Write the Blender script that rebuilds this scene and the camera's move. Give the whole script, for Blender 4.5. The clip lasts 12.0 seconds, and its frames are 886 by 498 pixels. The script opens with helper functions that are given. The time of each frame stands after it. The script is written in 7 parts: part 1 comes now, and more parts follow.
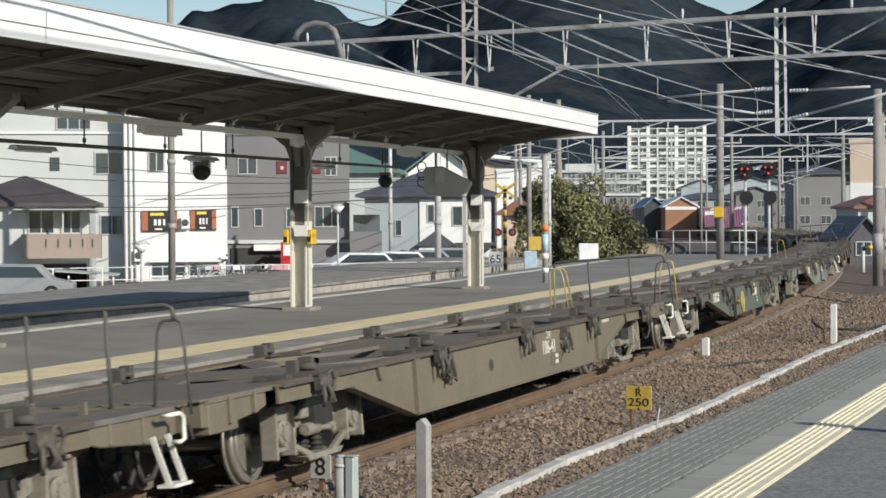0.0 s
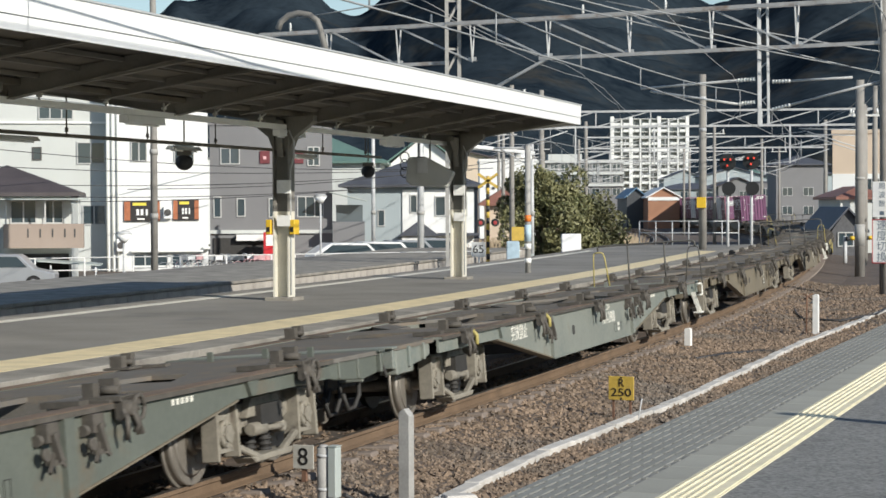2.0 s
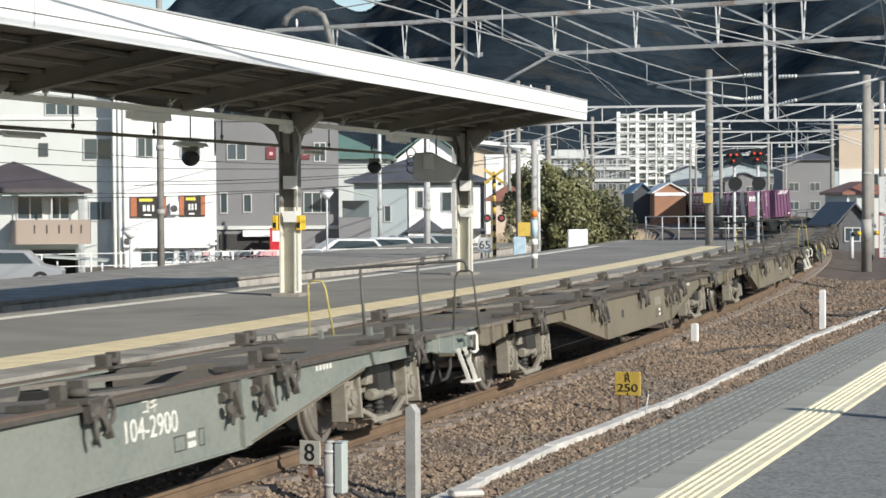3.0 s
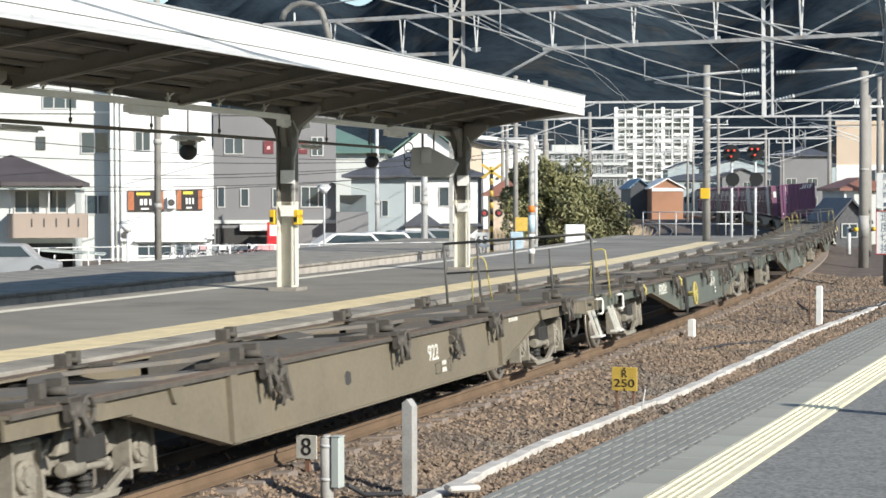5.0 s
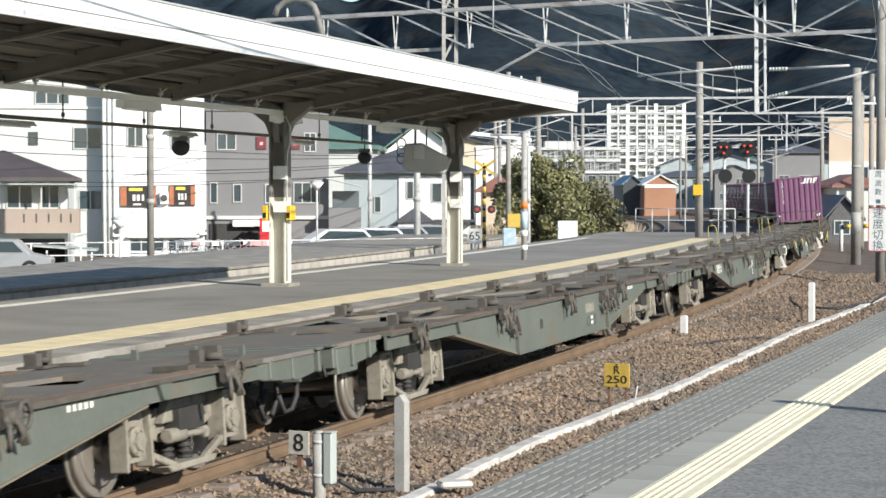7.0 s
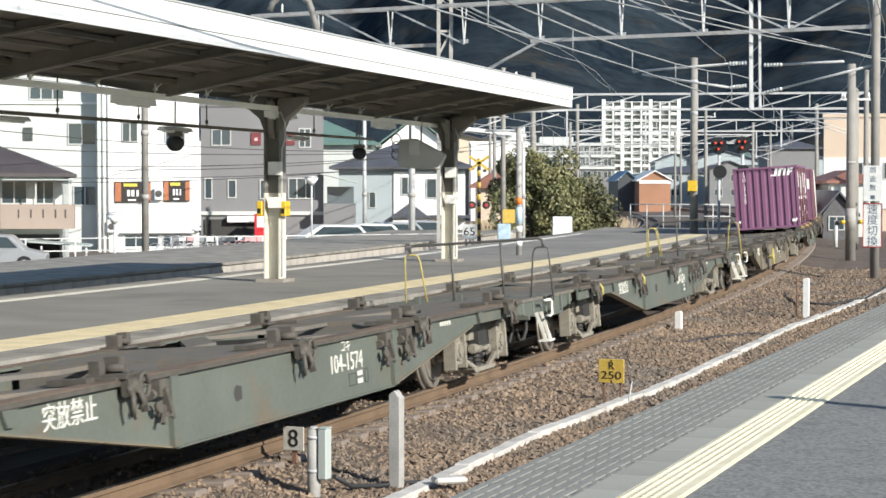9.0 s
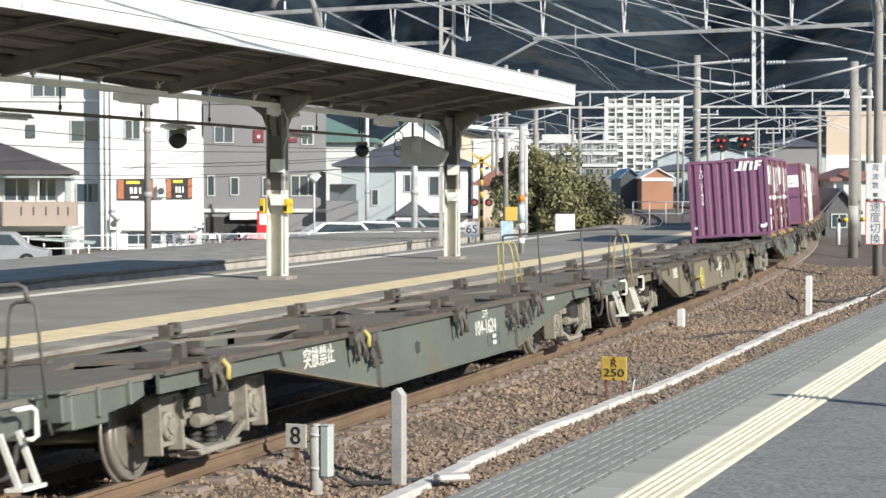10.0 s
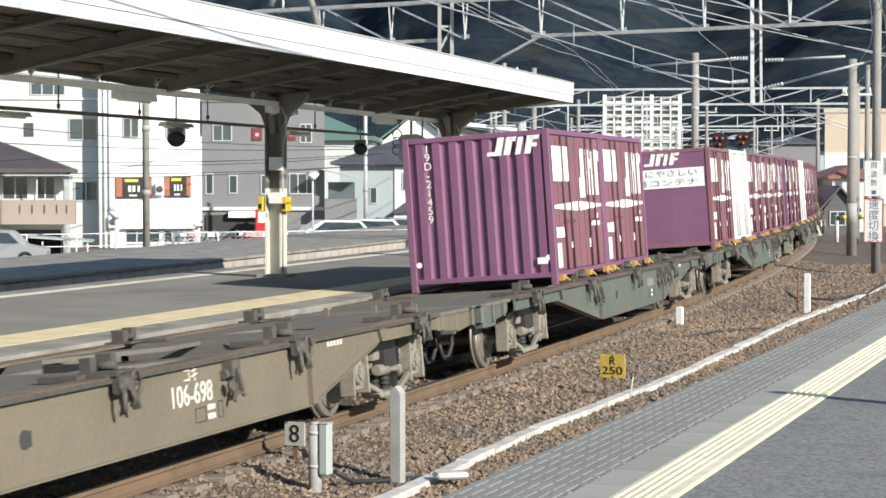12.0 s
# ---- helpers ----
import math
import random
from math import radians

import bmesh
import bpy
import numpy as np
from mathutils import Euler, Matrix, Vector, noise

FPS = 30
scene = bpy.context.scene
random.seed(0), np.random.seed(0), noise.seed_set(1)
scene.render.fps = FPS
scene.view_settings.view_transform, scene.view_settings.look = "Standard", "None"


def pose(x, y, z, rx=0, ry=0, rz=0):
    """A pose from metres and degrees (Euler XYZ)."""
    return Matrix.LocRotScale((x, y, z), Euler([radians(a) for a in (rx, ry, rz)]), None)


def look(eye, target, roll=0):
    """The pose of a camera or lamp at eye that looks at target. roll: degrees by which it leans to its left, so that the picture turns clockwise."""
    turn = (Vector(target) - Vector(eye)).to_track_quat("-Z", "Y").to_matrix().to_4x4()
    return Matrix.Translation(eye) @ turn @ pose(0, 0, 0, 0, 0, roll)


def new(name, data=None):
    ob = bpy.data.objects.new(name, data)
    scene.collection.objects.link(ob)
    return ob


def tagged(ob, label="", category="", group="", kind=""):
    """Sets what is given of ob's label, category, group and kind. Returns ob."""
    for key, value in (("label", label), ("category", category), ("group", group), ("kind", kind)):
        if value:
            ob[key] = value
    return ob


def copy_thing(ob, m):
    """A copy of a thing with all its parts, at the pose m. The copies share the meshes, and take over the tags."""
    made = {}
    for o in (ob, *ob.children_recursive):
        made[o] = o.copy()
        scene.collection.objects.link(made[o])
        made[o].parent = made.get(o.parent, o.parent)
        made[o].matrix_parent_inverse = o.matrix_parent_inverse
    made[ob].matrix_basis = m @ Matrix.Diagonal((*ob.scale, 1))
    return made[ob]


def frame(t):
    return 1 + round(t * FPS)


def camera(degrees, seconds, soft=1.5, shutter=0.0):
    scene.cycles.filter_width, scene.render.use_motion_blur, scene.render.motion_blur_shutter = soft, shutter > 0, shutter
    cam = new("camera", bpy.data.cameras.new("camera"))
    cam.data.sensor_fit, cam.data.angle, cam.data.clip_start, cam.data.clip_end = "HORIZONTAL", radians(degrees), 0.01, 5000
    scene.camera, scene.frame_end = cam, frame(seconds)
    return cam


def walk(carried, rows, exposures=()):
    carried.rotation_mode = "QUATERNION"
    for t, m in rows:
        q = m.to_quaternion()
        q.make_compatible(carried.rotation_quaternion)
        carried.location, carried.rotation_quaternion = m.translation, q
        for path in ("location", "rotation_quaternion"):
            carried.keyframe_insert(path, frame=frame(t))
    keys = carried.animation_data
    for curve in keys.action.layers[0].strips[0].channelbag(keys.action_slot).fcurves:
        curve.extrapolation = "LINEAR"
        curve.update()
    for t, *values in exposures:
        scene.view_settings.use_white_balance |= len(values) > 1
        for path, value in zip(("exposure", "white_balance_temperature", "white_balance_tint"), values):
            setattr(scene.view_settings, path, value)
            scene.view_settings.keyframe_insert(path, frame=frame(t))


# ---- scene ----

# ---------- camera: held by hand on the platform, turning only ----------
EYE = 2.68
cam = camera(24.6, 12.0, soft=1.6, shutter=0.08)
# seconds, tilt, lean, turn in degrees
TURNS = [
    (0, 89.032, -0.280, 0.708),
    (0.5, 89.004, -0.324, 0.581),
    (1, 88.937, -0.329, 0.453),
    (1.5, 88.824, -0.364, 0.321),
    (2, 88.755, -0.211, 0.224),
    (2.5, 88.704, -0.339, 0.212),
    (3, 88.632, -0.276, 0.405),
    (5, 88.485, -0.097, 0.326),
    (5.5, 88.455, -0.131, 0.282),
    (6, 88.423, -0.083, 0.227),
    (6.5, 88.400, -0.000, 0.126),
    (7, 88.375, 0.009, 0.118),
    (9, 88.254, 0.029, -0.030),
    (9.5, 88.221, -0.038, 0.015),
    (10, 88.182, 0.054, 0.041),
    (10.5, 88.149, 0.132, 0.084),
    (11, 88.124, 0.161, 0.030),
    (11.5, 88.119, 0.076, -0.032),
    (12, 88.123, 0.000, 0.000),
]


def held(tilt, lean, turn):
    m = pose(0, 0, 0, tilt, 0, turn) @ pose(0, 0, 0, 0, 0, lean)
    m.translation = (0, 0, EYE)
    return m


walk(cam, [(t, held(a, b, c)) for t, a, b, c in TURNS],
     exposures=((0, 0.14), (1.0, 0.14), (2.5, 0.36), (4.5, 0.62), (6.5, 0.71), (12, 0.71)))

# ---------- daylight ----------
SUN_H = Vector((0.69, -0.72, 0)).normalized()
SUN_EL = radians(26)
sky_world = bpy.data.worlds.new("sky")
scene.world = sky_world
sky_world.use_nodes = True
wn = sky_world.node_tree
sky = wn.nodes.new("ShaderNodeTexSky")
sky.sky_type = "NISHITA"
sky.sun_disc = False
sky.dust_density, sky.ozone_density = 0.3, 2.0
sky.sun_elevation = SUN_EL
sky.sun_rotation = math.atan2(SUN_H.x, SUN_H.y)
wn.nodes["Background"].inputs[1].default_value = 0.09
wn.links.new(sky.outputs[0], wn.nodes["Background"].inputs[0])
sun_data = bpy.data.lights.new("sun", "SUN")
sun_data.energy, sun_data.angle, sun_data.color = 4.2, radians(0.53), (1.0, 0.96, 0.88)
sun = new("sun", sun_data)
sun.matrix_world = look((0, 0, 60), Vector((0, 0, 60)) - SUN_H * math.cos(SUN_EL) - Vector((0, 0, math.sin(SUN_EL))))

# ---------- materials ----------
MATS = {}


def surface(name, color, rough=0.7, metal=0.0, vary=0.25, scale=6.0, grain=60.0, bump=0.1, second=None, amount=0.5,
            each=0.0, spec=0.5, stain=None, stain_scale=1.2, stain_at=0.55):
    """A painted, mineral or metal surface: two scales of variation, fine relief, optional stains of a second colour."""
    if name in MATS:
        return MATS[name]
    m = bpy.data.materials.new(name)
    m.use_nodes = True
    MATS[name] = m
    t = m.node_tree
    n, l = t.nodes, t.links
    b = n["Principled BSDF"]
    b.inputs["Roughness"].default_value = rough
    b.inputs["Metallic"].default_value = metal
    b.inputs["Specular IOR Level"].default_value = spec
    co = n.new("ShaderNodeTexCoord")
    big = n.new("ShaderNodeTexNoise")
    big.inputs["Scale"].default_value = scale
    big.inputs["Detail"].default_value = 6
    l.new(co.outputs["Object"], big.inputs["Vector"])
    fine = n.new("ShaderNodeTexNoise")
    fine.inputs["Scale"].default_value = grain
    fine.inputs["Detail"].default_value = 4
    l.new(co.outputs["Object"], fine.inputs["Vector"])
    add = n.new("ShaderNodeMath")
    add.operation = "MULTIPLY_ADD"
    l.new(fine.outputs[0], add.inputs[0])
    add.inputs[1].default_value = 0.5
    l.new(big.outputs[0], add.inputs[2])
    ramp = n.new("ShaderNodeMapRange")
    ramp.inputs[1].default_value, ramp.inputs[2].default_value = 0.45, 1.05
    ramp.inputs[3].default_value, ramp.inputs[4].default_value = 1 - vary, 1 + vary
    l.new(add.outputs[0], ramp.inputs[0])
    last = None
    if second is not None:
        mix = n.new("ShaderNodeMix")
        mix.data_type = "RGBA"
        mix.inputs[6].default_value, mix.inputs[7].default_value = (*color, 1), (*second, 1)
        pick = n.new("ShaderNodeMapRange")
        pick.inputs[1].default_value, pick.inputs[2].default_value = 0.62 - 0.3 * amount, 0.92 - 0.3 * amount
        l.new(add.outputs[0], pick.inputs[0])
        l.new(pick.outputs[0], mix.inputs[0])
        last = mix.outputs[2]
    if stain is not None:
        big2 = n.new("ShaderNodeTexNoise")
        big2.inputs["Scale"].default_value = stain_scale
        big2.inputs["Detail"].default_value = 8
        big2.inputs["Roughness"].default_value = 0.65
        l.new(co.outputs["Object"], big2.inputs["Vector"])
        pick2 = n.new("ShaderNodeMapRange")
        pick2.inputs[1].default_value, pick2.inputs[2].default_value = stain_at, stain_at + 0.15
        l.new(big2.outputs[0], pick2.inputs[0])
        mix2 = n.new("ShaderNodeMix")
        mix2.data_type = "RGBA"
        mix2.inputs[6].default_value, mix2.inputs[7].default_value = (*color, 1), (*stain, 1)
        if last is not None:
            l.new(last, mix2.inputs[6])
        l.new(pick2.outputs[0], mix2.inputs[0])
        last = mix2.outputs[2]
    tone = n.new("ShaderNodeHueSaturation")
    tone.inputs["Color"].default_value = (*color, 1)
    if last is not None:
        l.new(last, tone.inputs["Color"])
    if each:
        info = n.new("ShaderNodeObjectInfo")
        geo = n.new("ShaderNodeNewGeometry")
        both = n.new("ShaderNodeMath")
        l.new(info.outputs["Random"], both.inputs[0])
        l.new(geo.outputs["Random Per Island"], both.inputs[1])
        per = n.new("ShaderNodeMapRange")
        per.inputs[2].default_value = 2.0
        per.inputs[3].default_value, per.inputs[4].default_value = 1 - each, 1 + each
        l.new(both.outputs[0], per.inputs[0])
        mul = n.new("ShaderNodeMath")
        mul.operation = "MULTIPLY"
        l.new(per.outputs[0], mul.inputs[0])
        l.new(ramp.outputs[0], mul.inputs[1])
        l.new(mul.outputs[0], tone.inputs["Value"])
    else:
        l.new(ramp.outputs[0], tone.inputs["Value"])
    l.new(tone.outputs[0], b.inputs["Base Color"])
    if bump:
        bp = n.new("ShaderNodeBump")
        bp.inputs["Strength"].default_value = min(1.0, bump * 2)
        bp.inputs["Distance"].default_value = 0.01
        l.new(add.outputs[0], bp.inputs["Height"])
        l.new(bp.outputs[0], b.inputs["Normal"])
    return m


def glow(name, color, strength):
    if name not in MATS:
        m = bpy.data.materials.new(name)
        m.use_nodes = True
        b = m.node_tree.nodes["Principled BSDF"]
        b.inputs["Base Color"].default_value = (*color, 1)
        b.inputs["Emission Color"].default_value = (*color, 1)
        b.inputs["Emission Strength"].default_value = strength
        MATS[name] = m
    return MATS[name]


def glass(name, tint=(0.05, 0.07, 0.08)):
    if name not in MATS:
        m = bpy.data.materials.new(name)
        m.use_nodes = True
        b = m.node_tree.nodes["Principled BSDF"]
        b.inputs["Base Color"].default_value = (*tint, 1)
        b.inputs["Roughness"].default_value = 0.06
        b.inputs["Specular IOR Level"].default_value = 0.8
        MATS[name] = m
    return MATS[name]


# ---------- mesh helpers ----------
def box(bm, x0, y0, z0, x1, y1, z1, m=None):
    c = [Vector((x, y, z)) for z in (z0, z1) for x, y in ((x0, y0), (x1, y0), (x1, y1), (x0, y1))]
    if m is not None:
        c = [m @ p for p in c]
    v = [bm.verts.new(p) for p in c]
    for f in ((3, 2, 1, 0), (4, 5, 6, 7), (0, 1, 5, 4), (1, 2, 6, 5), (2, 3, 7, 6), (3, 0, 4, 7)):
        bm.faces.new([v[i] for i in f])
    return v


def tube(bm, a, b, r0, r1=None, n=8, cap=True):
    """A round bar from a to b."""
    a, b = Vector(a), Vector(b)
    r1 = r0 if r1 is None else r1
    d = (b - a)
    if d.length < 1e-6:
        return
    q = d.to_track_quat("Z", "Y").to_matrix()
    ring = []
    for p, r in ((a, r0), (b, r1)):
        ring.append([bm.verts.new(p + q @ Vector((r * math.cos(k * math.tau / n), r * math.sin(k * math.tau / n), 0))) for k in range(n)])
    for k in range(n):
        f = bm.faces.new((ring[0][k], ring[0][(k + 1) % n], ring[1][(k + 1) % n], ring[1][k]))
        f.smooth = True
    if cap:
        bm.faces.new(ring[0][::-1])
        bm.faces.new(ring[1])


def bar(bm, a, b, w, h):
    """A square bar from a to b, w across and h high."""
    a, b = Vector(a), Vector(b)
    d = b - a
    y = d.normalized()
    up = Vector((0, 0, 1)) if abs(y.z) < 0.95 else Vector((0, 1, 0))
    x = y.cross(up).normalized()
    z = x.cross(y)
    m = Matrix((x, y, z)).transposed().to_4x4()
    m.translation = a
    box(bm, -w / 2, 0, -h / 2, w / 2, d.length, h / 2, m)


def pipe(bm, pts, r, n=6):
    """A round bar bent through the points, one closed skin."""
    pts = [Vector(p) for p in pts]
    rings, up = [], None
    for i, p in enumerate(pts):
        d = (pts[min(i + 1, len(pts) - 1)] - pts[max(i - 1, 0)]).normalized()
        if up is None:
            up = d.orthogonal().normalized()
        up = (up - d * up.dot(d))
        up = up.normalized() if up.length > 1e-5 else d.orthogonal().normalized()
        side = d.cross(up)
        rings.append([bm.verts.new(p + (up * math.cos(k * math.tau / n) + side * math.sin(k * math.tau / n)) * r) for k in range(n)])
    for a, b in zip(rings, rings[1:]):
        for k in range(n):
            bm.faces.new((a[k], a[(k + 1) % n], b[(k + 1) % n], b[k])).smooth = True
    bm.faces.new(rings[0][::-1])
    bm.faces.new(rings[-1])


def prism(bm, outline, y0, y1, m=None):
    """An outline in x, z drawn out from y0 to y1."""
    def put(x, y, z):
        p = Vector((x, y, z))
        return bm.verts.new(m @ p if m is not None else p)
    a = [put(x, y0, z) for x, z in outline]
    b = [put(x, y1, z) for x, z in outline]
    k = len(a)
    bm.faces.new(a)
    bm.faces.new(b[::-1])
    for i in range(k):
        bm.faces.new((a[i], b[i], b[(i + 1) % k], a[(i + 1) % k]))


def mesh_of(bm, name, material, bevel=0.0):
    bmesh.ops.recalc_face_normals(bm, faces=bm.faces)
    if bevel:
        bmesh.ops.bevel(bm, geom=[e for e in bm.edges if not e.smooth or len(e.link_faces) == 2 and e.calc_face_angle(0) > 0.6],
                        offset=bevel, segments=1, affect="EDGES", clamp_overlap=True)
    me = bpy.data.meshes.new(name)
    bm.to_mesh(me)
    bm.free()
    if material is not None:
        me.materials.append(material)
    return me


def part(name, bm, material, parent, label="", bevel=0.0):
    ob = new(name, mesh_of(bm, name, material, bevel))
    ob.parent = parent
    if label:
        tagged(ob, label)
    return ob


def thing(name, bm, material, label, category, group="", kind="", at=None, bevel=0.0):
    ob = new(name, mesh_of(bm, name, material, bevel))
    if at is not None:
        ob.matrix_world = at
    return tagged(ob, label, category, group, kind)


def empty(name, label, category, group="", at=None):
    ob = new(name)
    if at is not None:
        ob.matrix_basis = at
    return tagged(ob, label, category, group)


def shared(name, mesh, parent, m=None):
    ob = new(name, mesh)
    ob.parent = parent
    if m is not None:
        ob.matrix_basis = m
    return ob


# ---------- the curve that tracks and platforms follow ----------
CX, CY, RC = -646.27, 223.35, 674.83
PHI0 = math.atan2(-CY, -CX)


def arc(off, s, z=0.0):
    """A point off metres outside the track's centre line (towards the camera's platform), s metres along it from abreast of the camera."""
    a = PHI0 + s / RC
    return Vector((CX + (RC + off) * math.cos(a), CY + (RC + off) * math.sin(a), z))


def heading(s):
    """The turn, in degrees about z, of a thing that faces along the curve with its +y."""
    return math.degrees(PHI0 + s / RC)


def along(off, s, z=0.0, turn=0.0):
    """The pose of a thing that stands at the curve: x outwards, y along it."""
    p = arc(off, s, z)
    return pose(p.x, p.y, p.z, 0, 0, heading(s) + turn)


def beside(off, s, z=0.0):
    """The pose of a thing on the straight main platform, off metres from the track abreast of the camera and s metres on."""
    p = arc(off, 0, z) + Vector((-math.sin(PHI0), math.cos(PHI0), 0)) * s
    return pose(p.x, p.y, p.z, 0, 0, heading(0))


def sweep(bm, outline, s0, s1, step=4.0, closed=True, wobble=None):
    """An outline of (off, z) drawn along the curve."""
    k = max(1, math.ceil((s1 - s0) / step))
    rings = []
    for i in range(k + 1):
        s = s0 + (s1 - s0) * i / k
        w = wobble(s) if wobble else 0.0
        rings.append([bm.verts.new(arc(o + w, s, z)) for o, z in outline])
    c = len(outline)
    for a, b in zip(rings, rings[1:]):
        for i in range(c if closed else c - 1):
            bm.faces.new((a[i], a[(i + 1) % c], b[(i + 1) % c], b[i]))
    if closed:
        bm.faces.new(rings[0])
        bm.faces.new(rings[-1][::-1])

# ---------- surfaces of the place ----------
M_GROUND = surface("earth", (0.16, 0.14, 0.11), 0.95, vary=0.3, scale=0.2, grain=8, bump=0.3, second=(0.10, 0.11, 0.06), amount=0.6)
M_BALLAST = surface("ballast", (0.15, 0.13, 0.11), 0.95, vary=0.6, scale=1.2, grain=26, bump=0.5, second=(0.11, 0.083, 0.065), amount=0.6)
M_STONE_CHIP = surface("ballast_stone", (0.215, 0.196, 0.168), 0.9, vary=0.45, scale=0.5, grain=50, bump=0.1, each=0.85, second=(0.185, 0.135, 0.094), amount=0.6)
M_RAIL_SIDE = surface("rusty_rail", (0.16, 0.107, 0.066), 0.85, vary=0.3, scale=2, grain=40, bump=0.1)
M_RAIL_TOP = surface("worn_rail_top", (0.42, 0.38, 0.34), 0.35, metal=0.9, vary=0.15, scale=3, grain=50, bump=0.02)
M_SLEEPER = surface("concrete_sleeper", (0.22, 0.18, 0.15), 0.9, vary=0.3, scale=4, grain=40)
M_ASPHALT = surface("platform_asphalt", (0.185, 0.187, 0.182), 0.97, spec=0.2, vary=0.4, scale=38, grain=220, bump=0.5, second=(0.24, 0.238, 0.225), amount=0.25, stain=(0.155, 0.155, 0.153), stain_scale=0.6, stain_at=0.56)
M_ASPHALT_OLD = surface("old_platform_asphalt", (0.235, 0.222, 0.198), 0.95, spec=0.2, vary=0.3, scale=0.5, grain=60, bump=0.3, stain=(0.18, 0.175, 0.17), stain_scale=0.4, stain_at=0.56)
M_KERB = surface("kerb_concrete", (0.27, 0.25, 0.215), 0.92, spec=0.2, vary=0.4, scale=1.5, grain=50, bump=0.15, stain=(0.17, 0.155, 0.135), stain_scale=1.3, stain_at=0.55)
M_SLAB = surface("smooth_concrete_slab", (0.31, 0.305, 0.265), 0.9, spec=0.25, vary=0.15, scale=2, grain=60, bump=0.08, each=0.12)
M_RIB = surface("ribbed_concrete", (0.235, 0.235, 0.215), 0.9, spec=0.25, vary=0.18, scale=2, grain=80, bump=0.1, each=0.1)
M_YELLOW_PAINT = surface("worn_yellow_line", (0.71, 0.59, 0.36), 0.75, vary=0.2, scale=3, grain=50, stain=(0.46, 0.38, 0.25), stain_scale=2.5, stain_at=0.6)
M_TACTILE = surface("tactile_yellow", (0.76, 0.69, 0.49), 0.75, vary=0.16, scale=3, grain=60, each=0.08, stain=(0.55, 0.48, 0.32), stain_scale=2.2, stain_at=0.58)
M_WHITE_LINE = surface("worn_white_line", (0.66, 0.63, 0.54), 0.75, vary=0.2, scale=3, grain=50)
M_TROUGH = surface("trough_concrete", (0.56, 0.535, 0.49), 0.85, vary=0.3, scale=3, grain=50, bump=0.12, each=0.12)
M_STONE_WALL = surface("stone_block", (0.34, 0.31, 0.27), 0.9, vary=0.3, scale=2, grain=30, bump=0.3, each=0.25)

TRACK = 0.2
TRACK_RISE = 0.105
CANT = math.tan(radians(4.1))


def setting():
    # ground sheet out to the horizon
    bm = bmesh.new()
    n = 24
    for i in range(n + 1):
        for j in range(n + 1):
            u, v = i / n * 2 - 1, j / n * 2 - 1
            bm.verts.new((math.copysign(abs(u) ** 2.2, u) * 4600, math.copysign(abs(v) ** 2.2, v) * 4600, -0.62))
    bm.verts.ensure_lookup_table()
    for i in range(n):
        for j in range(n):
            a = i * (n + 1) + j
            bm.faces.new([bm.verts[k] for k in (a, a + n + 1, a + n + 2, a + 1)])
    thing("ground", bm, M_GROUND, "bare earth and asphalt ground around the station", "ground", kind="structure")

    # ballast bed under the tracks
    bm = bmesh.new()
    prof = [(-40, -0.55), (-26, -0.5), (-12.6, -0.3), (-11.0, -0.24), (-7.8, -0.24), (-2.0, -0.2), (-0.9, -0.115), (-0.62, -0.11), (0.62, -0.07),
            (0.95, -0.06), (1.5, -0.12), (2.4, -0.22), (3.4, -0.22), (5.72, -0.16), (12, -0.16), (30, -0.45), (30, -0.9), (-40, -0.9)]
    sweep(bm, prof, -30, 330, 6)
    thing("ballast_bed", bm, M_BALLAST, "brown crushed-stone ballast bed under the tracks", "ballast", kind="structure")


def rail_outline(off, top, tilt):
    h = 0.153
    pts = [(-0.032, 0.0), (0.032, 0.0), (0.034, -0.035), (0.009, -0.05), (0.009, -h + 0.03), (0.062, -h + 0.012), (0.062, -h), (-0.062, -h),
           (-0.062, -h + 0.012), (-0.009, -h + 0.03), (-0.009, -0.05), (-0.034, -0.035)]
    return [(off + x, top + z) for x, z in pts]


def track(centre, s0, s1, cant, group):
    for side in (-1, 1):
        off = centre + side * 0.565
        top = TRACK_RISE - (0 if side > 0 else 1.067 * CANT) if cant else -0.05
        bm = bmesh.new()
        sweep(bm, rail_outline(off, top, 0), s0, s1, 5)
        ob = thing("rail", bm, M_RAIL_SIDE, "rust-brown steel rail with a worn bright running surface", "rail", group, "structure")
        bm = bmesh.new()
        sweep(bm, [(off - 0.026, top + 0.004), (off + 0.026, top + 0.004), (off + 0.026, top + 0.001), (off - 0.026, top + 0.001)], s0, s1, 5)
        part("running_surface", bm, M_RAIL_TOP, ob, "bright worn steel")


def sleepers(centre, s0, s1, cant, group):
    bm = bmesh.new()
    box(bm, -1.0, -0.12, -0.2, 1.0, 0.12, 0.0)
    me = mesh_of(bm, "sleeper", M_SLEEPER, 0.015)
    s = s0
    while s < s1:
        top = TRACK_RISE - 0.165 if cant else -0.21
        m = along(centre, s, top - (0.5335 * CANT if cant else 0)) @ pose(0, 0, 0, 0, -4.1 if cant else 0, 0)
        ob = new("sleeper", me)
        ob.matrix_world = m
        tagged(ob, "weathered concrete sleeper bedded in ballast", "sleeper", group, "structure")
        s += 0.62


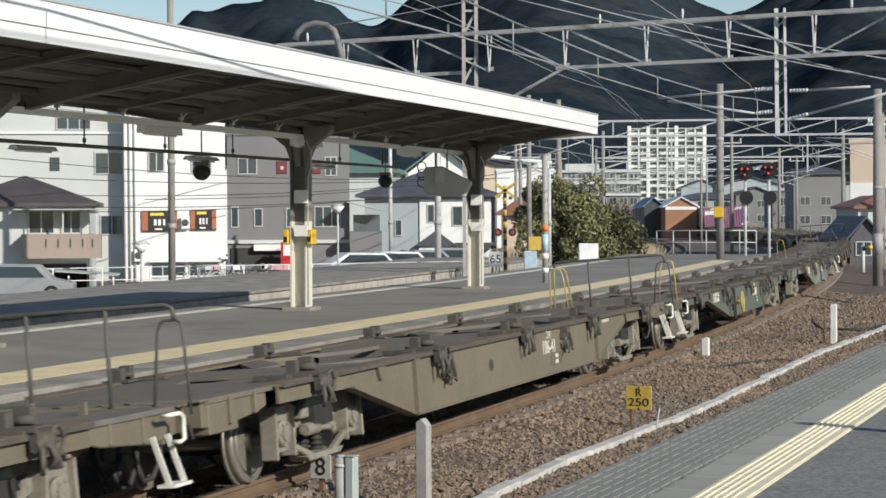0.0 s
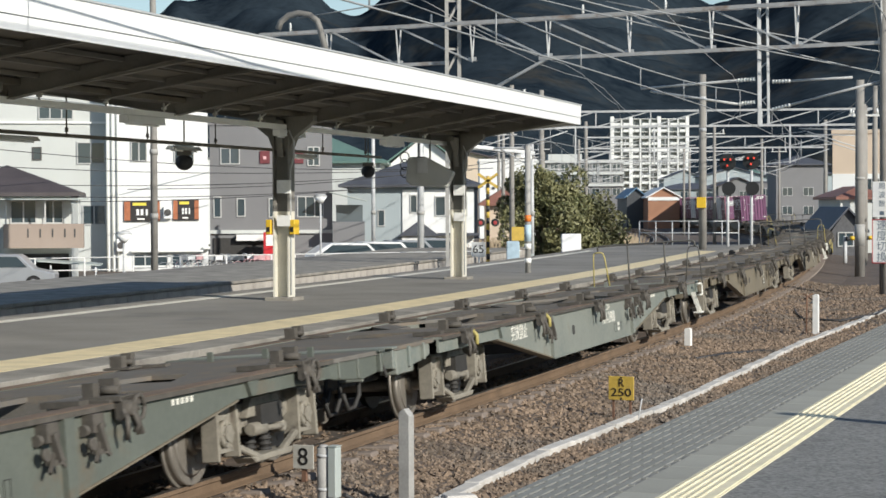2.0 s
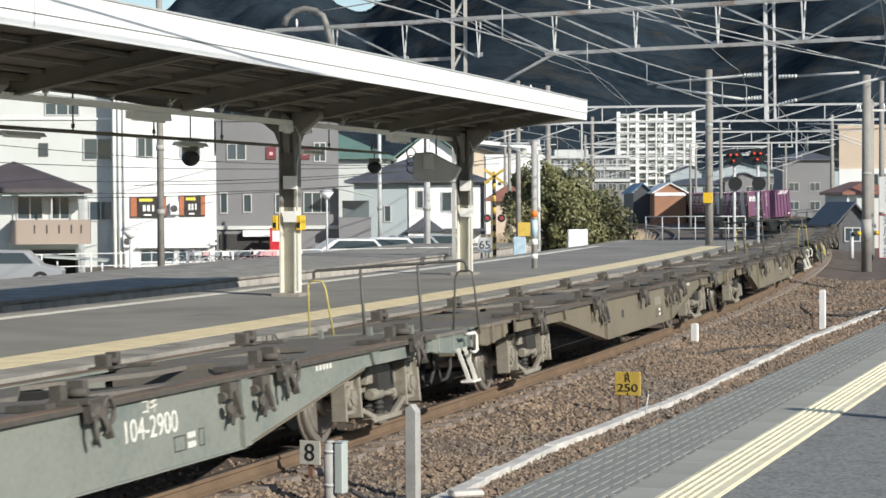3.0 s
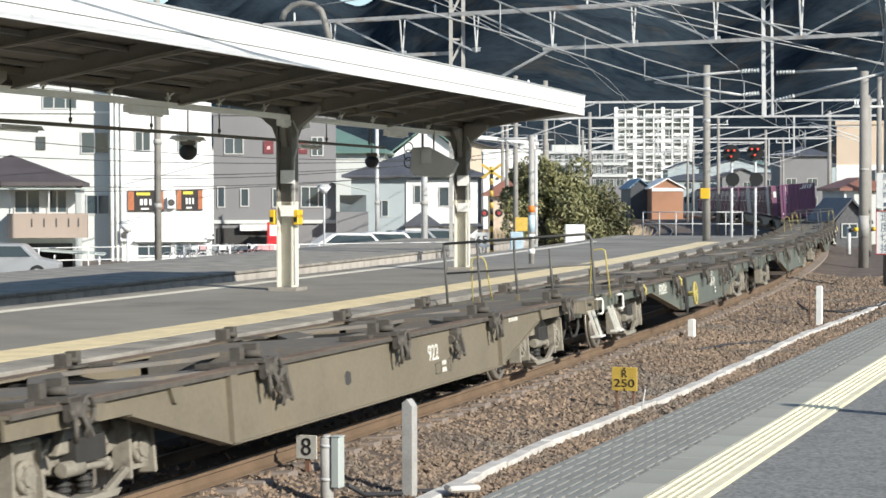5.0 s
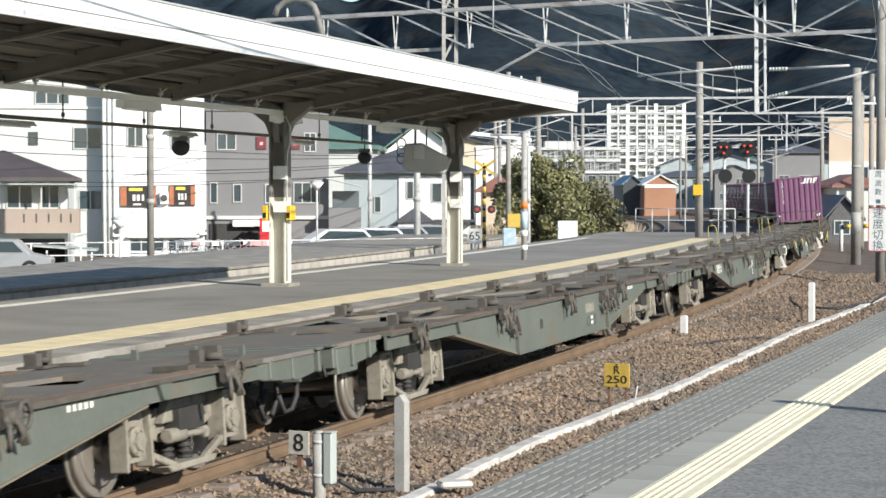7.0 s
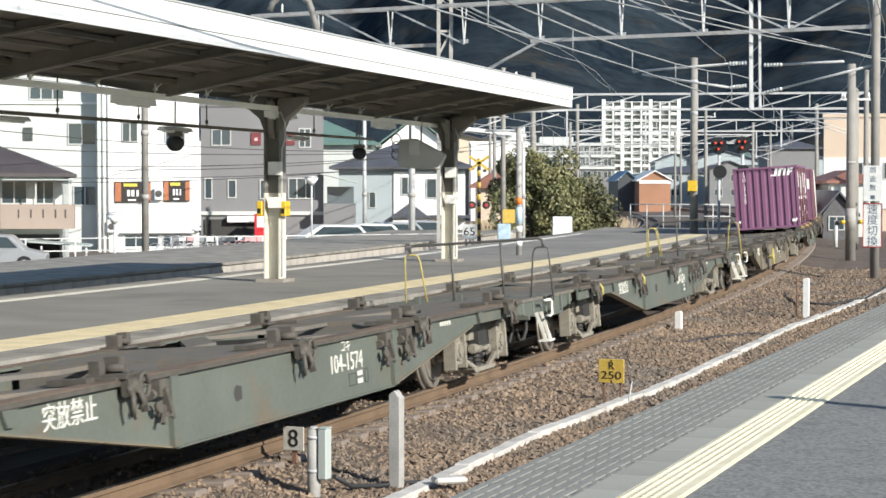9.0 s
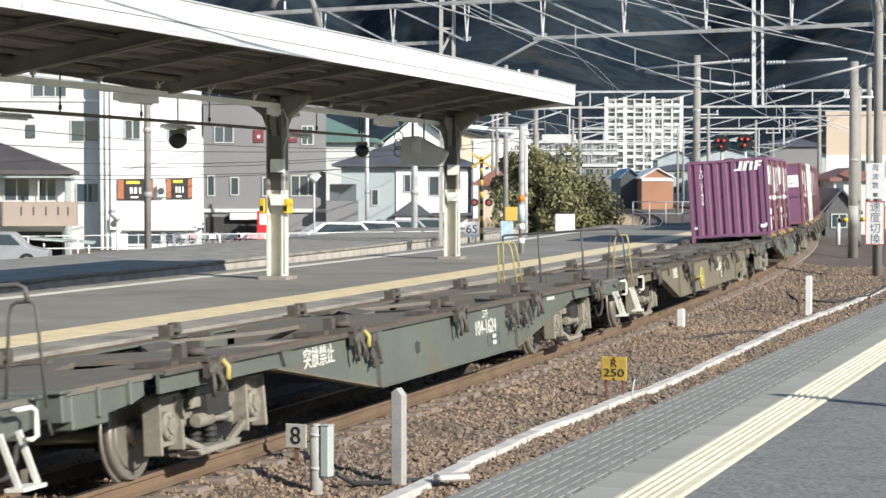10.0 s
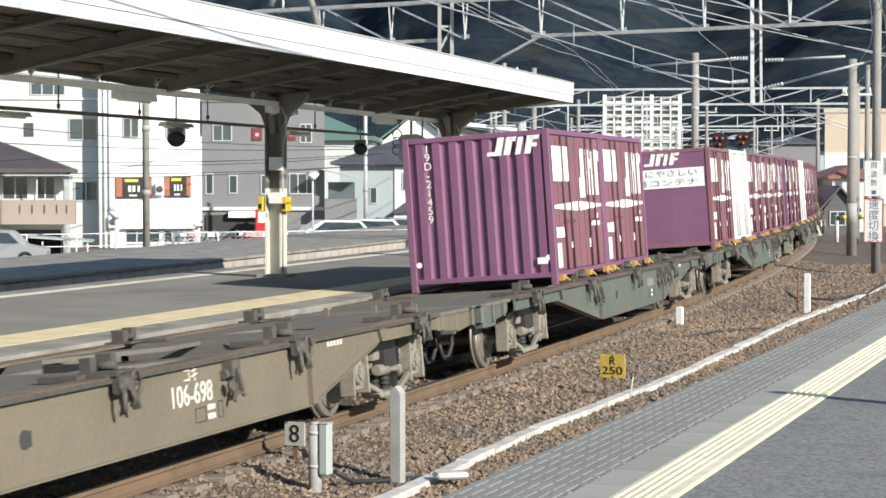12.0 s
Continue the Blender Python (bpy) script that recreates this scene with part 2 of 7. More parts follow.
def platforms():
    # island platform between the tracks
    bm = bmesh.new()
    sweep(bm, [(-1.62, 0.95), (-1.62, -0.5), (-7.4, -0.5), (-7.4, 0.95)], -12, 86, 3)
    isl = thing("platform_island", bm, M_ASPHALT_OLD, "old grey asphalt island platform with worn concrete edges", "platform", kind="structure")
    for a, b, z, mat_, name in ((-2.1, -1.47, 0.958, M_KERB, "edge_kerb"), (-7.5, -6.98, 0.958, M_KERB, "edge_kerb")):
        s = -12.0
        while s < 85.5:
            bm = bmesh.new()
            sweep(bm, [(a, z), (a, z - 0.19), (b, z - 0.19), (b, z)], s + 0.006, s + 1.994, 2)
            part(name, bm, mat_, isl, bevel=0.008)
            s += 2.0
    for a, b, mat_ in ((-2.93, -2.14, M_YELLOW_PAINT), (-6.96, -6.7, M_WHITE_LINE)):
        bm = bmesh.new()
        sweep(bm, [(a, 0.9545), (a, 0.951), (b, 0.951), (b, 0.9545)], -12, 74, 3)
        part("painted_line", bm, mat_, isl, "worn pale yellow line")

    # our platform
    bm = bmesh.new()
    prism(bm, [(0.03, 1.04), (0.03, -0.6), (10.5, -0.6), (10.5, 1.04)], -22, 95, beside(5.51, 0))
    ours = thing("platform_main", bm, M_ASPHALT, "grey asphalt platform with ribbed concrete edge and tactile strip", "platform", kind="structure")
    return isl, ours


def far_platform():
    bm = bmesh.new()
    sweep(bm, [(-12.75, 0.6), (-12.75, -0.6), (-19, -0.6), (-19, 0.6)], 5, 96, 4)
    return thing("platform_far", bm, M_KERB, "low disused platform with a stone block face", "platform", kind="structure")


setting()
track(TRACK, -30, 330, True, "main track rails")
track(-9.0, -30, 330, False, "second track rails")
ISLAND, OURS = platforms()
FAR_PLATFORM = far_platform()

# ---------- station things ----------
M_FASCIA = surface("white_fascia", (0.82, 0.82, 0.80), 0.45, vary=0.04, scale=0.5, grain=10, bump=0.01)
M_SEAM = surface("fascia_seam", (0.30, 0.31, 0.32), 0.6, vary=0.1)
M_ROOF_TOP = surface("roof_sheet", (0.42, 0.43, 0.43), 0.6, vary=0.1)
M_SOFFIT = surface("soffit_boards", (0.15, 0.135, 0.115), 0.8, vary=0.25, scale=0.7, grain=30, bump=0.1, each=0.2, stain=(0.075, 0.068, 0.06), stain_scale=0.6, stain_at=0.55)
M_ROOF_STEEL = surface("roof_steel", (0.20, 0.19, 0.17), 0.65, vary=0.2, scale=2, grain=30)
M_COL = surface("column_cream", (0.66, 0.63, 0.54), 0.55, vary=0.1, scale=2, grain=30, stain=(0.40, 0.33, 0.24), stain_scale=2.5, stain_at=0.62)
M_COL_UP = surface("column_dark", (0.15, 0.135, 0.11), 0.6, vary=0.2, scale=2, grain=30)
M_GALV = surface("galvanised_steel", (0.50, 0.505, 0.50), 0.5, metal=0.0, vary=0.2, scale=3, grain=40)
M_GALV_RUST = surface("galvanised_rusty", (0.52, 0.51, 0.49), 0.55, metal=0.0, vary=0.2, scale=2, grain=30, stain=(0.28, 0.16, 0.09), stain_scale=1.3, stain_at=0.55)
M_CONC_POLE = surface("concrete_pole", (0.27, 0.255, 0.23), 0.85, vary=0.2, scale=2, grain=60, bump=0.1, stain=(0.22, 0.19, 0.16), stain_scale=2, stain_at=0.6)
M_WIRE = surface("weathered_wire", (0.40, 0.41, 0.41), 0.6, metal=0.3, vary=0.1)
M_CABLE = surface("black_cable", (0.03, 0.03, 0.032), 0.6, vary=0.1)
M_INSUL = surface("white_porcelain", (0.80, 0.80, 0.76), 0.25, vary=0.05)
M_LAMP = surface("lamp_housing_white", (0.88, 0.88, 0.86), 0.4, vary=0.05)
M_TUBE = surface("fluorescent_tube_off", (0.85, 0.86, 0.84), 0.2, vary=0.03)
M_SIGN_W = surface("sign_white", (0.84, 0.83, 0.79), 0.5, vary=0.08, scale=6, grain=30)
M_SIGN_OLD = surface("sign_weathered_white", (0.46, 0.45, 0.405), 0.65, vary=0.15, scale=8, grain=40, stain=(0.36, 0.33, 0.28), stain_scale=9, stain_at=0.56)
M_SIGN_FADED = surface("sign_faded_yellow", (0.56, 0.38, 0.07), 0.6, vary=0.15, scale=8, grain=40, stain=(0.40, 0.28, 0.10), stain_scale=6, stain_at=0.58)
M_SIGN_Y = surface("sign_yellow", (0.70, 0.45, 0.03), 0.5, vary=0.1, scale=6, grain=30)
M_SIGN_K = surface("sign_black", (0.02, 0.02, 0.02), 0.5, vary=0.1)
M_RED_TRIM = surface("sign_red", (0.42, 0.05, 0.05), 0.5, vary=0.1)
M_TEXT_G = surface("faded_lettering", (0.12, 0.16, 0.2), 0.6, vary=0.1)
M_STEEL_POST = surface("aged_pale_post", (0.36, 0.35, 0.325), 0.7, vary=0.2, scale=5, grain=40, bump=0.1, stain=(0.28, 0.24, 0.19), stain_scale=5, stain_at=0.58)
M_BOX_GREY = surface("cabinet_grey_green", (0.42, 0.46, 0.43), 0.5, vary=0.08, scale=3)
M_ORANGE = surface("warning_orange", (0.75, 0.20, 0.03), 0.5, vary=0.1)
M_BLUE_PLATE = surface("pale_blue_plate", (0.45, 0.58, 0.66), 0.5, vary=0.1)
M_SIGNAL_RED = glow("signal_red", (0.8, 0.07, 0.04), 0.35)


def lettering(body, size, material, name, parent, m, label="", width=None):
    """Built-in letters, as a mesh, in the x, z plane of m."""
    cu = bpy.data.curves.new(name, "FONT")
    cu.body, cu.size, cu.align_x, cu.align_y, cu.extrude = body, size, "CENTER", "CENTER", 0.002
    tmp = bpy.data.objects.new(name, cu)
    me = bpy.data.meshes.new_from_object(tmp)
    bpy.data.objects.remove(tmp)
    me.materials.append(material)
    if width:
        xs = [v.co.x for v in me.vertices]
        k = width / (max(xs) - min(xs))
        for v in me.vertices:
            v.co.x *= k
    ob = new(name, me)
    ob.parent = parent
    ob.matrix_basis = m @ pose(0, 0, 0, 90, 0, 0)
    if label:
        tagged(ob, label)
    return ob


def canopy():
    s0, s1 = -14.0, 46.3
    roof = empty("platform_canopy", "butterfly-roofed steel platform canopy with a white fascia", "canopy")
    # roof plates, valley over the columns
    bm = bmesh.new()
    sweep(bm, [(-2.2, 4.86), (-5.1, 4.42), (-8.0, 4.86), (-8.0, 4.92), (-5.1, 4.48), (-2.2, 4.92)], s0, s1, 3)
    part("roof_sheet", bm, M_ROOF_TOP, roof)
    # boards of the soffit between rafters
    for a, b, za, zb in ((-2.3, -5.0, 4.835, 4.425), (-5.2, -7.9, 4.425, 4.835)):
        n = 6
        for i in range(n):
            u0, u1 = i / n + 0.006, (i + 1) / n - 0.006
            s = s0 + 0.1
            while s < s1 - 0.2:
                e = min(s + 5.37, s1 - 0.05)
                d = 0.012 * ((i * 7 + int(s * 3)) % 3)
                bm = bmesh.new()
                sweep(bm, [(a + (b - a) * u0, za + (zb - za) * u0 - d), (a + (b - a) * u1, za + (zb - za) * u1 - d),
                           (a + (b - a) * u1, za + (zb - za) * u1 - 0.02 - d), (a + (b - a) * u0, za + (zb - za) * u0 - 0.02 - d)], s, e, 5.4)
                part("soffit_board", bm, M_SOFFIT, roof)
                s += 5.4
    # fascia in two bands with a dark seam, on both eaves and round the end
    for o, sg in ((-2.2, 1), (-8.0, -1)):
        for z0, z1, proud in ((4.545, 4.70, 0.0), (4.715, 5.0, 0.012)):
            bm = bmesh.new()
            sweep(bm, [(o + sg * (0.02 + proud), z0), (o + sg * (0.02 + proud), z1), (o - sg * 0.03, z1), (o - sg * 0.03, z0)], s0, s1, 3)
            part("fascia", bm, M_FASCIA, roof, "white sheet-metal fascia")
        bm = bmesh.new()
        sweep(bm, [(o + sg * 0.012, 4.69), (o + sg * 0.012, 4.72), (o - sg * 0.02, 4.72), (o - sg * 0.02, 4.69)], s0, s1, 3)
        part("seam", bm, M_SEAM, roof)
        bm = bmesh.new()
        sweep(bm, [(o + sg * 0.05, 4.995), (o + sg * 0.05, 5.02), (o - sg * 0.1, 5.02), (o - sg * 0.1, 4.995)], s0, s1, 3)
        part("coping", bm, M_ROOF_TOP, roof)
    bm = bmesh.new()
    me_m = along(0, s1)
    prism(bm, [(-2.2, 4.545), (-2.2, 5.0), (-5.1, 4.62), (-8.0, 5.0), (-8.0, 4.545), (-5.1, 4.3)], 0.0, 0.04, me_m)
    part("end_fascia", bm, M_FASCIA, roof)
    # rafters across, with brackets
    s = s1 - 0.8
    i = 0
    while s > s0:
        main = i % 2 == 0
        h, w = (0.26, 0.1) if main else (0.14, 0.07)
        for o0, o1, za, zb in ((-5.1, -2.3, 4.40, 4.81), (-5.1, -7.9, 4.40, 4.81)):
            bm = bmesh.new()
            bar(bm, arc(o0, s, za - h / 2 - 0.02), arc(o1, s, zb - h / 2 + (0.06 if main else 0.0) - 0.02), w, h)
            bar(bm, arc(o0, s, za - h - 0.02), arc(o1, s, zb - h + (0.1 if main else 0.02)), w * 1.8, 0.02)
            part("rafter", bm, M_ROOF_STEEL, roof)
        s -= 2.69
        i += 1
    for o, z in ((-2.75, 4.66), (-3.4, 4.57), (-4.05, 4.47), (-4.65, 4.38), (-5.55, 4.38), (-6.2, 4.47), (-6.9, 4.57), (-7.5, 4.66)):
        bm = bmesh.new()
        sweep(bm, [(o - 0.03, z + 0.06), (o + 0.03, z + 0.06), (o + 0.03, z), (o - 0.03, z)], s0 + 0.2, s1 - 0.2, 5.4)
        part("purlin", bm, M_ROOF_STEEL, roof)
    # valley gutter
    bm = bmesh.new()
    sweep(bm, [(-5.3, 4.30), (-4.9, 4.30), (-4.9, 4.38), (-5.3, 4.38)], s0, s1, 5)
    part("valley_gutter", bm, M_COL_UP, roof)
    # swan-neck downpipe and a small fitting over the eave
    bm = bmesh.new()
    pipe(bm, [arc(-2.6, 29.6, 4.9)] + [arc(-2.75 - 0.35 + 0.35 * math.cos(a), 29.6, 5.45 + 0.25 * math.sin(a)) for a in [k * math.pi / 6 for k in range(7)]], 0.05, 8)
    part("vent_pipe", bm, M_ROOF_STEEL, roof)
    return roof


def column(s):
    c = empty("canopy_column", "cream-painted steel canopy column with a forked head", "column", "canopy columns", along(-5.2, s, 0.95))
    def hsec(bm, z0, z1, w=0.31):
        box(bm, -w / 2, -w / 2, z0, -w / 2 + 0.03, w / 2, z1)
        box(bm, w / 2 - 0.03, -w / 2, z0, w / 2, w / 2, z1)
        box(bm, -w / 2 + 0.03, -0.015, z0, w / 2 - 0.03, 0.015, z1)
    bm = bmesh.new()
    hsec(bm, 0.0, 1.62)
    part("lower_shaft", bm, M_COL, c, "cream-painted lower shaft")
    bm = bmesh.new()
    hsec(bm, 1.62, 3.05, 0.312)
    part("upper_shaft", bm, M_ROOF_STEEL, c, "grey-brown upper shaft")
    bm = bmesh.new()
    box(bm, -0.28, -0.28, -0.01, 0.28, 0.28, 0.06)
    part("base_block", bm, M_KERB, c, bevel=0.01)
    for sx in (-1, 1):
        bm = bmesh.new()
        prism(bm, [(sx * 0.05, 2.72), (sx * 0.156, 2.72), (sx * 0.26, 2.98), (sx * 0.62, 3.26), (sx * 0.62, 3.36), (sx * 0.1, 3.34)], -0.11, 0.11)
        part("fork_arm", bm, M_ROOF_STEEL, c)
        bm = bmesh.new()
        prism(bm, [(sx * 0.05, 2.62), (sx * 0.16, 2.62), (sx * 0.25, 2.98), (sx * 0.55, 3.2), (sx * 0.55, 3.28), (sx * 0.1, 3.28)], -0.05, 0.05, pose(0, 0, 0, 0, 0, 90))
        part("side_bracket", bm, M_ROOF_STEEL, c)
    for z, h in ((1.95, 0.24), (1.35, 0.2)):
        bm = bmesh.new()
        box(bm, -0.06, -0.2, z, 0.2, -0.156, z + h)
        part("notice_plate", bm, M_SIGN_W, c)
    bm = bmesh.new()
    pipe(bm, [(0.17, -0.1, 0.1), (0.17, -0.1, 2.4), (0.24, -0.1, 2.6), (0.24, -0.1, 2.9), (0.15, -0.1, 3.1)], 0.02)
    part("conduit", bm, M_GALV, c)
    return c


def yellow_boxes(s):
    for off in (-0.28, 0.18):
        bm = bmesh.new()
        box(bm, off, -0.2, 1.2, off + 0.1, 0.06, 1.47)
        ob = thing("emergency_box", bm, M_SIGN_Y, "yellow emergency call box strapped to a canopy column", "call box", "column boxes", at=along(-5.2, s, 0.95), bevel=0.012)
        bm = bmesh.new()
        box(bm, off + 0.02, -0.212, 1.25, off + 0.08, -0.203, 1.34)
        part("face_plate", bm, M_SIGN_K, ob)


def lamp_bar():
    b = empty("lamp_rail", "galvanised cable rail with fluorescent fittings under the canopy", "lamp rail")
    bm = bmesh.new()
    sweep(bm, [(-5.21, 4.06), (-5.09, 4.06), (-5.09, 4.15), (-5.21, 4.15)], -14, 54.6, 4)
    part("rail", bm, M_LAMP, b)
    s = -12.0
    while s < 46:
        bm = bmesh.new()
        tube(bm, arc(-5.15, s, 4.14), arc(-5.15, s, 4.31), 0.018)
        tube(bm, arc(-5.15, s, 4.19), arc(-5.15, s, 4.23), 0.045)
        tube(bm, arc(-5.15, s - 0.06, 4.2), arc(-5.05, s + 0.08, 4.32), 0.012)
        part("hanger", bm, M_INSUL, b)
        s += 2.05
    for s in (-10, -3.5, 2.8, 9.1, 15.4, 21.8, 28.2, 34.55, 40.85, 46.4, 53.4):
        bm = bmesh.new()
        prism(bm, [(-0.07, -0.06), (-0.07, 0.055), (0.07, 0.055), (0.09, -0.06)], -0.66, 0.66, along(-5.15, s, 4.0))
        f = part("light_fitting", bm, M_LAMP, b, "white fluorescent light fitting, unlit")
        bm = bmesh.new()
        tube(bm, arc(-5.15, s - 0.58, 3.93), arc(-5.15, s + 0.58, 3.93), 0.02)
        part("tube", bm, M_TUBE, f)
        bm = bmesh.new()
        box(bm, -0.03, -0.1, 0.05, 0.03, 0.1, 0.056, along(-5.15, s, 4.03))
        part("clip", bm, M_GALV, f)
    bm = bmesh.new()
    pipe(bm, [arc(-4.2, 49.6, 0.95), arc(-4.2, 49.6, 4.2)], 0.075, 10)
    part("end_post", bm, M_STEEL_POST, b, "pale steel end post")
    bm = bmesh.new()
    pipe(bm, [arc(-5.2, 49.6, 4.11), arc(-4.1, 49.6, 4.11)], 0.03, 8)
    pipe(bm, [arc(-4.2, 49.6, 3.7), arc(-4.9, 49.6, 4.08)], 0.02, 8)
    part("bracket", bm, M_GALV, b)
    for z, h, mt in ((2.05, 0.16, M_ORANGE), (1.55, 0.42, M_BLUE_PLATE), (1.35, 0.14, M_SIGN_W), (1.0, 0.12, M_SIGN_W)):
        bm = bmesh.new()
        tube(bm, arc(-4.2, 49.6, 0.95 + z - 0.75), arc(-4.2, 49.6, 0.95 + z - 0.75 + h), 0.085, n=12)
        part("band", bm, mt, b)
    return b


def far_conduit():
    b = empty("far_lamp_rail", "dark conduit with light fittings under the far side of the canopy", "lamp rail")
    bm = bmesh.new()
    sweep(bm, [(-7.03, 3.79), (-6.97, 3.79), (-6.97, 3.85), (-7.03, 3.85)], -14, 46, 4)
    part("rail", bm, M_COL_UP, b)
    s = -11.0
    while s < 46:
        bm = bmesh.new()
        tube(bm, arc(-7.0, s, 3.84), arc(-7.0, s, 4.62), 0.014, n=5)
        tube(bm, arc(-7.0, s, 3.88), arc(-7.0, s, 3.95), 0.03, n=6)
        part("hanger", bm, M_COL_UP, b)
        s += 3.1
    for s in (-2, 4.5, 10.7, 16.0, 21.5, 27.6, 34.0, 40.5):
        bm = bmesh.new()
        prism(bm, [(-0.1, -0.02), (-0.04, 0.05), (0.04, 0.05), (0.1, -0.02)], -0.63, 0.63, along(-7.0, s, 3.72))
        f = part("light_fitting", bm, M_LAMP, b, "white fluorescent light fitting, unlit")
        bm = bmesh.new()
        tube(bm, arc(-7.0, s - 0.58, 3.685), arc(-7.0, s + 0.58, 3.685), 0.016)
        part("tube", bm, M_TUBE, f)


def loudspeaker(off, s, z):
    sp = empty("hanging_loudspeaker", "dark round loudspeaker hanging from a thin rod", "loudspeaker", "hanging loudspeakers")
    p = arc(off, s, z)
    bm = bmesh.new()
    bmesh.ops.create_uvsphere(bm, u_segments=14, v_segments=9, radius=0.17, matrix=Matrix.Translation(p))
    for v in bm.verts:
        v.co.z = p.z + (v.co.z - p.z) * (0.75 if v.co.z > p.z else 0.95)
    for f in bm.faces:
        f.smooth = True
    part("body", bm, M_CABLE, sp)
    bm = bmesh.new()
    box(bm, p.x - 0.13, p.y - 0.06, p.z + 0.11, p.x + 0.13, p.y + 0.06, p.z + 0.2)
    part("bracket", bm, M_COL_UP, sp)
    bm = bmesh.new()
    tube(bm, p + Vector((0, 0, 0.1)), (p.x, p.y, 4.55), 0.014)
    part("rod", bm, M_COL_UP, sp)


def monitor():
    m = along(-5.25, 43.6, 3.31, 12)
    b = empty("hanging_display", "pale grey display cabinet hanging from the canopy", "display cabinet", at=m)
    bm = bmesh.new()
    prism(bm, [(-0.33, 0.44), (0.05, 0.46), (0.72, 0.10), (0.56, -0.24), (-0.22, -0.20), (-0.38, -0.10)], -0.3, 0.3)
    part("cabinet", bm, surface("cabinet_pale_grey", (0.42, 0.42, 0.40), 0.5, vary=0.1, scale=3), b, bevel=0.03)
    bm = bmesh.new()
    box(bm, -0.12, -0.36, 0.08, 0.12, -0.301, 0.42)
    part("front_box", bm, M_GALV, b, bevel=0.01)
    bm = bmesh.new()
    for x in (-0.1, 0.15):
        tube(bm, (x, 0, 0.4), (x, 0, 1.08), 0.02)
    part("hanger", bm, M_COL_UP, b)
    bm = bmesh.new()
    for i in range(3):
        pts = [(-0.42 + 0.1 * math.cos(a), 0, 0.45 - 0.17 * i + 0.12 * math.sin(a)) for a in [k * math.tau / 10 for k in range(11)]]
        pipe(bm, pts, 0.014, 5)
    pipe(bm, [(-0.38, 0, 0.6), (-0.3, 0, 1.0)], 0.014, 5)
    part("coiled_cable", bm, M_CABLE, b, "coiled black cables")


def mast(name, label, off, s, z0, z1, r0, r1, material, parts=()):
    p = arc(off, s, z0)
    bm = bmesh.new()
    tube(bm, (0, 0, -0.3), (0, 0, z1 - z0), r0, r1, 14)
    ob = thing(name, bm, material, label, "mast", "catenary masts", at=Matrix.Translation(p))
    for z, h, mt, k in parts:
        rr = r0 + (r1 - r0) * (z - z0) / (z1 - z0) + 0.006
        bm = bmesh.new()
        tube(bm, (0, 0, z - z0), (0, 0, z - z0 + h), rr, rr, 14)
        part("band", bm, mt, ob)
    return ob


def insulator(bm, a, b, n=6, r=0.075):
    a, b = Vector(a), Vector(b)
    tube(bm, a, b, 0.025, n=8)
    for i in range(n):
        p, q = a.lerp(b, (i + 0.2) / n), a.lerp(b, (i + 0.75) / n)
        tube(bm, p, q, r, r * 0.55, 10)


def skewed(d, z, s=64.5, skew=-18.0, o0=4.0):
    """A point d metres out in the gantry's upright plane."""
    a = PHI0 + s / RC
    p = arc(o0, s)
    b = a + radians(skew)
    return Vector((p.x + (d - o0) * math.cos(b), p.y + (d - o0) * math.sin(b), z))


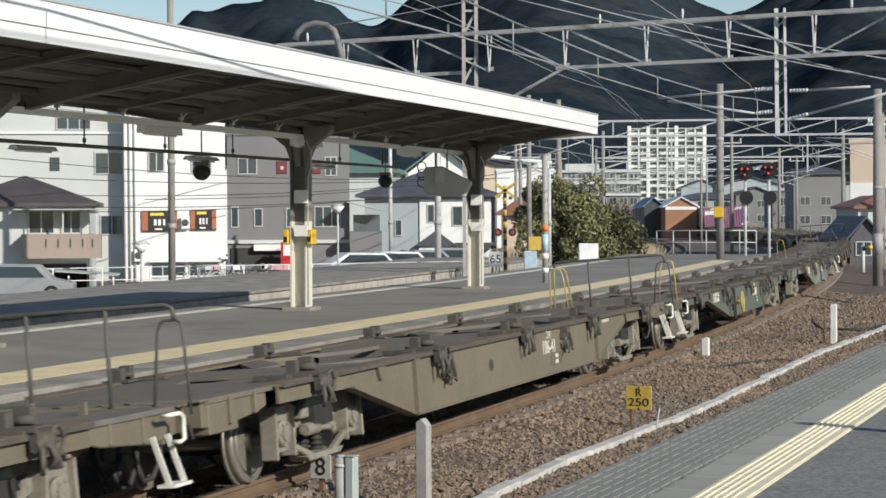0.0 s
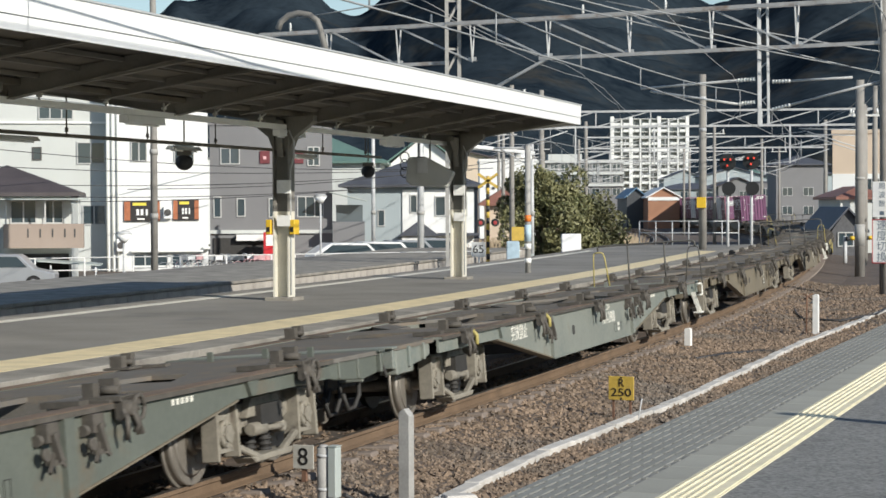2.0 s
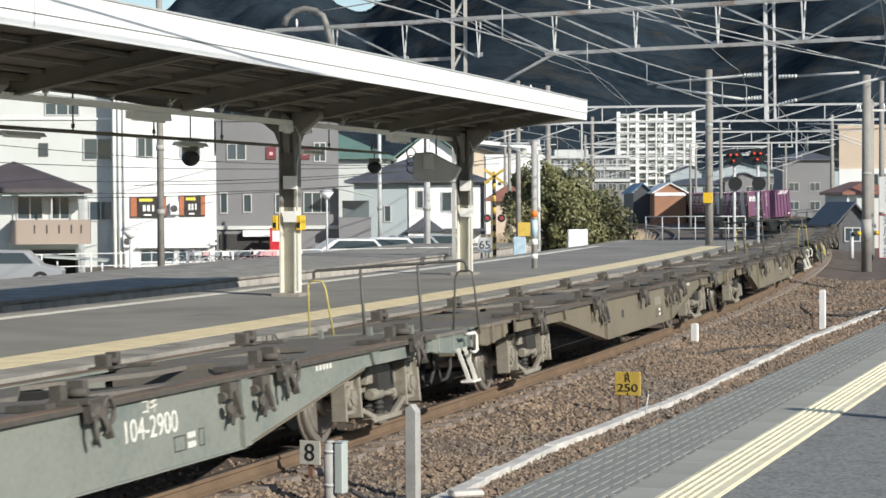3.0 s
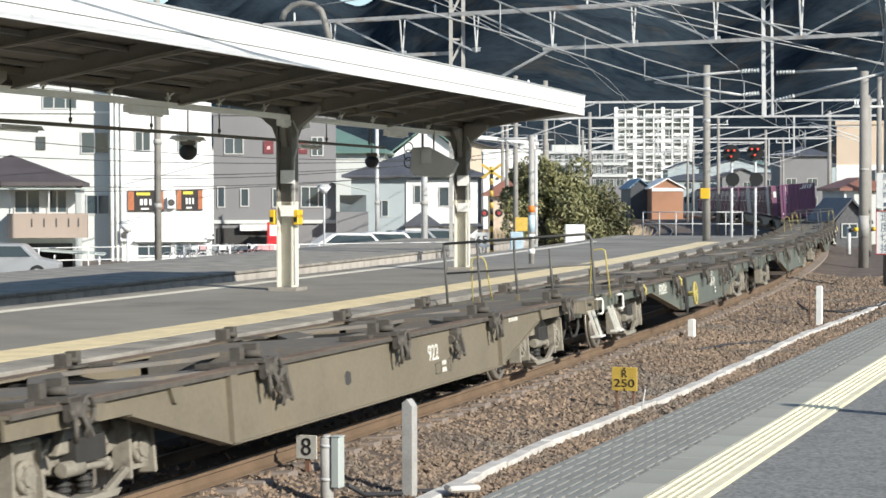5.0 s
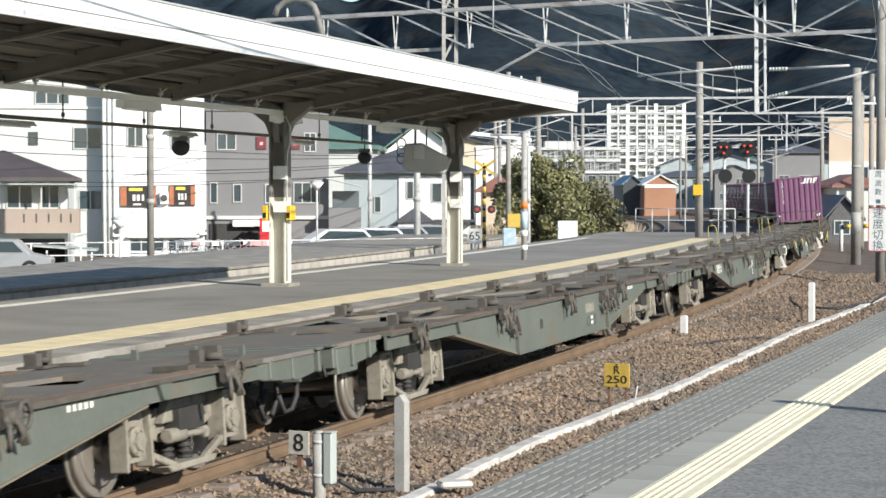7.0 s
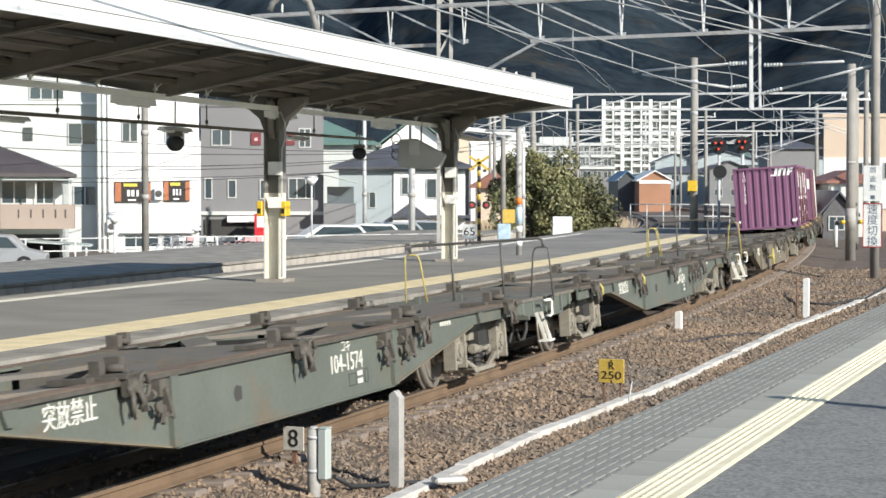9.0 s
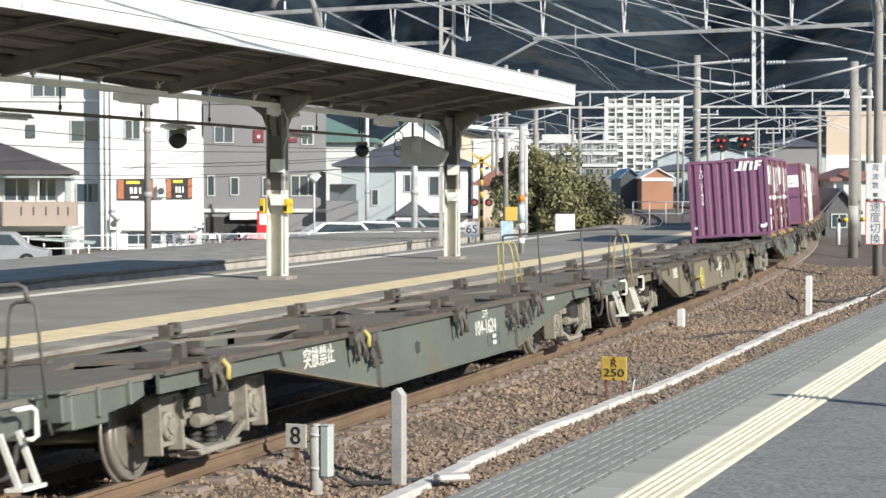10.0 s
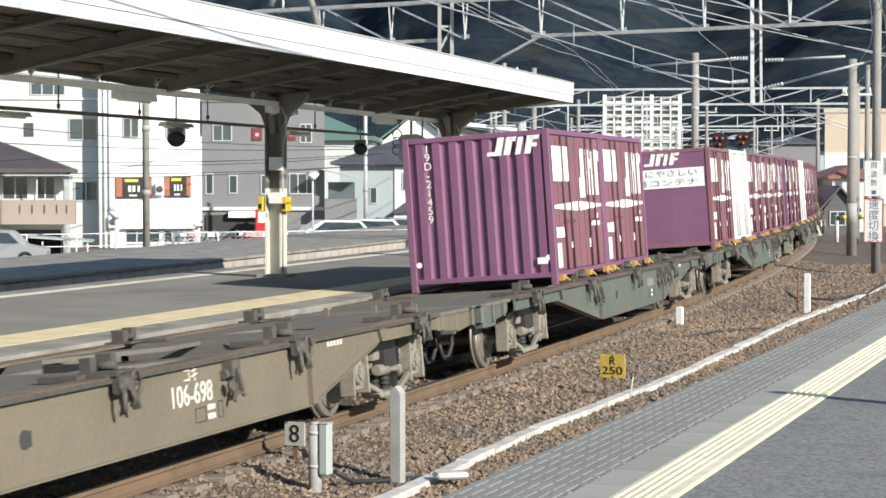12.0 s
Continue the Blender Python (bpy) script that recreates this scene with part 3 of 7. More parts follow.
def gantry():
    g = empty("catenary_gantry", "galvanised lattice gantry with rusty chords across the tracks", "gantry")
    zb, zt = 7.72, 9.08
    joints = [-20.2, -17.15, -14.1, -11.0, -7.95, -4.84, -1.84, 1.14, 4.0]
    turn = PHI0 + 64.5 / RC - radians(18)
    back = Vector((-math.sin(turn), math.cos(turn), 0))
    for side in (-0.17, 0.17):
        bm = bmesh.new()
        bar(bm, skewed(joints[0], zt) + back * side, skewed(joints[-1], zt) + back * side, 0.09, 0.12)
        part("top_chord", bm, M_GALV_RUST, g, "rust-streaked steel chord")
    for d0, d1 in ((joints[0], -12.0), (-8.3, joints[-1])):
        bm = bmesh.new()
        bar(bm, skewed(d0, zb), skewed(d1, zb), 0.12, 0.12)
        part("bottom_chord", bm, M_GALV_RUST, g, "rust-streaked steel chord")
    for i, a in enumerate(joints):
        bm = bmesh.new()
        for side in (-0.17, 0.17):
            bar(bm, skewed(a, zb), skewed(a, zt) + back * side, 0.05, 0.09)
        bar(bm, skewed(a, zt) - back * 0.17, skewed(a, zt) + back * 0.17, 0.05, 0.05)
        bar(bm, skewed(a - 0.16, zb + 0.09), skewed(a + 0.16, zb + 0.09), 0.02, 0.14)
        part("post", bm, M_GALV, g)
        if i + 1 < len(joints):
            b = joints[i + 1]
            lo, hi = (b, a) if i < 7 else (a, b)
            bm = bmesh.new()
            bar(bm, skewed(hi, zt) + back * (0.12 if i % 2 else -0.12), skewed(lo, zb), 0.045, 0.06)
            part("diagonal", bm, M_GALV, g)
    # legs
    p = skewed(-11.8, 0)
    bm = bmesh.new()
    for dx in (-0.22, 0.22):
        bar(bm, (p.x + dx, p.y, -0.6), (p.x + dx, p.y, 11.5), 0.13, 0.2)
    for k in range(14):
        z = -0.3 + k * 0.85
        bar(bm, (p.x - 0.22, p.y, z), (p.x + 0.22, p.y, z + 0.85 * (1 if k % 2 else -1) * 0.5 + 0.42), 0.02, 0.08)
    part("lattice_leg", bm, M_STEEL_POST, g, "tall lattice leg")
    bm = bmesh.new()
    bar(bm, skewed(-7.95, zb), skewed(-11.6, 6.1), 0.09, 0.09)
    part("knee_brace", bm, M_GALV, g)
    bm = bmesh.new()
    tube(bm, skewed(4.05, -0.5), skewed(4.05, 11.5), 0.15, 0.13, 14)
    leg = part("concrete_leg", bm, M_CONC_POLE, g, "pale concrete leg")
    # drop arm with insulated brackets
    bm = bmesh.new()
    bar(bm, skewed(-0.17, 9.3), skewed(-0.14, 5.25), 0.12, 0.1)
    bar(bm, skewed(0.12, 9.3), skewed(0.17, 5.25), 0.08, 0.1)
    for k in range(7):
        z = 5.4 + 0.55 * k
        bar(bm, skewed(-0.14, z), skewed(0.17, z + 0.25), 0.03, 0.04)
    part("drop_arm", bm, M_GALV, g)
    for a, za, b, zb2, c, zc in ((-0.3, 6.72, -0.95, 6.7, -4.4, 6.55), (-0.3, 5.98, -0.9, 5.93, -4.05, 6.45), (0.3, 6.62, 0.95, 6.62, 3.0, 6.66), (0.3, 5.72, 0.95, 5.86, 3.9, 6.5)):
        bm = bmesh.new()
        insulator(bm, skewed(a, za), skewed(b, zb2))
        part("insulator", bm, M_INSUL, g, "white ribbed porcelain insulator")
        bm = bmesh.new()
        tube(bm, skewed(b, zb2), skewed(c, zc), 0.04, n=8)
        part("bracket_tube", bm, M_GALV, g)
    for d in (-18.9, -12.7, -6.6, -3.5, 2.4):
        bm = bmesh.new()
        tube(bm, skewed(d, zt + 0.05), skewed(d, zt + 0.4), 0.03, n=6)
        insulator(bm, skewed(d, zt + 0.12), skewed(d, zt + 0.36), 3, 0.06)
        part("top_insulator", bm, M_INSUL, g)


def wires():
    """Contact and messenger wires with droppers, feeders along the line."""
    def line(name, pts, r, label, droppers=None, sag=0.0):
        bm = bmesh.new()
        pipe(bm, pts, r, 5)
        ob = thing(name, bm, M_WIRE, label, "wire", "overhead wires")
        for i, (a, b) in enumerate(droppers or ()):
            bm = bmesh.new()
            tube(bm, a, b, 0.012, n=4)
            part("dropper", bm, M_WIRE, ob)
        return ob
    for centre, zz in ((0.0, 0.0), (-9.0, 0.0), (-14.0, 0.0)):
        con = [arc(centre + 0.15 * math.sin(s / 22), s, 5.15) for s in range(-30, 260, 8)]
        mes, drops = [], []
        for s in range(-30, 260, 6):
            ph = ((s - 64.5) % 50) / 50
            z = 5.55 + 0.75 * (2 * ph - 1) ** 2
            mes.append(arc(centre, s, z))
            if s % 6 == 0:
                drops.append((arc(centre, s, 5.15), arc(centre, s, z)))
        line("contact_wire", con, 0.014, "thin contact wire following the track")
        line("messenger_wire", mes, 0.016, "sagging messenger wire with droppers to the contact wire", drops)
    for off, z in ((4.4, 9.6), (3.6, 9.5), (-12.2, 10.2), (-11.0, 9.4), (4.2, 8.3), (-3.5, 9.5)):
        pts = [arc(off, s, z - 0.55 * math.sin(math.pi * (((s - 64.5) % 45) / 45))) for s in range(-30, 260, 9)]
        line("feeder_wire", pts, 0.017, "weathered feeder cable strung along the line")
    # cross spans high over the tracks
    for (d0, z0), (d1, z1), s0, s1 in (((-19, 13.2), (6.5, 6.2), 60, 67), ((-9, 9.9), (9, 5.9), 64, 66), ((-5, 9.4), (12, 6.6), 66, 70), ((-16, 9.2), (0, 11.5), 67, 63)):
        pts = [arc(d0 + (d1 - d0) * i / 10, s0 + (s1 - s0) * i / 10, z0 + (z1 - z0) * i / 10 - 0.25 * math.sin(math.pi * i / 10)) for i in range(11)]
        line("span_wire", pts, 0.022, "slanting span wire between the masts")


def signal_group():
    for off, s, z, lit, low in ((-2.4, 82, 4.35, 3, 3.3), (-1.45, 82, 4.4, 2, 3.3)):
        g = empty("line_signal", "railway signal with a black round board and red lamps", "signal", "line signals", along(off, s, 0.0))
        bm = bmesh.new()
        tube(bm, (0, 0.1, -0.3), (0, 0.1, z + 0.3), 0.06, n=10)
        part("mast", bm, M_GALV, g)
        bm = bmesh.new()
        tube(bm, (0, -0.06, z), (0, 0.02, z), 0.34, n=24)
        part("backboard", bm, M_SIGN_K, g)
        for x, zz in ((-0.12, 0.12), (0.12, 0.12), (0.0, -0.12)):
            bm = bmesh.new()
            tube(bm, (x, -0.16, z + zz), (x, -0.06, z + zz), 0.075, n=12)
            h = part("hood", bm, M_SIGN_K, g)
            bm = bmesh.new()
            tube(bm, (x, -0.172, z + zz), (x, -0.161, z + zz), 0.045, n=12)
            part("lens", bm, M_SIGNAL_RED, h, "glowing red lens")
        bm = bmesh.new()
        tube(bm, (0.05, -0.1, low), (0.05, -0.02, low), 0.28, n=20)
        part("lower_disc", bm, M_SIGN_K, g)
        bm = bmesh.new()
        for k in range(8):
            bar(bm, (-0.15, 0.14, 0.2 + k * 0.35), (0.15, 0.14, 0.2 + k * 0.35), 0.02, 0.02)
        part("ladder_rungs", bm, M_GALV, g)


canopy()
_col = column(34.38)
for o_, s_ in ((-4.85, 45.15), (-5.5, 23.3), (-5.5, 12.5), (-5.4, 1.8), (-5.4, -8.9)):
    copy_thing(_col, along(o_, s_, 0.95))
yellow_boxes(34.38)
lamp_bar()
far_conduit()
loudspeaker(-7.0, 34.0, 3.49)
loudspeaker(-7.0, 45.0, 3.48)
monitor()
mast("platform_mast", "tall concrete catenary mast with a yellow box on the platform end", -2.85, 76, 0.95, 7.55, 0.155, 0.13, M_CONC_POLE, ((2.6, 0.1, M_STEEL_POST, 0), (5.4, 0.14, M_GALV, 0), (6.6, 0.12, M_GALV, 0)))
mast("line_mast", "stout brown-grey concrete catenary mast beside the track", 2.86, 81.2, -0.2, 7.55, 0.21, 0.17, M_CONC_POLE, ((1.0, 0.85, M_STEEL_POST, 0), (3.6, 0.12, M_STEEL_POST, 0)))
gantry()
wires()
signal_group()

# ---------- town and hills ----------
M_WALL_WHITE = surface("white_render", (0.80, 0.80, 0.77), 0.8, vary=0.06, scale=0.5, grain=20, bump=0.05, stain=(0.66, 0.66, 0.62), stain_scale=0.5, stain_at=0.6)
M_WALL_PALE = surface("pale_grey_render", (0.56, 0.575, 0.545), 0.8, vary=0.06, scale=0.5, grain=20, bump=0.05, stain=(0.46, 0.48, 0.45), stain_scale=0.6, stain_at=0.58)
M_WALL_GREY = surface("grey_render", (0.20, 0.198, 0.2), 0.8, vary=0.08, scale=0.5, grain=20, bump=0.05)
M_WALL_BLUE = surface("pale_blue_siding", (0.36, 0.41, 0.42), 0.75, vary=0.05, scale=0.5, grain=20, bump=0.05)
M_WALL_BEIGE = surface("beige_render", (0.62, 0.50, 0.38), 0.8, vary=0.08, scale=0.5, grain=20, bump=0.05)
M_WALL_TAN = surface("tan_balcony", (0.34, 0.27, 0.22), 0.8, vary=0.08, scale=0.5, grain=20)
M_WALL_ORANGE = surface("orange_wall", (0.36, 0.185, 0.11), 0.8, vary=0.1, scale=0.5, grain=20)
M_ROOF_DARK = surface("dark_slate_roof", (0.075, 0.08, 0.095), 0.6, vary=0.2, scale=1, grain=12, bump=0.2)
M_ROOF_BROWN = surface("brown_tile_roof", (0.075, 0.062, 0.062), 0.6, vary=0.2, scale=1, grain=12, bump=0.2)
M_ROOF_BLUE = surface("blue_sheet_roof", (0.10, 0.20, 0.30), 0.5, vary=0.15, scale=1, grain=12, bump=0.1)
M_ROOF_GREEN = surface("green_sheet_roof", (0.12, 0.20, 0.17), 0.5, vary=0.15, scale=1, grain=12, bump=0.1)
M_ROOF_RED = surface("red_tile_roof", (0.24, 0.11, 0.08), 0.6, vary=0.2, scale=1, grain=12, bump=0.2)
M_GLASS = glass("window_glass")
M_GLASS_FAR = glass("far_window_glass", (0.12, 0.14, 0.15))
M_FRAME = surface("window_frame", (0.50, 0.50, 0.48), 0.5, vary=0.05)
M_FRAME_DARK = surface("dark_frame", (0.08, 0.075, 0.07), 0.5, vary=0.05)
# near-black for flat plates that paint the shade inside openings
M_OPENING_SHADE = surface("opening_shade", (0.05, 0.048, 0.045), 0.9, vary=0.2)
M_BANNER = surface("banner_black", (0.035, 0.03, 0.028), 0.5, vary=0.15)
M_BANNER_O = surface("banner_orange", (0.42, 0.15, 0.07), 0.5, vary=0.25, scale=9, grain=40)
M_BANNER_Y = surface("banner_yellow", (0.80, 0.65, 0.08), 0.5, vary=0.1)
M_PINK = surface("pink_cloth", (0.70, 0.42, 0.42), 0.8, vary=0.2)
M_RED = surface("vending_red", (0.60, 0.03, 0.04), 0.4, vary=0.08)
M_CAR_W = surface("car_white", (0.78, 0.78, 0.76), 0.25, vary=0.03)
M_CAR_S = surface("car_silver", (0.42, 0.43, 0.44), 0.3, metal=0.4, vary=0.03)
M_TYRE = surface("tyre_rubber", (0.02, 0.02, 0.02), 0.9, vary=0.1)
M_LEAF = surface("tree_leaves", (0.085, 0.115, 0.045), 0.6, vary=0.4, scale=0.8, grain=6, bump=0.0, each=0.55, second=(0.15, 0.145, 0.065), amount=0.5)
M_BARK = surface("bark", (0.12, 0.09, 0.065), 0.9, vary=0.3, scale=6, grain=40, bump=0.3)
M_DRY = surface("dry_reeds", (0.42, 0.33, 0.22), 0.9, vary=0.3, scale=2, grain=12, each=0.3)
# dark blue of distance haze is mixed into the forest colour
M_FOREST_HAZED = surface("forest_slope_hazed", (0.010, 0.020, 0.033), 1.0, vary=0.6, scale=0.006, grain=0.09, bump=0.0, spec=0.0, second=(0.022, 0.031, 0.039), amount=0.5, stain=(0.045, 0.043, 0.037), stain_scale=0.009, stain_at=0.55)
M_FENCE = surface("white_pipe_fence", (0.72, 0.71, 0.68), 0.5, vary=0.08)


def window(parent, x0, x1, z0, z1, y, mull=1, frame=None, name="window"):
    """A recessed-looking window on a wall that faces -y at y: frame, panes, sill."""
    f = frame or M_FRAME
    bm = bmesh.new()
    w = 0.06
    box(bm, x0, y - 0.06, z0, x0 + w, y + 0.02, z1)
    box(bm, x1 - w, y - 0.06, z0, x1, y + 0.02, z1)
    box(bm, x0 + w, y - 0.06, z1 - w, x1 - w, y + 0.02, z1)
    box(bm, x0 + w, y - 0.06, z0, x1 - w, y + 0.02, z0 + w)
    for k in range(1, mull + 1):
        xm = x0 + (x1 - x0) * k / (mull + 1)
        box(bm, xm - 0.03, y - 0.05, z0 + w, xm + 0.03, y + 0.02, z1 - w)
    ob = part(name, bm, f, parent)
    bm = bmesh.new()
    box(bm, x0 + w, y - 0.022, z0 + w, x1 - w, y - 0.012, z1 - w)
    part("pane", bm, M_GLASS, ob)
    return ob


def block(name, label, x0, x1, y, depth, z1, wall, roof=None, z0=-0.65, kind="flat", rise=1.8, over=0.5, group="town houses", turn=0.0):
    """A building whose front faces the tracks at y: walls, roof."""
    b = empty(name, label, "building", group)
    b.matrix_basis = pose(x1, y, 0) @ pose(0, 0, 0, 0, 0, turn) @ pose(-x1, -y, 0)
    bm = bmesh.new()
    box(bm, x0, y, z0, x1, y + depth, z1)
    part("wall", bm, wall, b)
    bm = bmesh.new()
    if kind == "flat":
        box(bm, x0 - 0.08, y - 0.08, z1 + 0.002, x1 + 0.08, y + depth + 0.08, z1 + 0.25)
    elif kind == "hip":
        c = [(x0 - over, y - over), (x1 + over, y - over), (x1 + over, y + depth + over), (x0 - over, y + depth + over)]
        lo = [bm.verts.new((a, c_, z1 + 0.002)) for a, c_ in c]
        mid = [bm.verts.new((a, c_, z1 + 0.16)) for a, c_ in c]
        inset = min(x1 - x0, depth) * 0.45
        if x1 - x0 > depth:
            r = [(x0 + inset, y + depth / 2), (x1 - inset, y + depth / 2)]
        else:
            r = [((x0 + x1) / 2, y + inset), ((x0 + x1) / 2, y + depth - inset)]
        t = [bm.verts.new((a, c_, z1 + rise)) for a, c_ in r]
        bm.faces.new(lo[::-1])
        for i in range(4):
            bm.faces.new((lo[i], lo[(i + 1) % 4], mid[(i + 1) % 4], mid[i]))
        if x1 - x0 > depth:
            bm.faces.new((mid[0], mid[1], t[1], t[0]))
            bm.faces.new((mid[1], mid[2], t[1]))
            bm.faces.new((mid[2], mid[3], t[0], t[1]))
            bm.faces.new((mid[3], mid[0], t[0]))
        else:
            bm.faces.new((mid[0], mid[1], t[0]))
            bm.faces.new((mid[1], mid[2], t[1], t[0]))
            bm.faces.new((mid[2], mid[3], t[1]))
            bm.faces.new((mid[3], mid[0], t[0], t[1]))
    else:
        xm = (x0 + x1) / 2
        prism(bm, [(x0 - over, z1 + 0.002), (xm, z1 + rise), (x1 + over, z1 + 0.002), (x1 + over, z1 - 0.14), (xm, z1 + rise - 0.14), (x0 - over, z1 - 0.14)], y - over, y + depth + over)
        bm2 = bmesh.new()
        prism(bm2, [(x0, z1), (x1, z1), (xm, z1 + rise - 0.16)], y, y + 0.2)
        part("gable", bm2, wall, b)
    part("roof", bm, roof or wall, b)
    return b


def hills():
    """Wooded hills behind the town."""
    nx, ny = 420, 130
    xs = np.linspace(-1500, 1700, nx)
    ys = np.linspace(1500, 4000, ny)
    verts, faces = [], []
    for j, y in enumerate(ys):
        for i, x in enumerate(xs):
            u = x / y
            # three summits with saddles between them, rising to a ridge
            crest = (0.095 + 0.012 * math.exp(-((u + 0.085) / 0.022) ** 2) + 0.055 * math.exp(-((u - 0.035) / 0.055) ** 2) - 0.006 * math.exp(-((u + 0.045) / 0.012) ** 2)
                     + 0.035 * math.exp(-((u - 0.2) / 0.05) ** 2) - 0.006 * math.exp(-((u - 0.125) / 0.02) ** 2))
            if u < -0.135:
                crest -= 0.9 * (-0.135 - u)
            crest = max(crest, 0.02)
            v = (y - 1500) / 1700
            rise = min(1.0, max(0.0, v)) ** 0.8
            top = crest * 3200 * rise * (1 if v <= 1 else max(0.2, 1 - (v - 1) * 0.8))
            n = noise.fractal(Vector((x / 420, y / 420, 1.7)), 0.9, 2.1, 4) * 60 + noise.fractal(Vector((x / 90, y / 130, 5.1)), 0.9, 2.0, 4) * 9
            edge = 1 - abs(v - 1) * 0.2
            verts.append((x, y, -2 + top + n * min(1, 3 * max(v, 0)) * (0.28 if abs(v - 1) < 0.12 else 1.0)))
    for j in range(ny - 1):
        for i in range(nx - 1):
            a = j * nx + i
            faces.append((a, a + 1, a + nx + 1, a + nx))
    me = bpy.data.meshes.new("hills")
    me.from_pydata(verts, [], faces)
    me.materials.append(M_FOREST_HAZED)
    for p in me.polygons:
        p.use_smooth = True
    tagged(new("hills", me), "dark wooded hills rising behind the town", "hills", kind="structure")


def white_building():
    b = block("corner_building", "white four-storey building with banners and barred ground-floor windows", -16.9, -11.95, 100, 9, 9.6, M_WALL_WHITE, turn=6.8)
    y = 100
    window(b, -15.7, -14.9, 4.85, 5.85, y, 1, M_FRAME)
    window(b, -13.6, -12.6, 4.85, 5.85, y, 1, M_FRAME)
    window(b, -15.6, -13.9, -0.5, 0.35, y, 2, M_FRAME)
    window(b, -13.75, -12.2, -0.5, 0.35, y, 2, M_FRAME)
    for x0, x1, z0 in ((-16.03, -14.3, 1.92), (-13.65, -12.4, 1.97)):
        bm = bmesh.new()
        box(bm, x0, y - 0.1, z0, x1, y - 0.04, z0 + 1.02)
        p = part("banner", bm, M_BANNER, b, "black banner with orange pictures")
        w = x1 - x0
        for a, c, mt, zl, zh in ((0.0, 0.17, M_BANNER_O, 0.05, 0.97), (0.83, 1.0, M_BANNER_O, 0.05, 0.97), (0.24, 0.62, M_BANNER_Y, 0.78, 0.92), (0.36, 0.58, M_SIGN_W, 0.08, 0.16),
                                (0.34, 0.42, M_SIGN_W, 0.3, 0.6), (0.46, 0.54, M_SIGN_W, 0.3, 0.6), (0.60, 0.66, M_SIGN_W, 0.3, 0.6)):
            bm = bmesh.new()
            box(bm, x0 + w * a, y - 0.106, z0 + zl, x0 + w * c, y - 0.101, z0 + zh)
            part("banner_print", bm, mt, p)
    for x, z in ((-13.92, 2.35), (-16.2, 0.75)):
        bm = bmesh.new()
        box(bm, x - 0.2, y - 0.3, z - 0.3, x + 0.22, y - 0.003, z + 0.3)
        ac = part("air_conditioner", bm, M_LAMP, b, "white air-conditioner unit", bevel=0.02)
        bm = bmesh.new()
        tube(bm, (x, y - 0.32, z), (x, y - 0.301, z), 0.17, n=16)
        part("fan_grille", bm, M_FRAME_DARK, ac)
    for x in (-16.85, -16.6, -16.35):
        bm = bmesh.new()
        tube(bm, (x, y - 0.08, -0.6), (x, y - 0.08, 9.4), 0.05, n=8)
        part("downpipe", bm, M_WALL_PALE, b)
    bm = bmesh.new()
    box(bm, -12.2, y - 0.35, 0.55, -11.85, y - 0.003, 0.68)
    box(bm, -15.7, y - 0.3, 0.42, -12.2, y - 0.003, 0.52)
    part("ledge", bm, M_WALL_WHITE, b)
    for k in range(6):
        bm = bmesh.new()
        box(bm, -15.8, y - 0.62, -0.9 + 0.155 * k - 0.2, -11.6, y - 0.58, -0.8 + 0.155 * k - 0.2)
        part("screen_slat", bm, M_WALL_WHITE, b)
    c = block("rear_building", "pale grey rendered apartment wing with aluminium windows", -27, -16.95, 100.4, 9, 9.6, M_WALL_PALE, turn=6.8)
    window(c, -20.6, -20.15, 4.95, 5.6, 100.4, 0, M_FRAME_DARK)
    window(c, -18.45, -17.05, 4.75, 5.85, 100.4, 1)
    window(c, -18.2, -17.05, 1.75, 2.75, 100.4, 1)
    bm = bmesh.new()
    box(bm, -27, 100.3, 6.75, -17, 100.397, 6.85)
    part("string_course", bm, M_WALL_WHITE, c)
    window(c, -20.3, -18.6, 6.95, 7.6, 100.4, 2)
    # low house in front, with balcony
    h = block("balcony_house", "low house with a brown tiled roof and a tan balcony", -21.5, -15.9, 85, 7, 3.1, M_WALL_PALE, M_ROOF_BROWN, kind="hip", rise=1.35, over=0.35, turn=8)
    window(h, -18.4, -17.3, 1.95, 2.95, 85, 1)
    window(h, -17.05, -16.2, 1.95, 2.95, 85, 1)
    bm = bmesh.new()
    box(bm, -18.6, 83.9, 0.95, -15.35, 84.997, 1.95)
    bal = part("balcony", bm, M_WALL_TAN, h, "tan balcony wall")
    for x in (-17.6, -17.1, -16.6, -16.1, -15.7):
        bm = bmesh.new()
        box(bm, x - 0.03, 83.88, 1.4, x + 0.03, 83.899, 1.75)
        part("slot", bm, M_FRAME_DARK, bal)
    bm = bmesh.new()
    prism(bm, [(-18.9, 2.95), (-15.2, 2.95), (-15.2, 3.0), (-18.9, 3.0)], 83.7, 84.99)
    part("balcony_roof", bm, M_BOX_GREY, h)
    for x in (-18.5, -16.9, -15.5):
        bm = bmesh.new()
        box(bm, x - 0.03, 83.95, 1.95, x + 0.03, 84.01, 2.95)
        part("balcony_post", bm, M_FRAME, h)
    # dark plate on the closed wall paints the shade of the garage opening
    bm = bmesh.new()
    box(bm, -18.6, 84.9, -0.6, -16.0, 84.99, 0.7)
    part("garage_opening", bm, M_OPENING_SHADE, h)
    bm = bmesh.new()
    prism(bm, [(-18.7, 0.55), (-14.6, 0.25), (-14.6, 0.3), (-18.7, 0.62)], 82.2, 84.9)
    part("carport_roof", bm, M_BOX_GREY, h)
    for x in (-18.4, -16.6, -14.8):
        bm = bmesh.new()
        box(bm, x - 0.035, 82.3, -0.63, x + 0.035, 82.37, 0.28)
        part("carport_post", bm, M_LAMP, h)


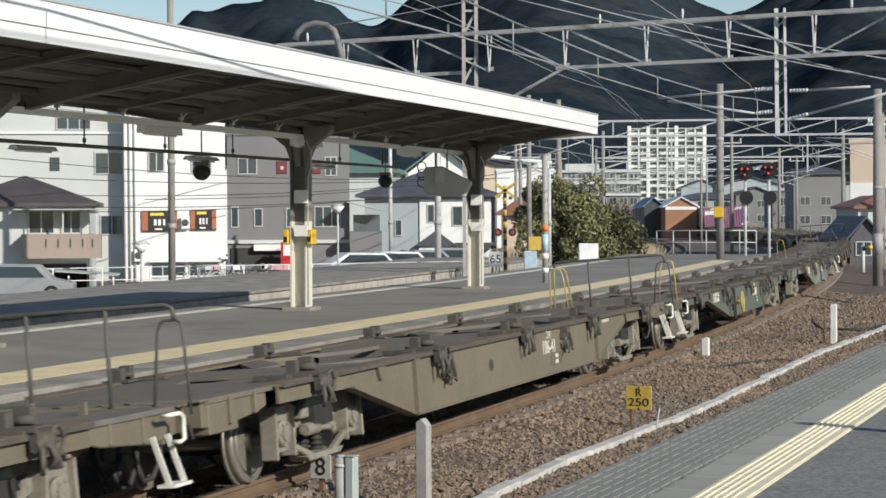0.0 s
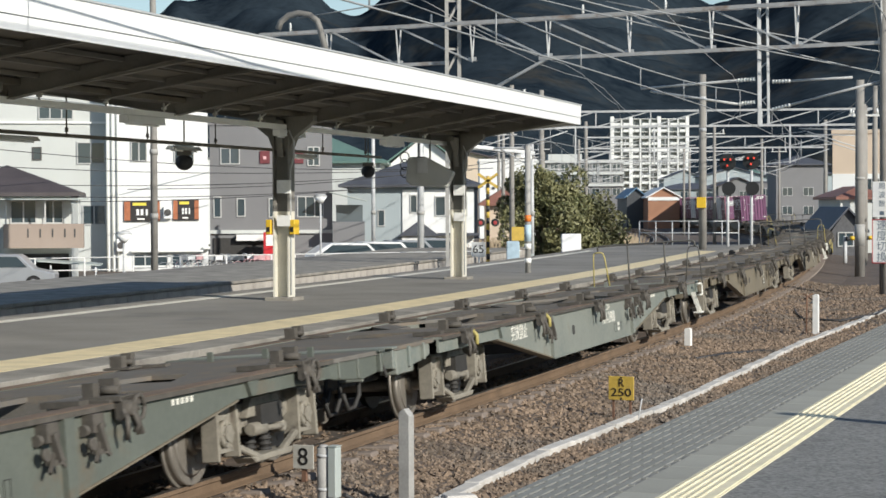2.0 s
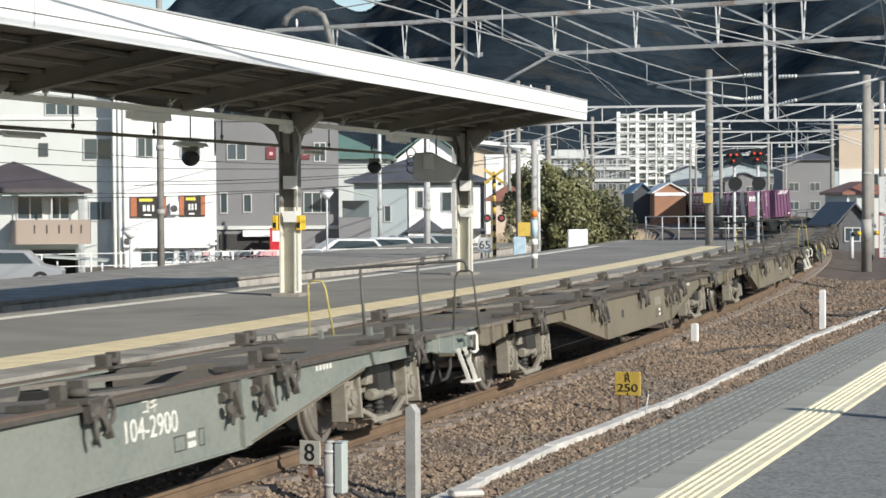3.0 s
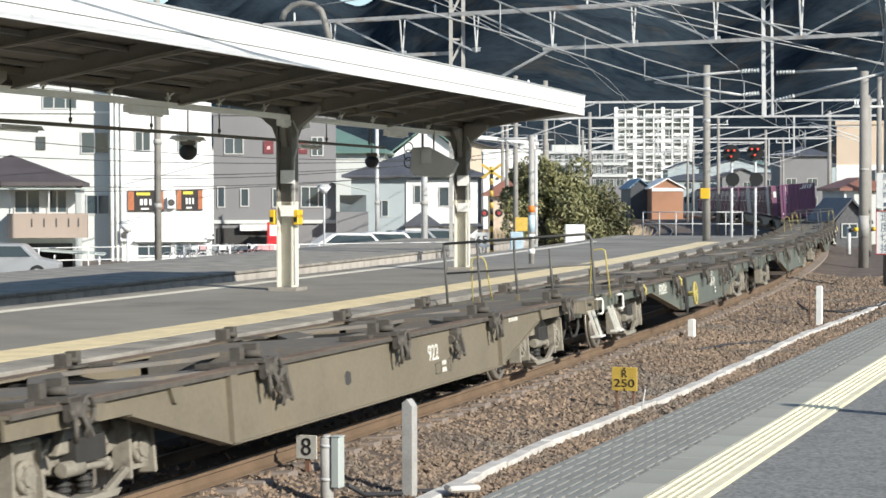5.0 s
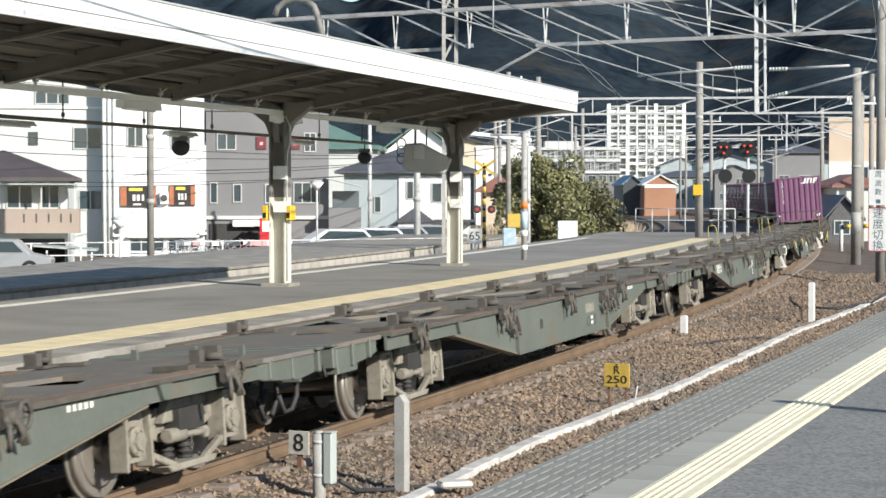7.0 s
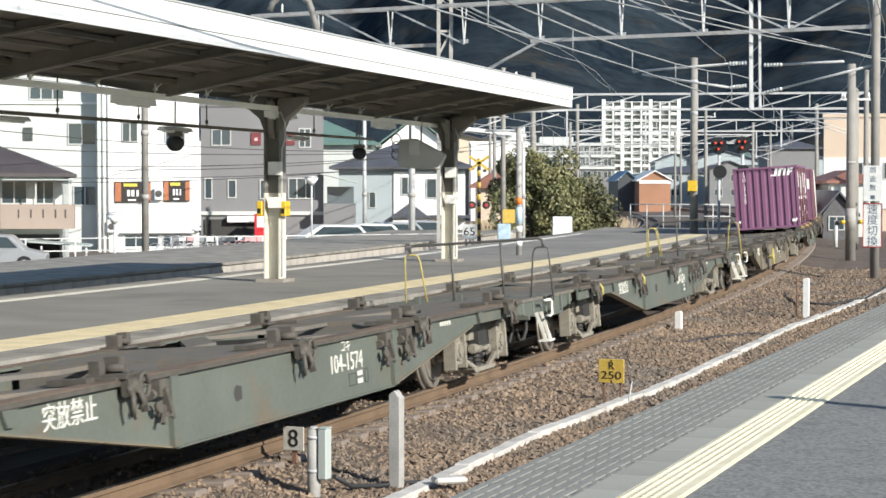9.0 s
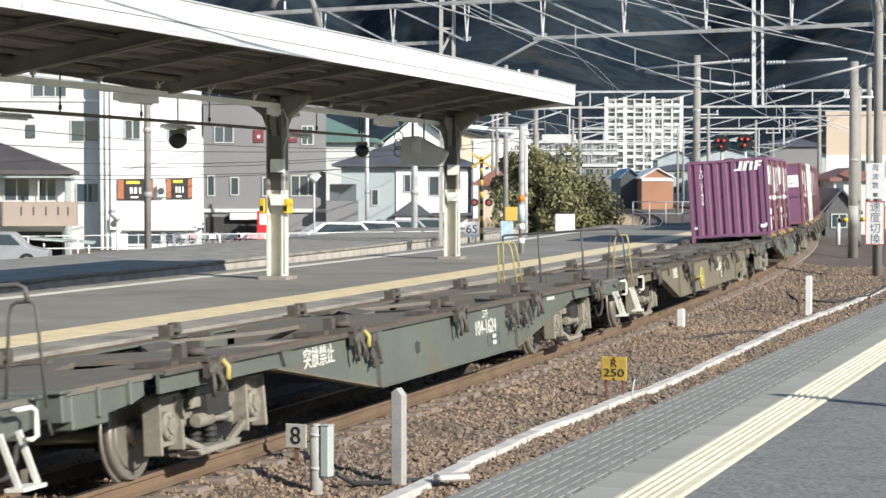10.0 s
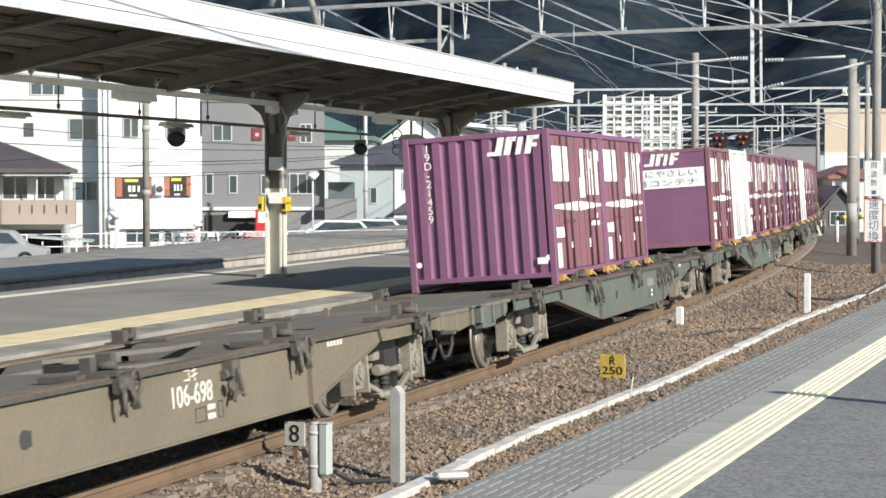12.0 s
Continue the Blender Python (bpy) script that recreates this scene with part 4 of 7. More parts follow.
def grey_building():
    b = block("grey_building", "grey rendered three-storey building with a shop recess", -13.6, -6.7, 115, 9, 7.2, M_WALL_GREY, M_WALL_GREY, turn=3.4)
    for x0, x1, z0, z1, mu in ((-13.0, -11.9, 5.0, 5.95, 1), (-8.1, -7.4, 4.9, 6.0, 1), (-13.7 + 0.3, -12.95, 2.0, 3.2, 0), (-12.1, -11.6, 2.05, 3.1, 0), (-10.3, -9.2, 2.0, 3.1, 1), (-8.7, -7.2, 2.0, 3.2, 2)):
        window(b, x0, x1, z0, z1, 115, mu)
    for x in (-10.5, -8.6):
        bm = bmesh.new()
        box(bm, x - 0.28, 114.93, 5.05, x + 0.28, 114.995, 5.75)
        part("red_panel", bm, surface("maroon_panel", (0.16, 0.035, 0.04), 0.6), b, "dark red square panel")
        bm = bmesh.new()
        box(bm, x - 0.09, 114.92, 5.28, x + 0.09, 114.929, 5.46)
        part("panel_mark", bm, M_PINK, b)
    # shade of the shop recess, painted as a dark plate before the wall
    bm = bmesh.new()
    box(bm, -13.4, 114.9, -0.6, -9.3, 114.99, 0.85)
    part("shop_recess", bm, M_OPENING_SHADE, b)
    bm = bmesh.new()
    box(bm, -12.1, 114.5, 0.7, -10.0, 114.89, 1.05)
    part("awning", bm, M_SIGN_W, b, "white shop awning")
    bm = bmesh.new()
    box(bm, -13.6, 114.85, 1.1, -6.7, 114.997, 1.3)
    part("band", bm, M_WALL_PALE, b)
    # projecting bay with balcony
    bm = bmesh.new()
    box(bm, -6.69, 113.4, 0.6, -4.9, 117, 1.75)
    part("bay_balcony", bm, M_WALL_GREY, b)
    bm = bmesh.new()
    prism(bm, [(-6.9, 3.4), (-4.8, 2.9), (-4.8, 2.96), (-6.9, 3.46)], 113.2, 117)
    part("bay_roof", bm, M_BOX_GREY, b)
    bm = bmesh.new()
    box(bm, -6.5, 114.4, 1.75, -5.0, 117, 2.7)
    part("bay_glazing", bm, M_GLASS_FAR, b)
    bm = bmesh.new()
    box(bm, -8.0, 108.0, -0.6, -3.2, 108.2, 0.45)
    part("yard_wall", bm, M_WALL_GREY, b)


def blue_house():
    b = block("blue_house", "pale blue two-storey house with a dark slate hip roof", -6.2, 1.4, 122, 9, 3.75, M_WALL_BLUE, M_ROOF_DARK, kind="hip", rise=1.75, over=0.55)
    for x0, x1, z0, z1 in ((-4.4, -3.95, 1.4, 2.4), (-2.45, -2.0, 2.2, 3.3), (-0.9, -0.3, 2.1, 3.3), (0.35, 1.0, 2.1, 3.2)):
        window(b, x0, x1, z0, z1, 122, 0)
    bm = bmesh.new()
    box(bm, -2.9, 121.9, -0.6, 1.38, 121.996, 3.6)
    part("white_front", bm, M_WALL_WHITE, b)
    for x0, x1, z0, z1 in ((-2.45, -2.0, 2.2, 3.3), (-0.95, -0.3, 2.0, 3.2), (0.35, 1.0, 2.0, 3.2)):
        window(b, x0, x1, z0, z1, 121.9, 0)
    bm = bmesh.new()
    prism(bm, [(-3.1, 0.85), (-1.9, 1.75), (-0.7, 0.85)], 119.8, 121.89)
    part("porch_roof", bm, M_ROOF_DARK, b)
    bm = bmesh.new()
    box(bm, -0.8, 120.8, 0.85, 1.7, 121.89, 1.0)
    part("lean_to_roof", bm, M_ROOF_DARK, b)
    bm = bmesh.new()
    box(bm, -2.9, 120.0, -0.6, -0.9, 121.89, 0.85)
    part("porch", bm, M_WALL_WHITE, b)
    g = block("gabled_house", "white gabled house behind its neighbours", -4.6, 0.6, 150, 9, 5.6, M_WALL_WHITE, M_ROOF_GREEN, kind="gable", rise=2.3)
    window(g, -3.1, -2.2, 4.4, 5.5, 150, 0)
    window(g, -3.1, -2.2, 2.2, 3.3, 150, 0)
    block("green_roof_house", "house with a green sheet-metal roof", -12.5, -4.9, 142, 9, 5.6, M_WALL_PALE, M_ROOF_GREEN, kind="hip", rise=2.0)
    w = block("white_office", "plain white office block with a row of small vents", 2.7, 8.0, 190, 10, 6.7, M_WALL_WHITE)
    for k in range(6):
        bm = bmesh.new()
        box(bm, 3.3 + 0.55 * k, 189.93, 4.1, 3.6 + 0.55 * k, 189.995, 4.35)
        part("vent", bm, M_FRAME_DARK, w)
    block("red_roof_house", "small house with a red roof", 2.6, 5.2, 150, 8, 2.6, M_WALL_BEIGE, M_ROOF_RED, kind="hip", rise=1.3)


def apartment_tower():
    """A far white slab block: piers, balconies, recessed glazing."""
    x0, x1, y, zt, n = 79.5, 116.4, 1000, 44.6, 14
    b = empty("apartment_tower", "tall white apartment tower with a grid of balconies", "building", "town houses")
    bm = bmesh.new()
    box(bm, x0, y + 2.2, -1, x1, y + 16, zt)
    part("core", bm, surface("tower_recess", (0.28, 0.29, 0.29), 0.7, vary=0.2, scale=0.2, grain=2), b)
    fh = zt / n
    for k in range(n + 1):
        bm = bmesh.new()
        box(bm, x0, y + 0.25, k * fh - 0.15, x1, y + 2.2, k * fh + 0.12)
        f = part("floor_slab", bm, M_WALL_WHITE, b)
        if k < n and k > 0:
            for i in range(8):
                a = x0 + (x1 - x0) * i / 8
                if (i + k) % 3 == 0:
                    continue
                bm = bmesh.new()
                box(bm, a + 0.9, y + 0.1, k * fh + 0.12, a + 4.4, y + 0.22, k * fh + 1.15)
                part("balcony_panel", bm, M_WALL_WHITE, f)
    for i in range(9):
        w = 0.85 if i in (0, 2, 5, 8) else 0.3
        a = x0 + (x1 - x0) * i / 8
        bm = bmesh.new()
        box(bm, a - w, y - 0.1, -1, a + w, y + 2.19, zt + (1.2 if w > 0.5 else 0))
        part("pier", bm, M_WALL_WHITE, b)
    for k in range(n):
        for i in range(8):
            a = x0 + (x1 - x0) * (i + 0.5) / 8
            bm = bmesh.new()
            box(bm, a - 1.5, y + 2.1, k * fh + 0.4, a + 1.5, y + 2.19, k * fh + 2.5)
            part("window", bm, M_GLASS_FAR, b)


def far_town():
    # long concrete building left of the tower
    b = empty("long_hall", "long grey concrete building with rows of windows", "building", "town houses")
    bm = bmesh.new()
    box(bm, 12.4, 330, -0.62, 28, 342, 9.6)
    part("wall", bm, M_WALL_GREY, b)
    for z in (5.6, 7.5, 9.4):
        bm = bmesh.new()
        box(bm, 12.3, 329.6, z, 28.1, 329.995, z + 0.45)
        part("floor_band", bm, M_WALL_PALE, b)
    for z in (4.1, 6.15, 8.05):
        for k in range(9):
            window(b, 12.8 + 1.68 * k, 14.1 + 1.68 * k, z, z + 1.2, 329.99, 1)
    bm = bmesh.new()
    box(bm, 16.0, 333, 9.6, 21.5, 339, 10.9)
    part("roof_house", bm, M_WALL_PALE, b)
    # orange workshop with blue roof
    b = block("orange_workshop", "orange-walled workshop with a white sheet roof", 23.3, 27.0, 240, 12, 3.5, M_WALL_ORANGE, M_WALL_WHITE, kind="gable", rise=1.2, over=0.3)
    bm = bmesh.new()
    box(bm, 23.3, 239.9, 3.1, 27.0, 239.99, 3.5)
    part("white_band", bm, M_WALL_WHITE, b)
    block("dark_workshop", "dark sheet-metal workshop with a blue roof", 21.3, 23.6, 246, 14, 3.5, surface("dark_sheet", (0.06, 0.065, 0.07), 0.6), M_ROOF_BLUE, kind="gable", rise=1.2, over=0.3)
    rng = random.Random(11)
    walls = [M_WALL_WHITE, M_WALL_PALE, M_WALL_BEIGE, M_WALL_GREY, M_WALL_BLUE]
    roofs = [M_ROOF_DARK, M_ROOF_DARK, M_ROOF_BROWN, M_ROOF_BLUE, M_ROOF_GREEN]
    for i in range(64):
        d = rng.uniform(190, 620)
        u = rng.uniform(0.03, 0.225)
        x = u * d
        # keep clear of the railway's curve
        if abs(math.hypot(x - CX, d - CY) - RC + 4) < 24:
            continue
        w = rng.uniform(6, 13)
        h = rng.choice((3.0, 5.2, 5.6, 7.8))
        b = block("town_house", "small town house in the distance behind the railway", x - w / 2, x + w / 2, d, rng.uniform(7, 11), h, rng.choice(walls), rng.choice(roofs),
                  kind=rng.choice(("hip", "gable", "hip", "flat")), rise=rng.uniform(1.2, 2.0))
        for z in (1.2, 3.7):
            if z + 1.2 < h:
                for k in range(int(w // 3)):
                    window(b, x - w / 2 + 0.8 + 2.8 * k, x - w / 2 + 2.2 + 2.8 * k, z, z + 1.15, d, 1)
    for i in range(34):
        d = rng.uniform(170, 520)
        x = rng.uniform(-0.16, 0.03) * d
        w = rng.uniform(7, 14)
        block("town_house", "town house in the distance behind the station", x - w / 2, x + w / 2, d, 9, rng.choice((4.5, 5.5, 6.5)), rng.choice(walls), rng.choice(roofs), kind=rng.choice(("hip", "gable")), rise=1.7)
    # buildings beyond the crossing
    b = block("beige_block", "beige three-storey block with white lower walls", 24.6, 36, 130, 12, 7.2, M_WALL_BEIGE, turn=-11)
    bm = bmesh.new()
    box(bm, 24.6, 129.9, 1.3, 36, 129.99, 4.6)
    part("white_storey", bm, M_WALL_WHITE, b)
    for x in (26.6, 28.4, 30.2):
        window(b, x, x + 1.0, 3.2, 4.3, 129.9, 1)
    block("red_tiled_house", "low house with a red tiled roof", 22.6, 25.2, 118, 7, 2.9, M_WALL_PALE, M_ROOF_RED, kind="hip", rise=0.8, over=0.3)
    h = block("grey_gabled_house", "grey gabled house with a small window beside the crossing", 21.0, 22.7, 112, 8, 1.2, surface("dark_boards", (0.10, 0.10, 0.105), 0.8), M_ROOF_DARK, kind="gable", rise=1.3, over=0.3)
    window(h, 21.3, 22.2, 0.3, 1.1, 112, 1)


def leafy_tree(name, label, x, y, height, spread, seed, leaves):
    rng = np.random.default_rng(seed)
    t = empty(name, label, "tree", at=pose(x, y, -0.62))
    bm = bmesh.new()
    tube(bm, (0, 0, 0), (0.05, 0, height * 0.3), 0.22, 0.16, 10)
    tips = []
    for k in range(9):
        a = k * math.tau / 9 + rng.uniform(-0.3, 0.3)
        h0 = height * rng.uniform(0.15, 0.3)
        p = Vector((math.cos(a) * spread * rng.uniform(0.35, 0.62), math.sin(a) * spread * rng.uniform(0.3, 0.5), height * rng.uniform(0.45, 0.8)))
        mid = Vector((p.x * 0.4, p.y * 0.4, (h0 + p.z) / 2 + 0.2))
        tube(bm, (0, 0, h0), mid, 0.1, 0.07, 6)
        tube(bm, mid, p, 0.07, 0.03, 6)
        tips.append(p)
    part("trunk", bm, M_BARK, t)
    # crown of leaf clumps round the limb tips
    centres = []
    for k in range(64):
        a, r = rng.uniform(0, math.tau), math.sqrt(rng.uniform(0, 1))
        zz = rng.uniform(0.12, 0.95)
        width = math.sin(math.pi * min(1, 0.22 + zz * 0.72)) ** 0.55
        centres.append((math.cos(a) * r * spread * width * 0.92, math.sin(a) * r * spread * width * 0.8, height * zz, rng.uniform(0.35, 0.75)))
    vv, ff = [], []
    for _ in range(leaves):
        cx, cy, cz, cr = centres[rng.integers(len(centres))]
        d = rng.normal(size=3)
        d /= np.linalg.norm(d)
        p = np.array((cx, cy, cz)) + d * cr * rng.uniform(0.75, 1.08)
        u = rng.normal(size=3)
        u /= np.linalg.norm(u)
        w = np.cross(u, d + rng.normal(size=3) * 0.7)
        w /= np.linalg.norm(w) + 1e-6
        sz = rng.uniform(0.06, 0.13)
        k = len(vv)
        vv.extend([(p - u * sz).tolist(), (p + w * sz * 0.55).tolist(), (p + u * sz).tolist(), (p - w * sz * 0.55).tolist()])
        ff.append((k, k + 1, k + 2, k + 3))
    me = bpy.data.meshes.new("crown")
    me.from_pydata(vv, [], ff)
    me.materials.append(M_LEAF)
    ob = new("crown", me)
    ob.parent = t
    tagged(ob, "dense dull-green leaves with browner sunlit tips", kind="stuff")


def car(x, y, turn, paint, label):
    c = empty("parked_car", label, "car", "parked cars", pose(x, y, -0.62, 0, 0, turn))
    bm = bmesh.new()
    prism(bm, [(-2.1, 0.25), (2.1, 0.25), (2.12, 0.7), (1.3, 0.88), (0.75, 1.42), (-1.2, 1.46), (-2.0, 0.95), (-2.12, 0.7)], -0.8, 0.8)
    part("body", bm, paint, c, bevel=0.06)
    for sx in (-0.805, 0.805):
        bm = bmesh.new()
        prism(bm, [(-1.7, 0.93), (1.05, 0.93), (0.66, 1.34), (-1.1, 1.37)], sx - 0.01, sx + 0.01)
        part("side_window", bm, M_GLASS, c)
    for px_ in (-1.3, 1.3):
        for py_ in (-0.78, 0.78):
            bm = bmesh.new()
            tube(bm, (px_, py_ - 0.09, 0.31), (px_, py_ + 0.09, 0.31), 0.31, n=16)
            w = part("wheel", bm, M_TYRE, c)
            bm = bmesh.new()
            tube(bm, (px_, py_ - 0.095, 0.31), (px_, py_ + 0.095, 0.31), 0.17, n=12)
            part("rim", bm, M_CAR_S, w)
    return c


def street():
    # fence along the far side of the railway
    f = empty("street_fence", "white tubular fence along the street beside the railway", "fence")
    x = -22.0
    while x < 3.0:
        y = 78 + (x + 22) * 0.55
        bm = bmesh.new()
        tube(bm, (x, y, -0.62), (x, y, 0.62), 0.035, n=6)
        part("post", bm, M_FENCE, f)
        bm = bmesh.new()
        for z in (0.1, 0.6):
            tube(bm, (x, y, z), (x + 1.8, y + 0.99, z), 0.025, n=6)
        part("rail", bm, M_FENCE, f)
        x += 1.8
    for x, y, tn, mt, lb in ((-5.0, 100, 20, M_CAR_W, "white hatchback parked by the fence"), (-3.4, 103, 16, M_CAR_W, "white van-like car parked in a row"), (-2.2, 107, 12, M_CAR_S, "silver car parked in a row"),
                             (-17.6, 79.6, 5, M_CAR_S, "silver car under a carport roof"), (-0.4, 112, 10, M_CAR_S, "silver car parked before a house")):
        car(x, y, tn, mt, lb)
    bm = bmesh.new()
    box(bm, -10.4, 112.6, -0.62, -9.4, 113.4, 1.2)
    v = thing("vending_machine", bm, M_RED, "red drinks vending machine outside a shop", "vending machine", bevel=0.03)
    bm = bmesh.new()
    box(bm, -10.25, 112.58, 0.45, -9.55, 112.597, 1.05)
    part("display", bm, M_SIGN_W, v)
    rng = random.Random(3)
    for k in range(16):
        x = -13.2 + 0.34 * k
        bm = bmesh.new()
        y = 97 + rng.uniform(-1, 1)
        z = -0.62
        for a in (-0.45, 0.45):
            ring = [(x + a + 0.3 * math.cos(t), y, z + 0.33 + 0.3 * math.sin(t)) for t in [j * math.tau / 10 for j in range(11)]]
            pipe(bm, ring, 0.018, 4)
        pipe(bm, [(x - 0.45, y, z + 0.33), (x, y, z + 0.75), (x + 0.35, y, z + 0.7), (x + 0.45, y, z + 0.33)], 0.02, 4)
        pipe(bm, [(x + 0.35, y, z + 0.7), (x + 0.3, y, z + 0.98), (x + 0.15, y, z + 1.0)], 0.015, 4)
        box(bm, x + 0.35, y - 0.16, z + 0.72, x + 0.65, y + 0.16, z + 0.95)
        thing("bicycle", bm, rng.choice((M_PINK, M_CAR_S, M_RED_TRIM, M_LAMP)), "parked bicycle with a front basket", "bicycle", "parked bicycles")
    # poles
    for x, y, z1, r, mt, nm in ((-11.1, 76, 13, 0.14, M_CONC_POLE, "utility_pole"), (-1.45, 98, 9, 0.17, M_GALV, "utility_pole"), (-4.0, 105, 8, 0.11, M_GALV, "utility_pole"), (3.4, 85, 5.2, 0.09, M_GALV, "utility_pole")):
        bm = bmesh.new()
        tube(bm, (x, y, -0.7), (x, y, z1), r, r * 0.8, 12)
        ob = thing(nm, bm, mt, "tall grey utility pole by the street", "pole", "utility poles")
        for z in (2.2, 4.6):
            bm = bmesh.new()
            tube(bm, (x, y, z), (x, y, z + 0.2), r + 0.02, n=12)
            part("band", bm, M_STEEL_POST, ob)
    for x, y, z in ((-11.6, 72, 1.5), (-5.9, 92, 2.9)):
        l = empty("street_lamp", "white street lamp with a conical glass head", "street lamp", "street lamps", pose(x, y, -0.62))
        bm = bmesh.new()
        tube(bm, (0, 0, 0), (0, 0, z + 0.5), 0.045, n=8)
        part("pole", bm, M_GALV, l)
        bm = bmesh.new()
        tube(bm, (0, 0, z + 0.5), (0, 0, z + 0.8), 0.1, 0.32, 14)
        part("globe", bm, M_LAMP, l)
        bm = bmesh.new()
        tube(bm, (0, 0, z + 0.8), (0, 0, z + 0.9), 0.33, 0.2, 14)
        part("cap", bm, M_GALV, l)
    # telephone wires across the street
    for z0, z1, x0, x1, y0, y1 in ((3.2, 3.8, -22, 1, 84, 95), (3.7, 4.3, -22, 1, 84, 95), (4.6, 4.4, -24, 2, 80, 96), (2.9, 4.0, -22, 0, 90, 110), (5.4, 4.6, -22, 0, 90, 110), (3.4, 4.9, -14, 3, 88, 100)):
        bm = bmesh.new()
        pipe(bm, [(x0 + (x1 - x0) * k / 12, y0 + (y1 - y0) * k / 12, z0 + (z1 - z0) * k / 12 - 0.4 * math.sin(math.pi * k / 12)) for k in range(13)], 0.022, 4)
        thing("telephone_cable", bm, M_CABLE, "black telephone cable strung along the street", "cable", "street cables")


def far_gantries():
    for s, za in ((118, 7.2), (165, 7.2), (215, 7.3), (268, 7.3)):
        g = empty("far_gantry", "distant galvanised lattice gantry over the tracks", "gantry", "far gantries")
        d = [-15 + 3.2 * k for k in range(7)]
        for z in (za, za + 0.9):
            bm = bmesh.new()
            bar(bm, arc(d[0], s, z), arc(d[-1], s, z), 0.12, 0.12)
            part("chord", bm, M_GALV, g)
        for a, b in zip(d, d[1:]):
            bm = bmesh.new()
            bar(bm, arc(a, s, za), arc(b, s, za + 0.9), 0.06, 0.06)
            part("diagonal", bm, M_GALV, g)
            bm = bmesh.new()
            bar(bm, arc(a, s, za), arc(a, s, za + 0.9), 0.06, 0.06)
            part("post", bm, M_GALV, g)
        for o in (d[0], d[-1]):
            bm = bmesh.new()
            tube(bm, arc(o, s, -0.6), arc(o, s, za + 2.2), 0.17, 0.14, 10)
            part("leg", bm, M_CONC_POLE, g)
        for o in (-0.6, -8.4, -13):
            bm = bmesh.new()
            bar(bm, arc(o, s, za), arc(o, s, 5.0), 0.09, 0.09)
            bar(bm, arc(o, s, 5.9), arc(o + 2.4, s, 6.1), 0.05, 0.05)
            bar(bm, arc(o, s, 5.1), arc(o + 2.2, s, 5.8), 0.05, 0.05)
            part("drop_arm", bm, M_GALV, g)
    # single bracket masts in between, by the far curve and the yard
    for o, s, h in ((3.2, 104, 7.6), (3.0, 96, 7.3), (-5.2, 140, 8), (-17, 100, 8.6), (-18.5, 128, 8.6), (-13, 92, 8.2), (-21, 150, 9), (2.8, 190, 8), (-6, 190, 8)):
        m = empty("bracket_mast", "slender grey mast with a bracket arm over the track", "mast", "bracket masts")
        bm = bmesh.new()
        tube(bm, arc(o, s, -0.6), arc(o, s, h), 0.13, 0.1, 10)
        part("pole", bm, M_CONC_POLE, m)
        sg = -1 if o > 0 else 1
        bm = bmesh.new()
        tube(bm, arc(o, s, 6.1), arc(o + sg * 3.0, s, 6.2), 0.03, n=6)
        tube(bm, arc(o, s, 5.2), arc(o + sg * 2.6, s, 6.05), 0.03, n=6)
        part("arm", bm, M_GALV, m)
        bm = bmesh.new()
        bar(bm, arc(o - 0.7, s, h - 0.5), arc(o + 0.7, s, h - 0.5), 0.06, 0.06)
        for k in (-0.6, 0, 0.6):
            tube(bm, arc(o + k, s, h - 0.45), arc(o + k, s, h - 0.2), 0.05, n=6)
        part("cross_arm", bm, M_INSUL, m)


hills()
white_building()
grey_building()
blue_house()
apartment_tower()
far_town()
leafy_tree("leafy_tree", "broad leafy evergreen tree beside the level crossing", 4.7, 100, 4.9, 3.1, 7, 22000)
leafy_tree("leafy_tree", "smaller leafy tree beside the level crossing", 7.3, 104, 3.7, 2.1, 8, 9000)
street()
far_gantries()

# ---------- the freight train ----------
M_W_GREEN = surface("wagon_grey_green", (0.115, 0.126, 0.105), 0.55, vary=0.22, scale=0.8, grain=20, bump=0.03, stain=(0.14, 0.105, 0.07), stain_scale=1.1, stain_at=0.57)
M_W_BROWN = surface("wagon_dusty_brown", (0.165, 0.14, 0.098), 0.7, vary=0.24, scale=0.8, grain=20, bump=0.03, stain=(0.15, 0.12, 0.08), stain_scale=0.8, stain_at=0.58)
M_W_TEAL = surface("wagon_faded_teal", (0.15, 0.19, 0.175), 0.55, second=(0.205, 0.215, 0.185), amount=0.5, vary=0.2, scale=0.8, grain=20, bump=0.03, stain=(0.17, 0.14, 0.10), stain_scale=0.8, stain_at=0.62)
M_FLANGE = surface("rusted_flange", (0.17, 0.115, 0.075), 0.8, vary=0.35, scale=1.2, grain=25, bump=0.1, stain=(0.09, 0.075, 0.06), stain_scale=0.9, stain_at=0.5)
M_DECK = surface("wagon_deck_rust", (0.275, 0.22, 0.16), 0.95, spec=0.15, vary=0.3, scale=2, grain=30, bump=0.1, second=(0.14, 0.13, 0.115), amount=0.5)
M_BOGIE = surface("bogie_dust", (0.24, 0.218, 0.175), 0.85, vary=0.3, scale=3, grain=30, bump=0.15, stain=(0.12, 0.10, 0.08), stain_scale=4, stain_at=0.55)
M_BLACK = surface("greasy_black_iron", (0.035, 0.033, 0.03), 0.7, vary=0.3, scale=5, grain=40, bump=0.1)
M_WHEEL = surface("wheel_steel", (0.27, 0.245, 0.21), 0.5, metal=0.5, vary=0.2, scale=4, grain=40)
M_HANDRAIL = surface("dark_handrail", (0.10, 0.095, 0.085), 0.6, vary=0.2, scale=4, grain=40)
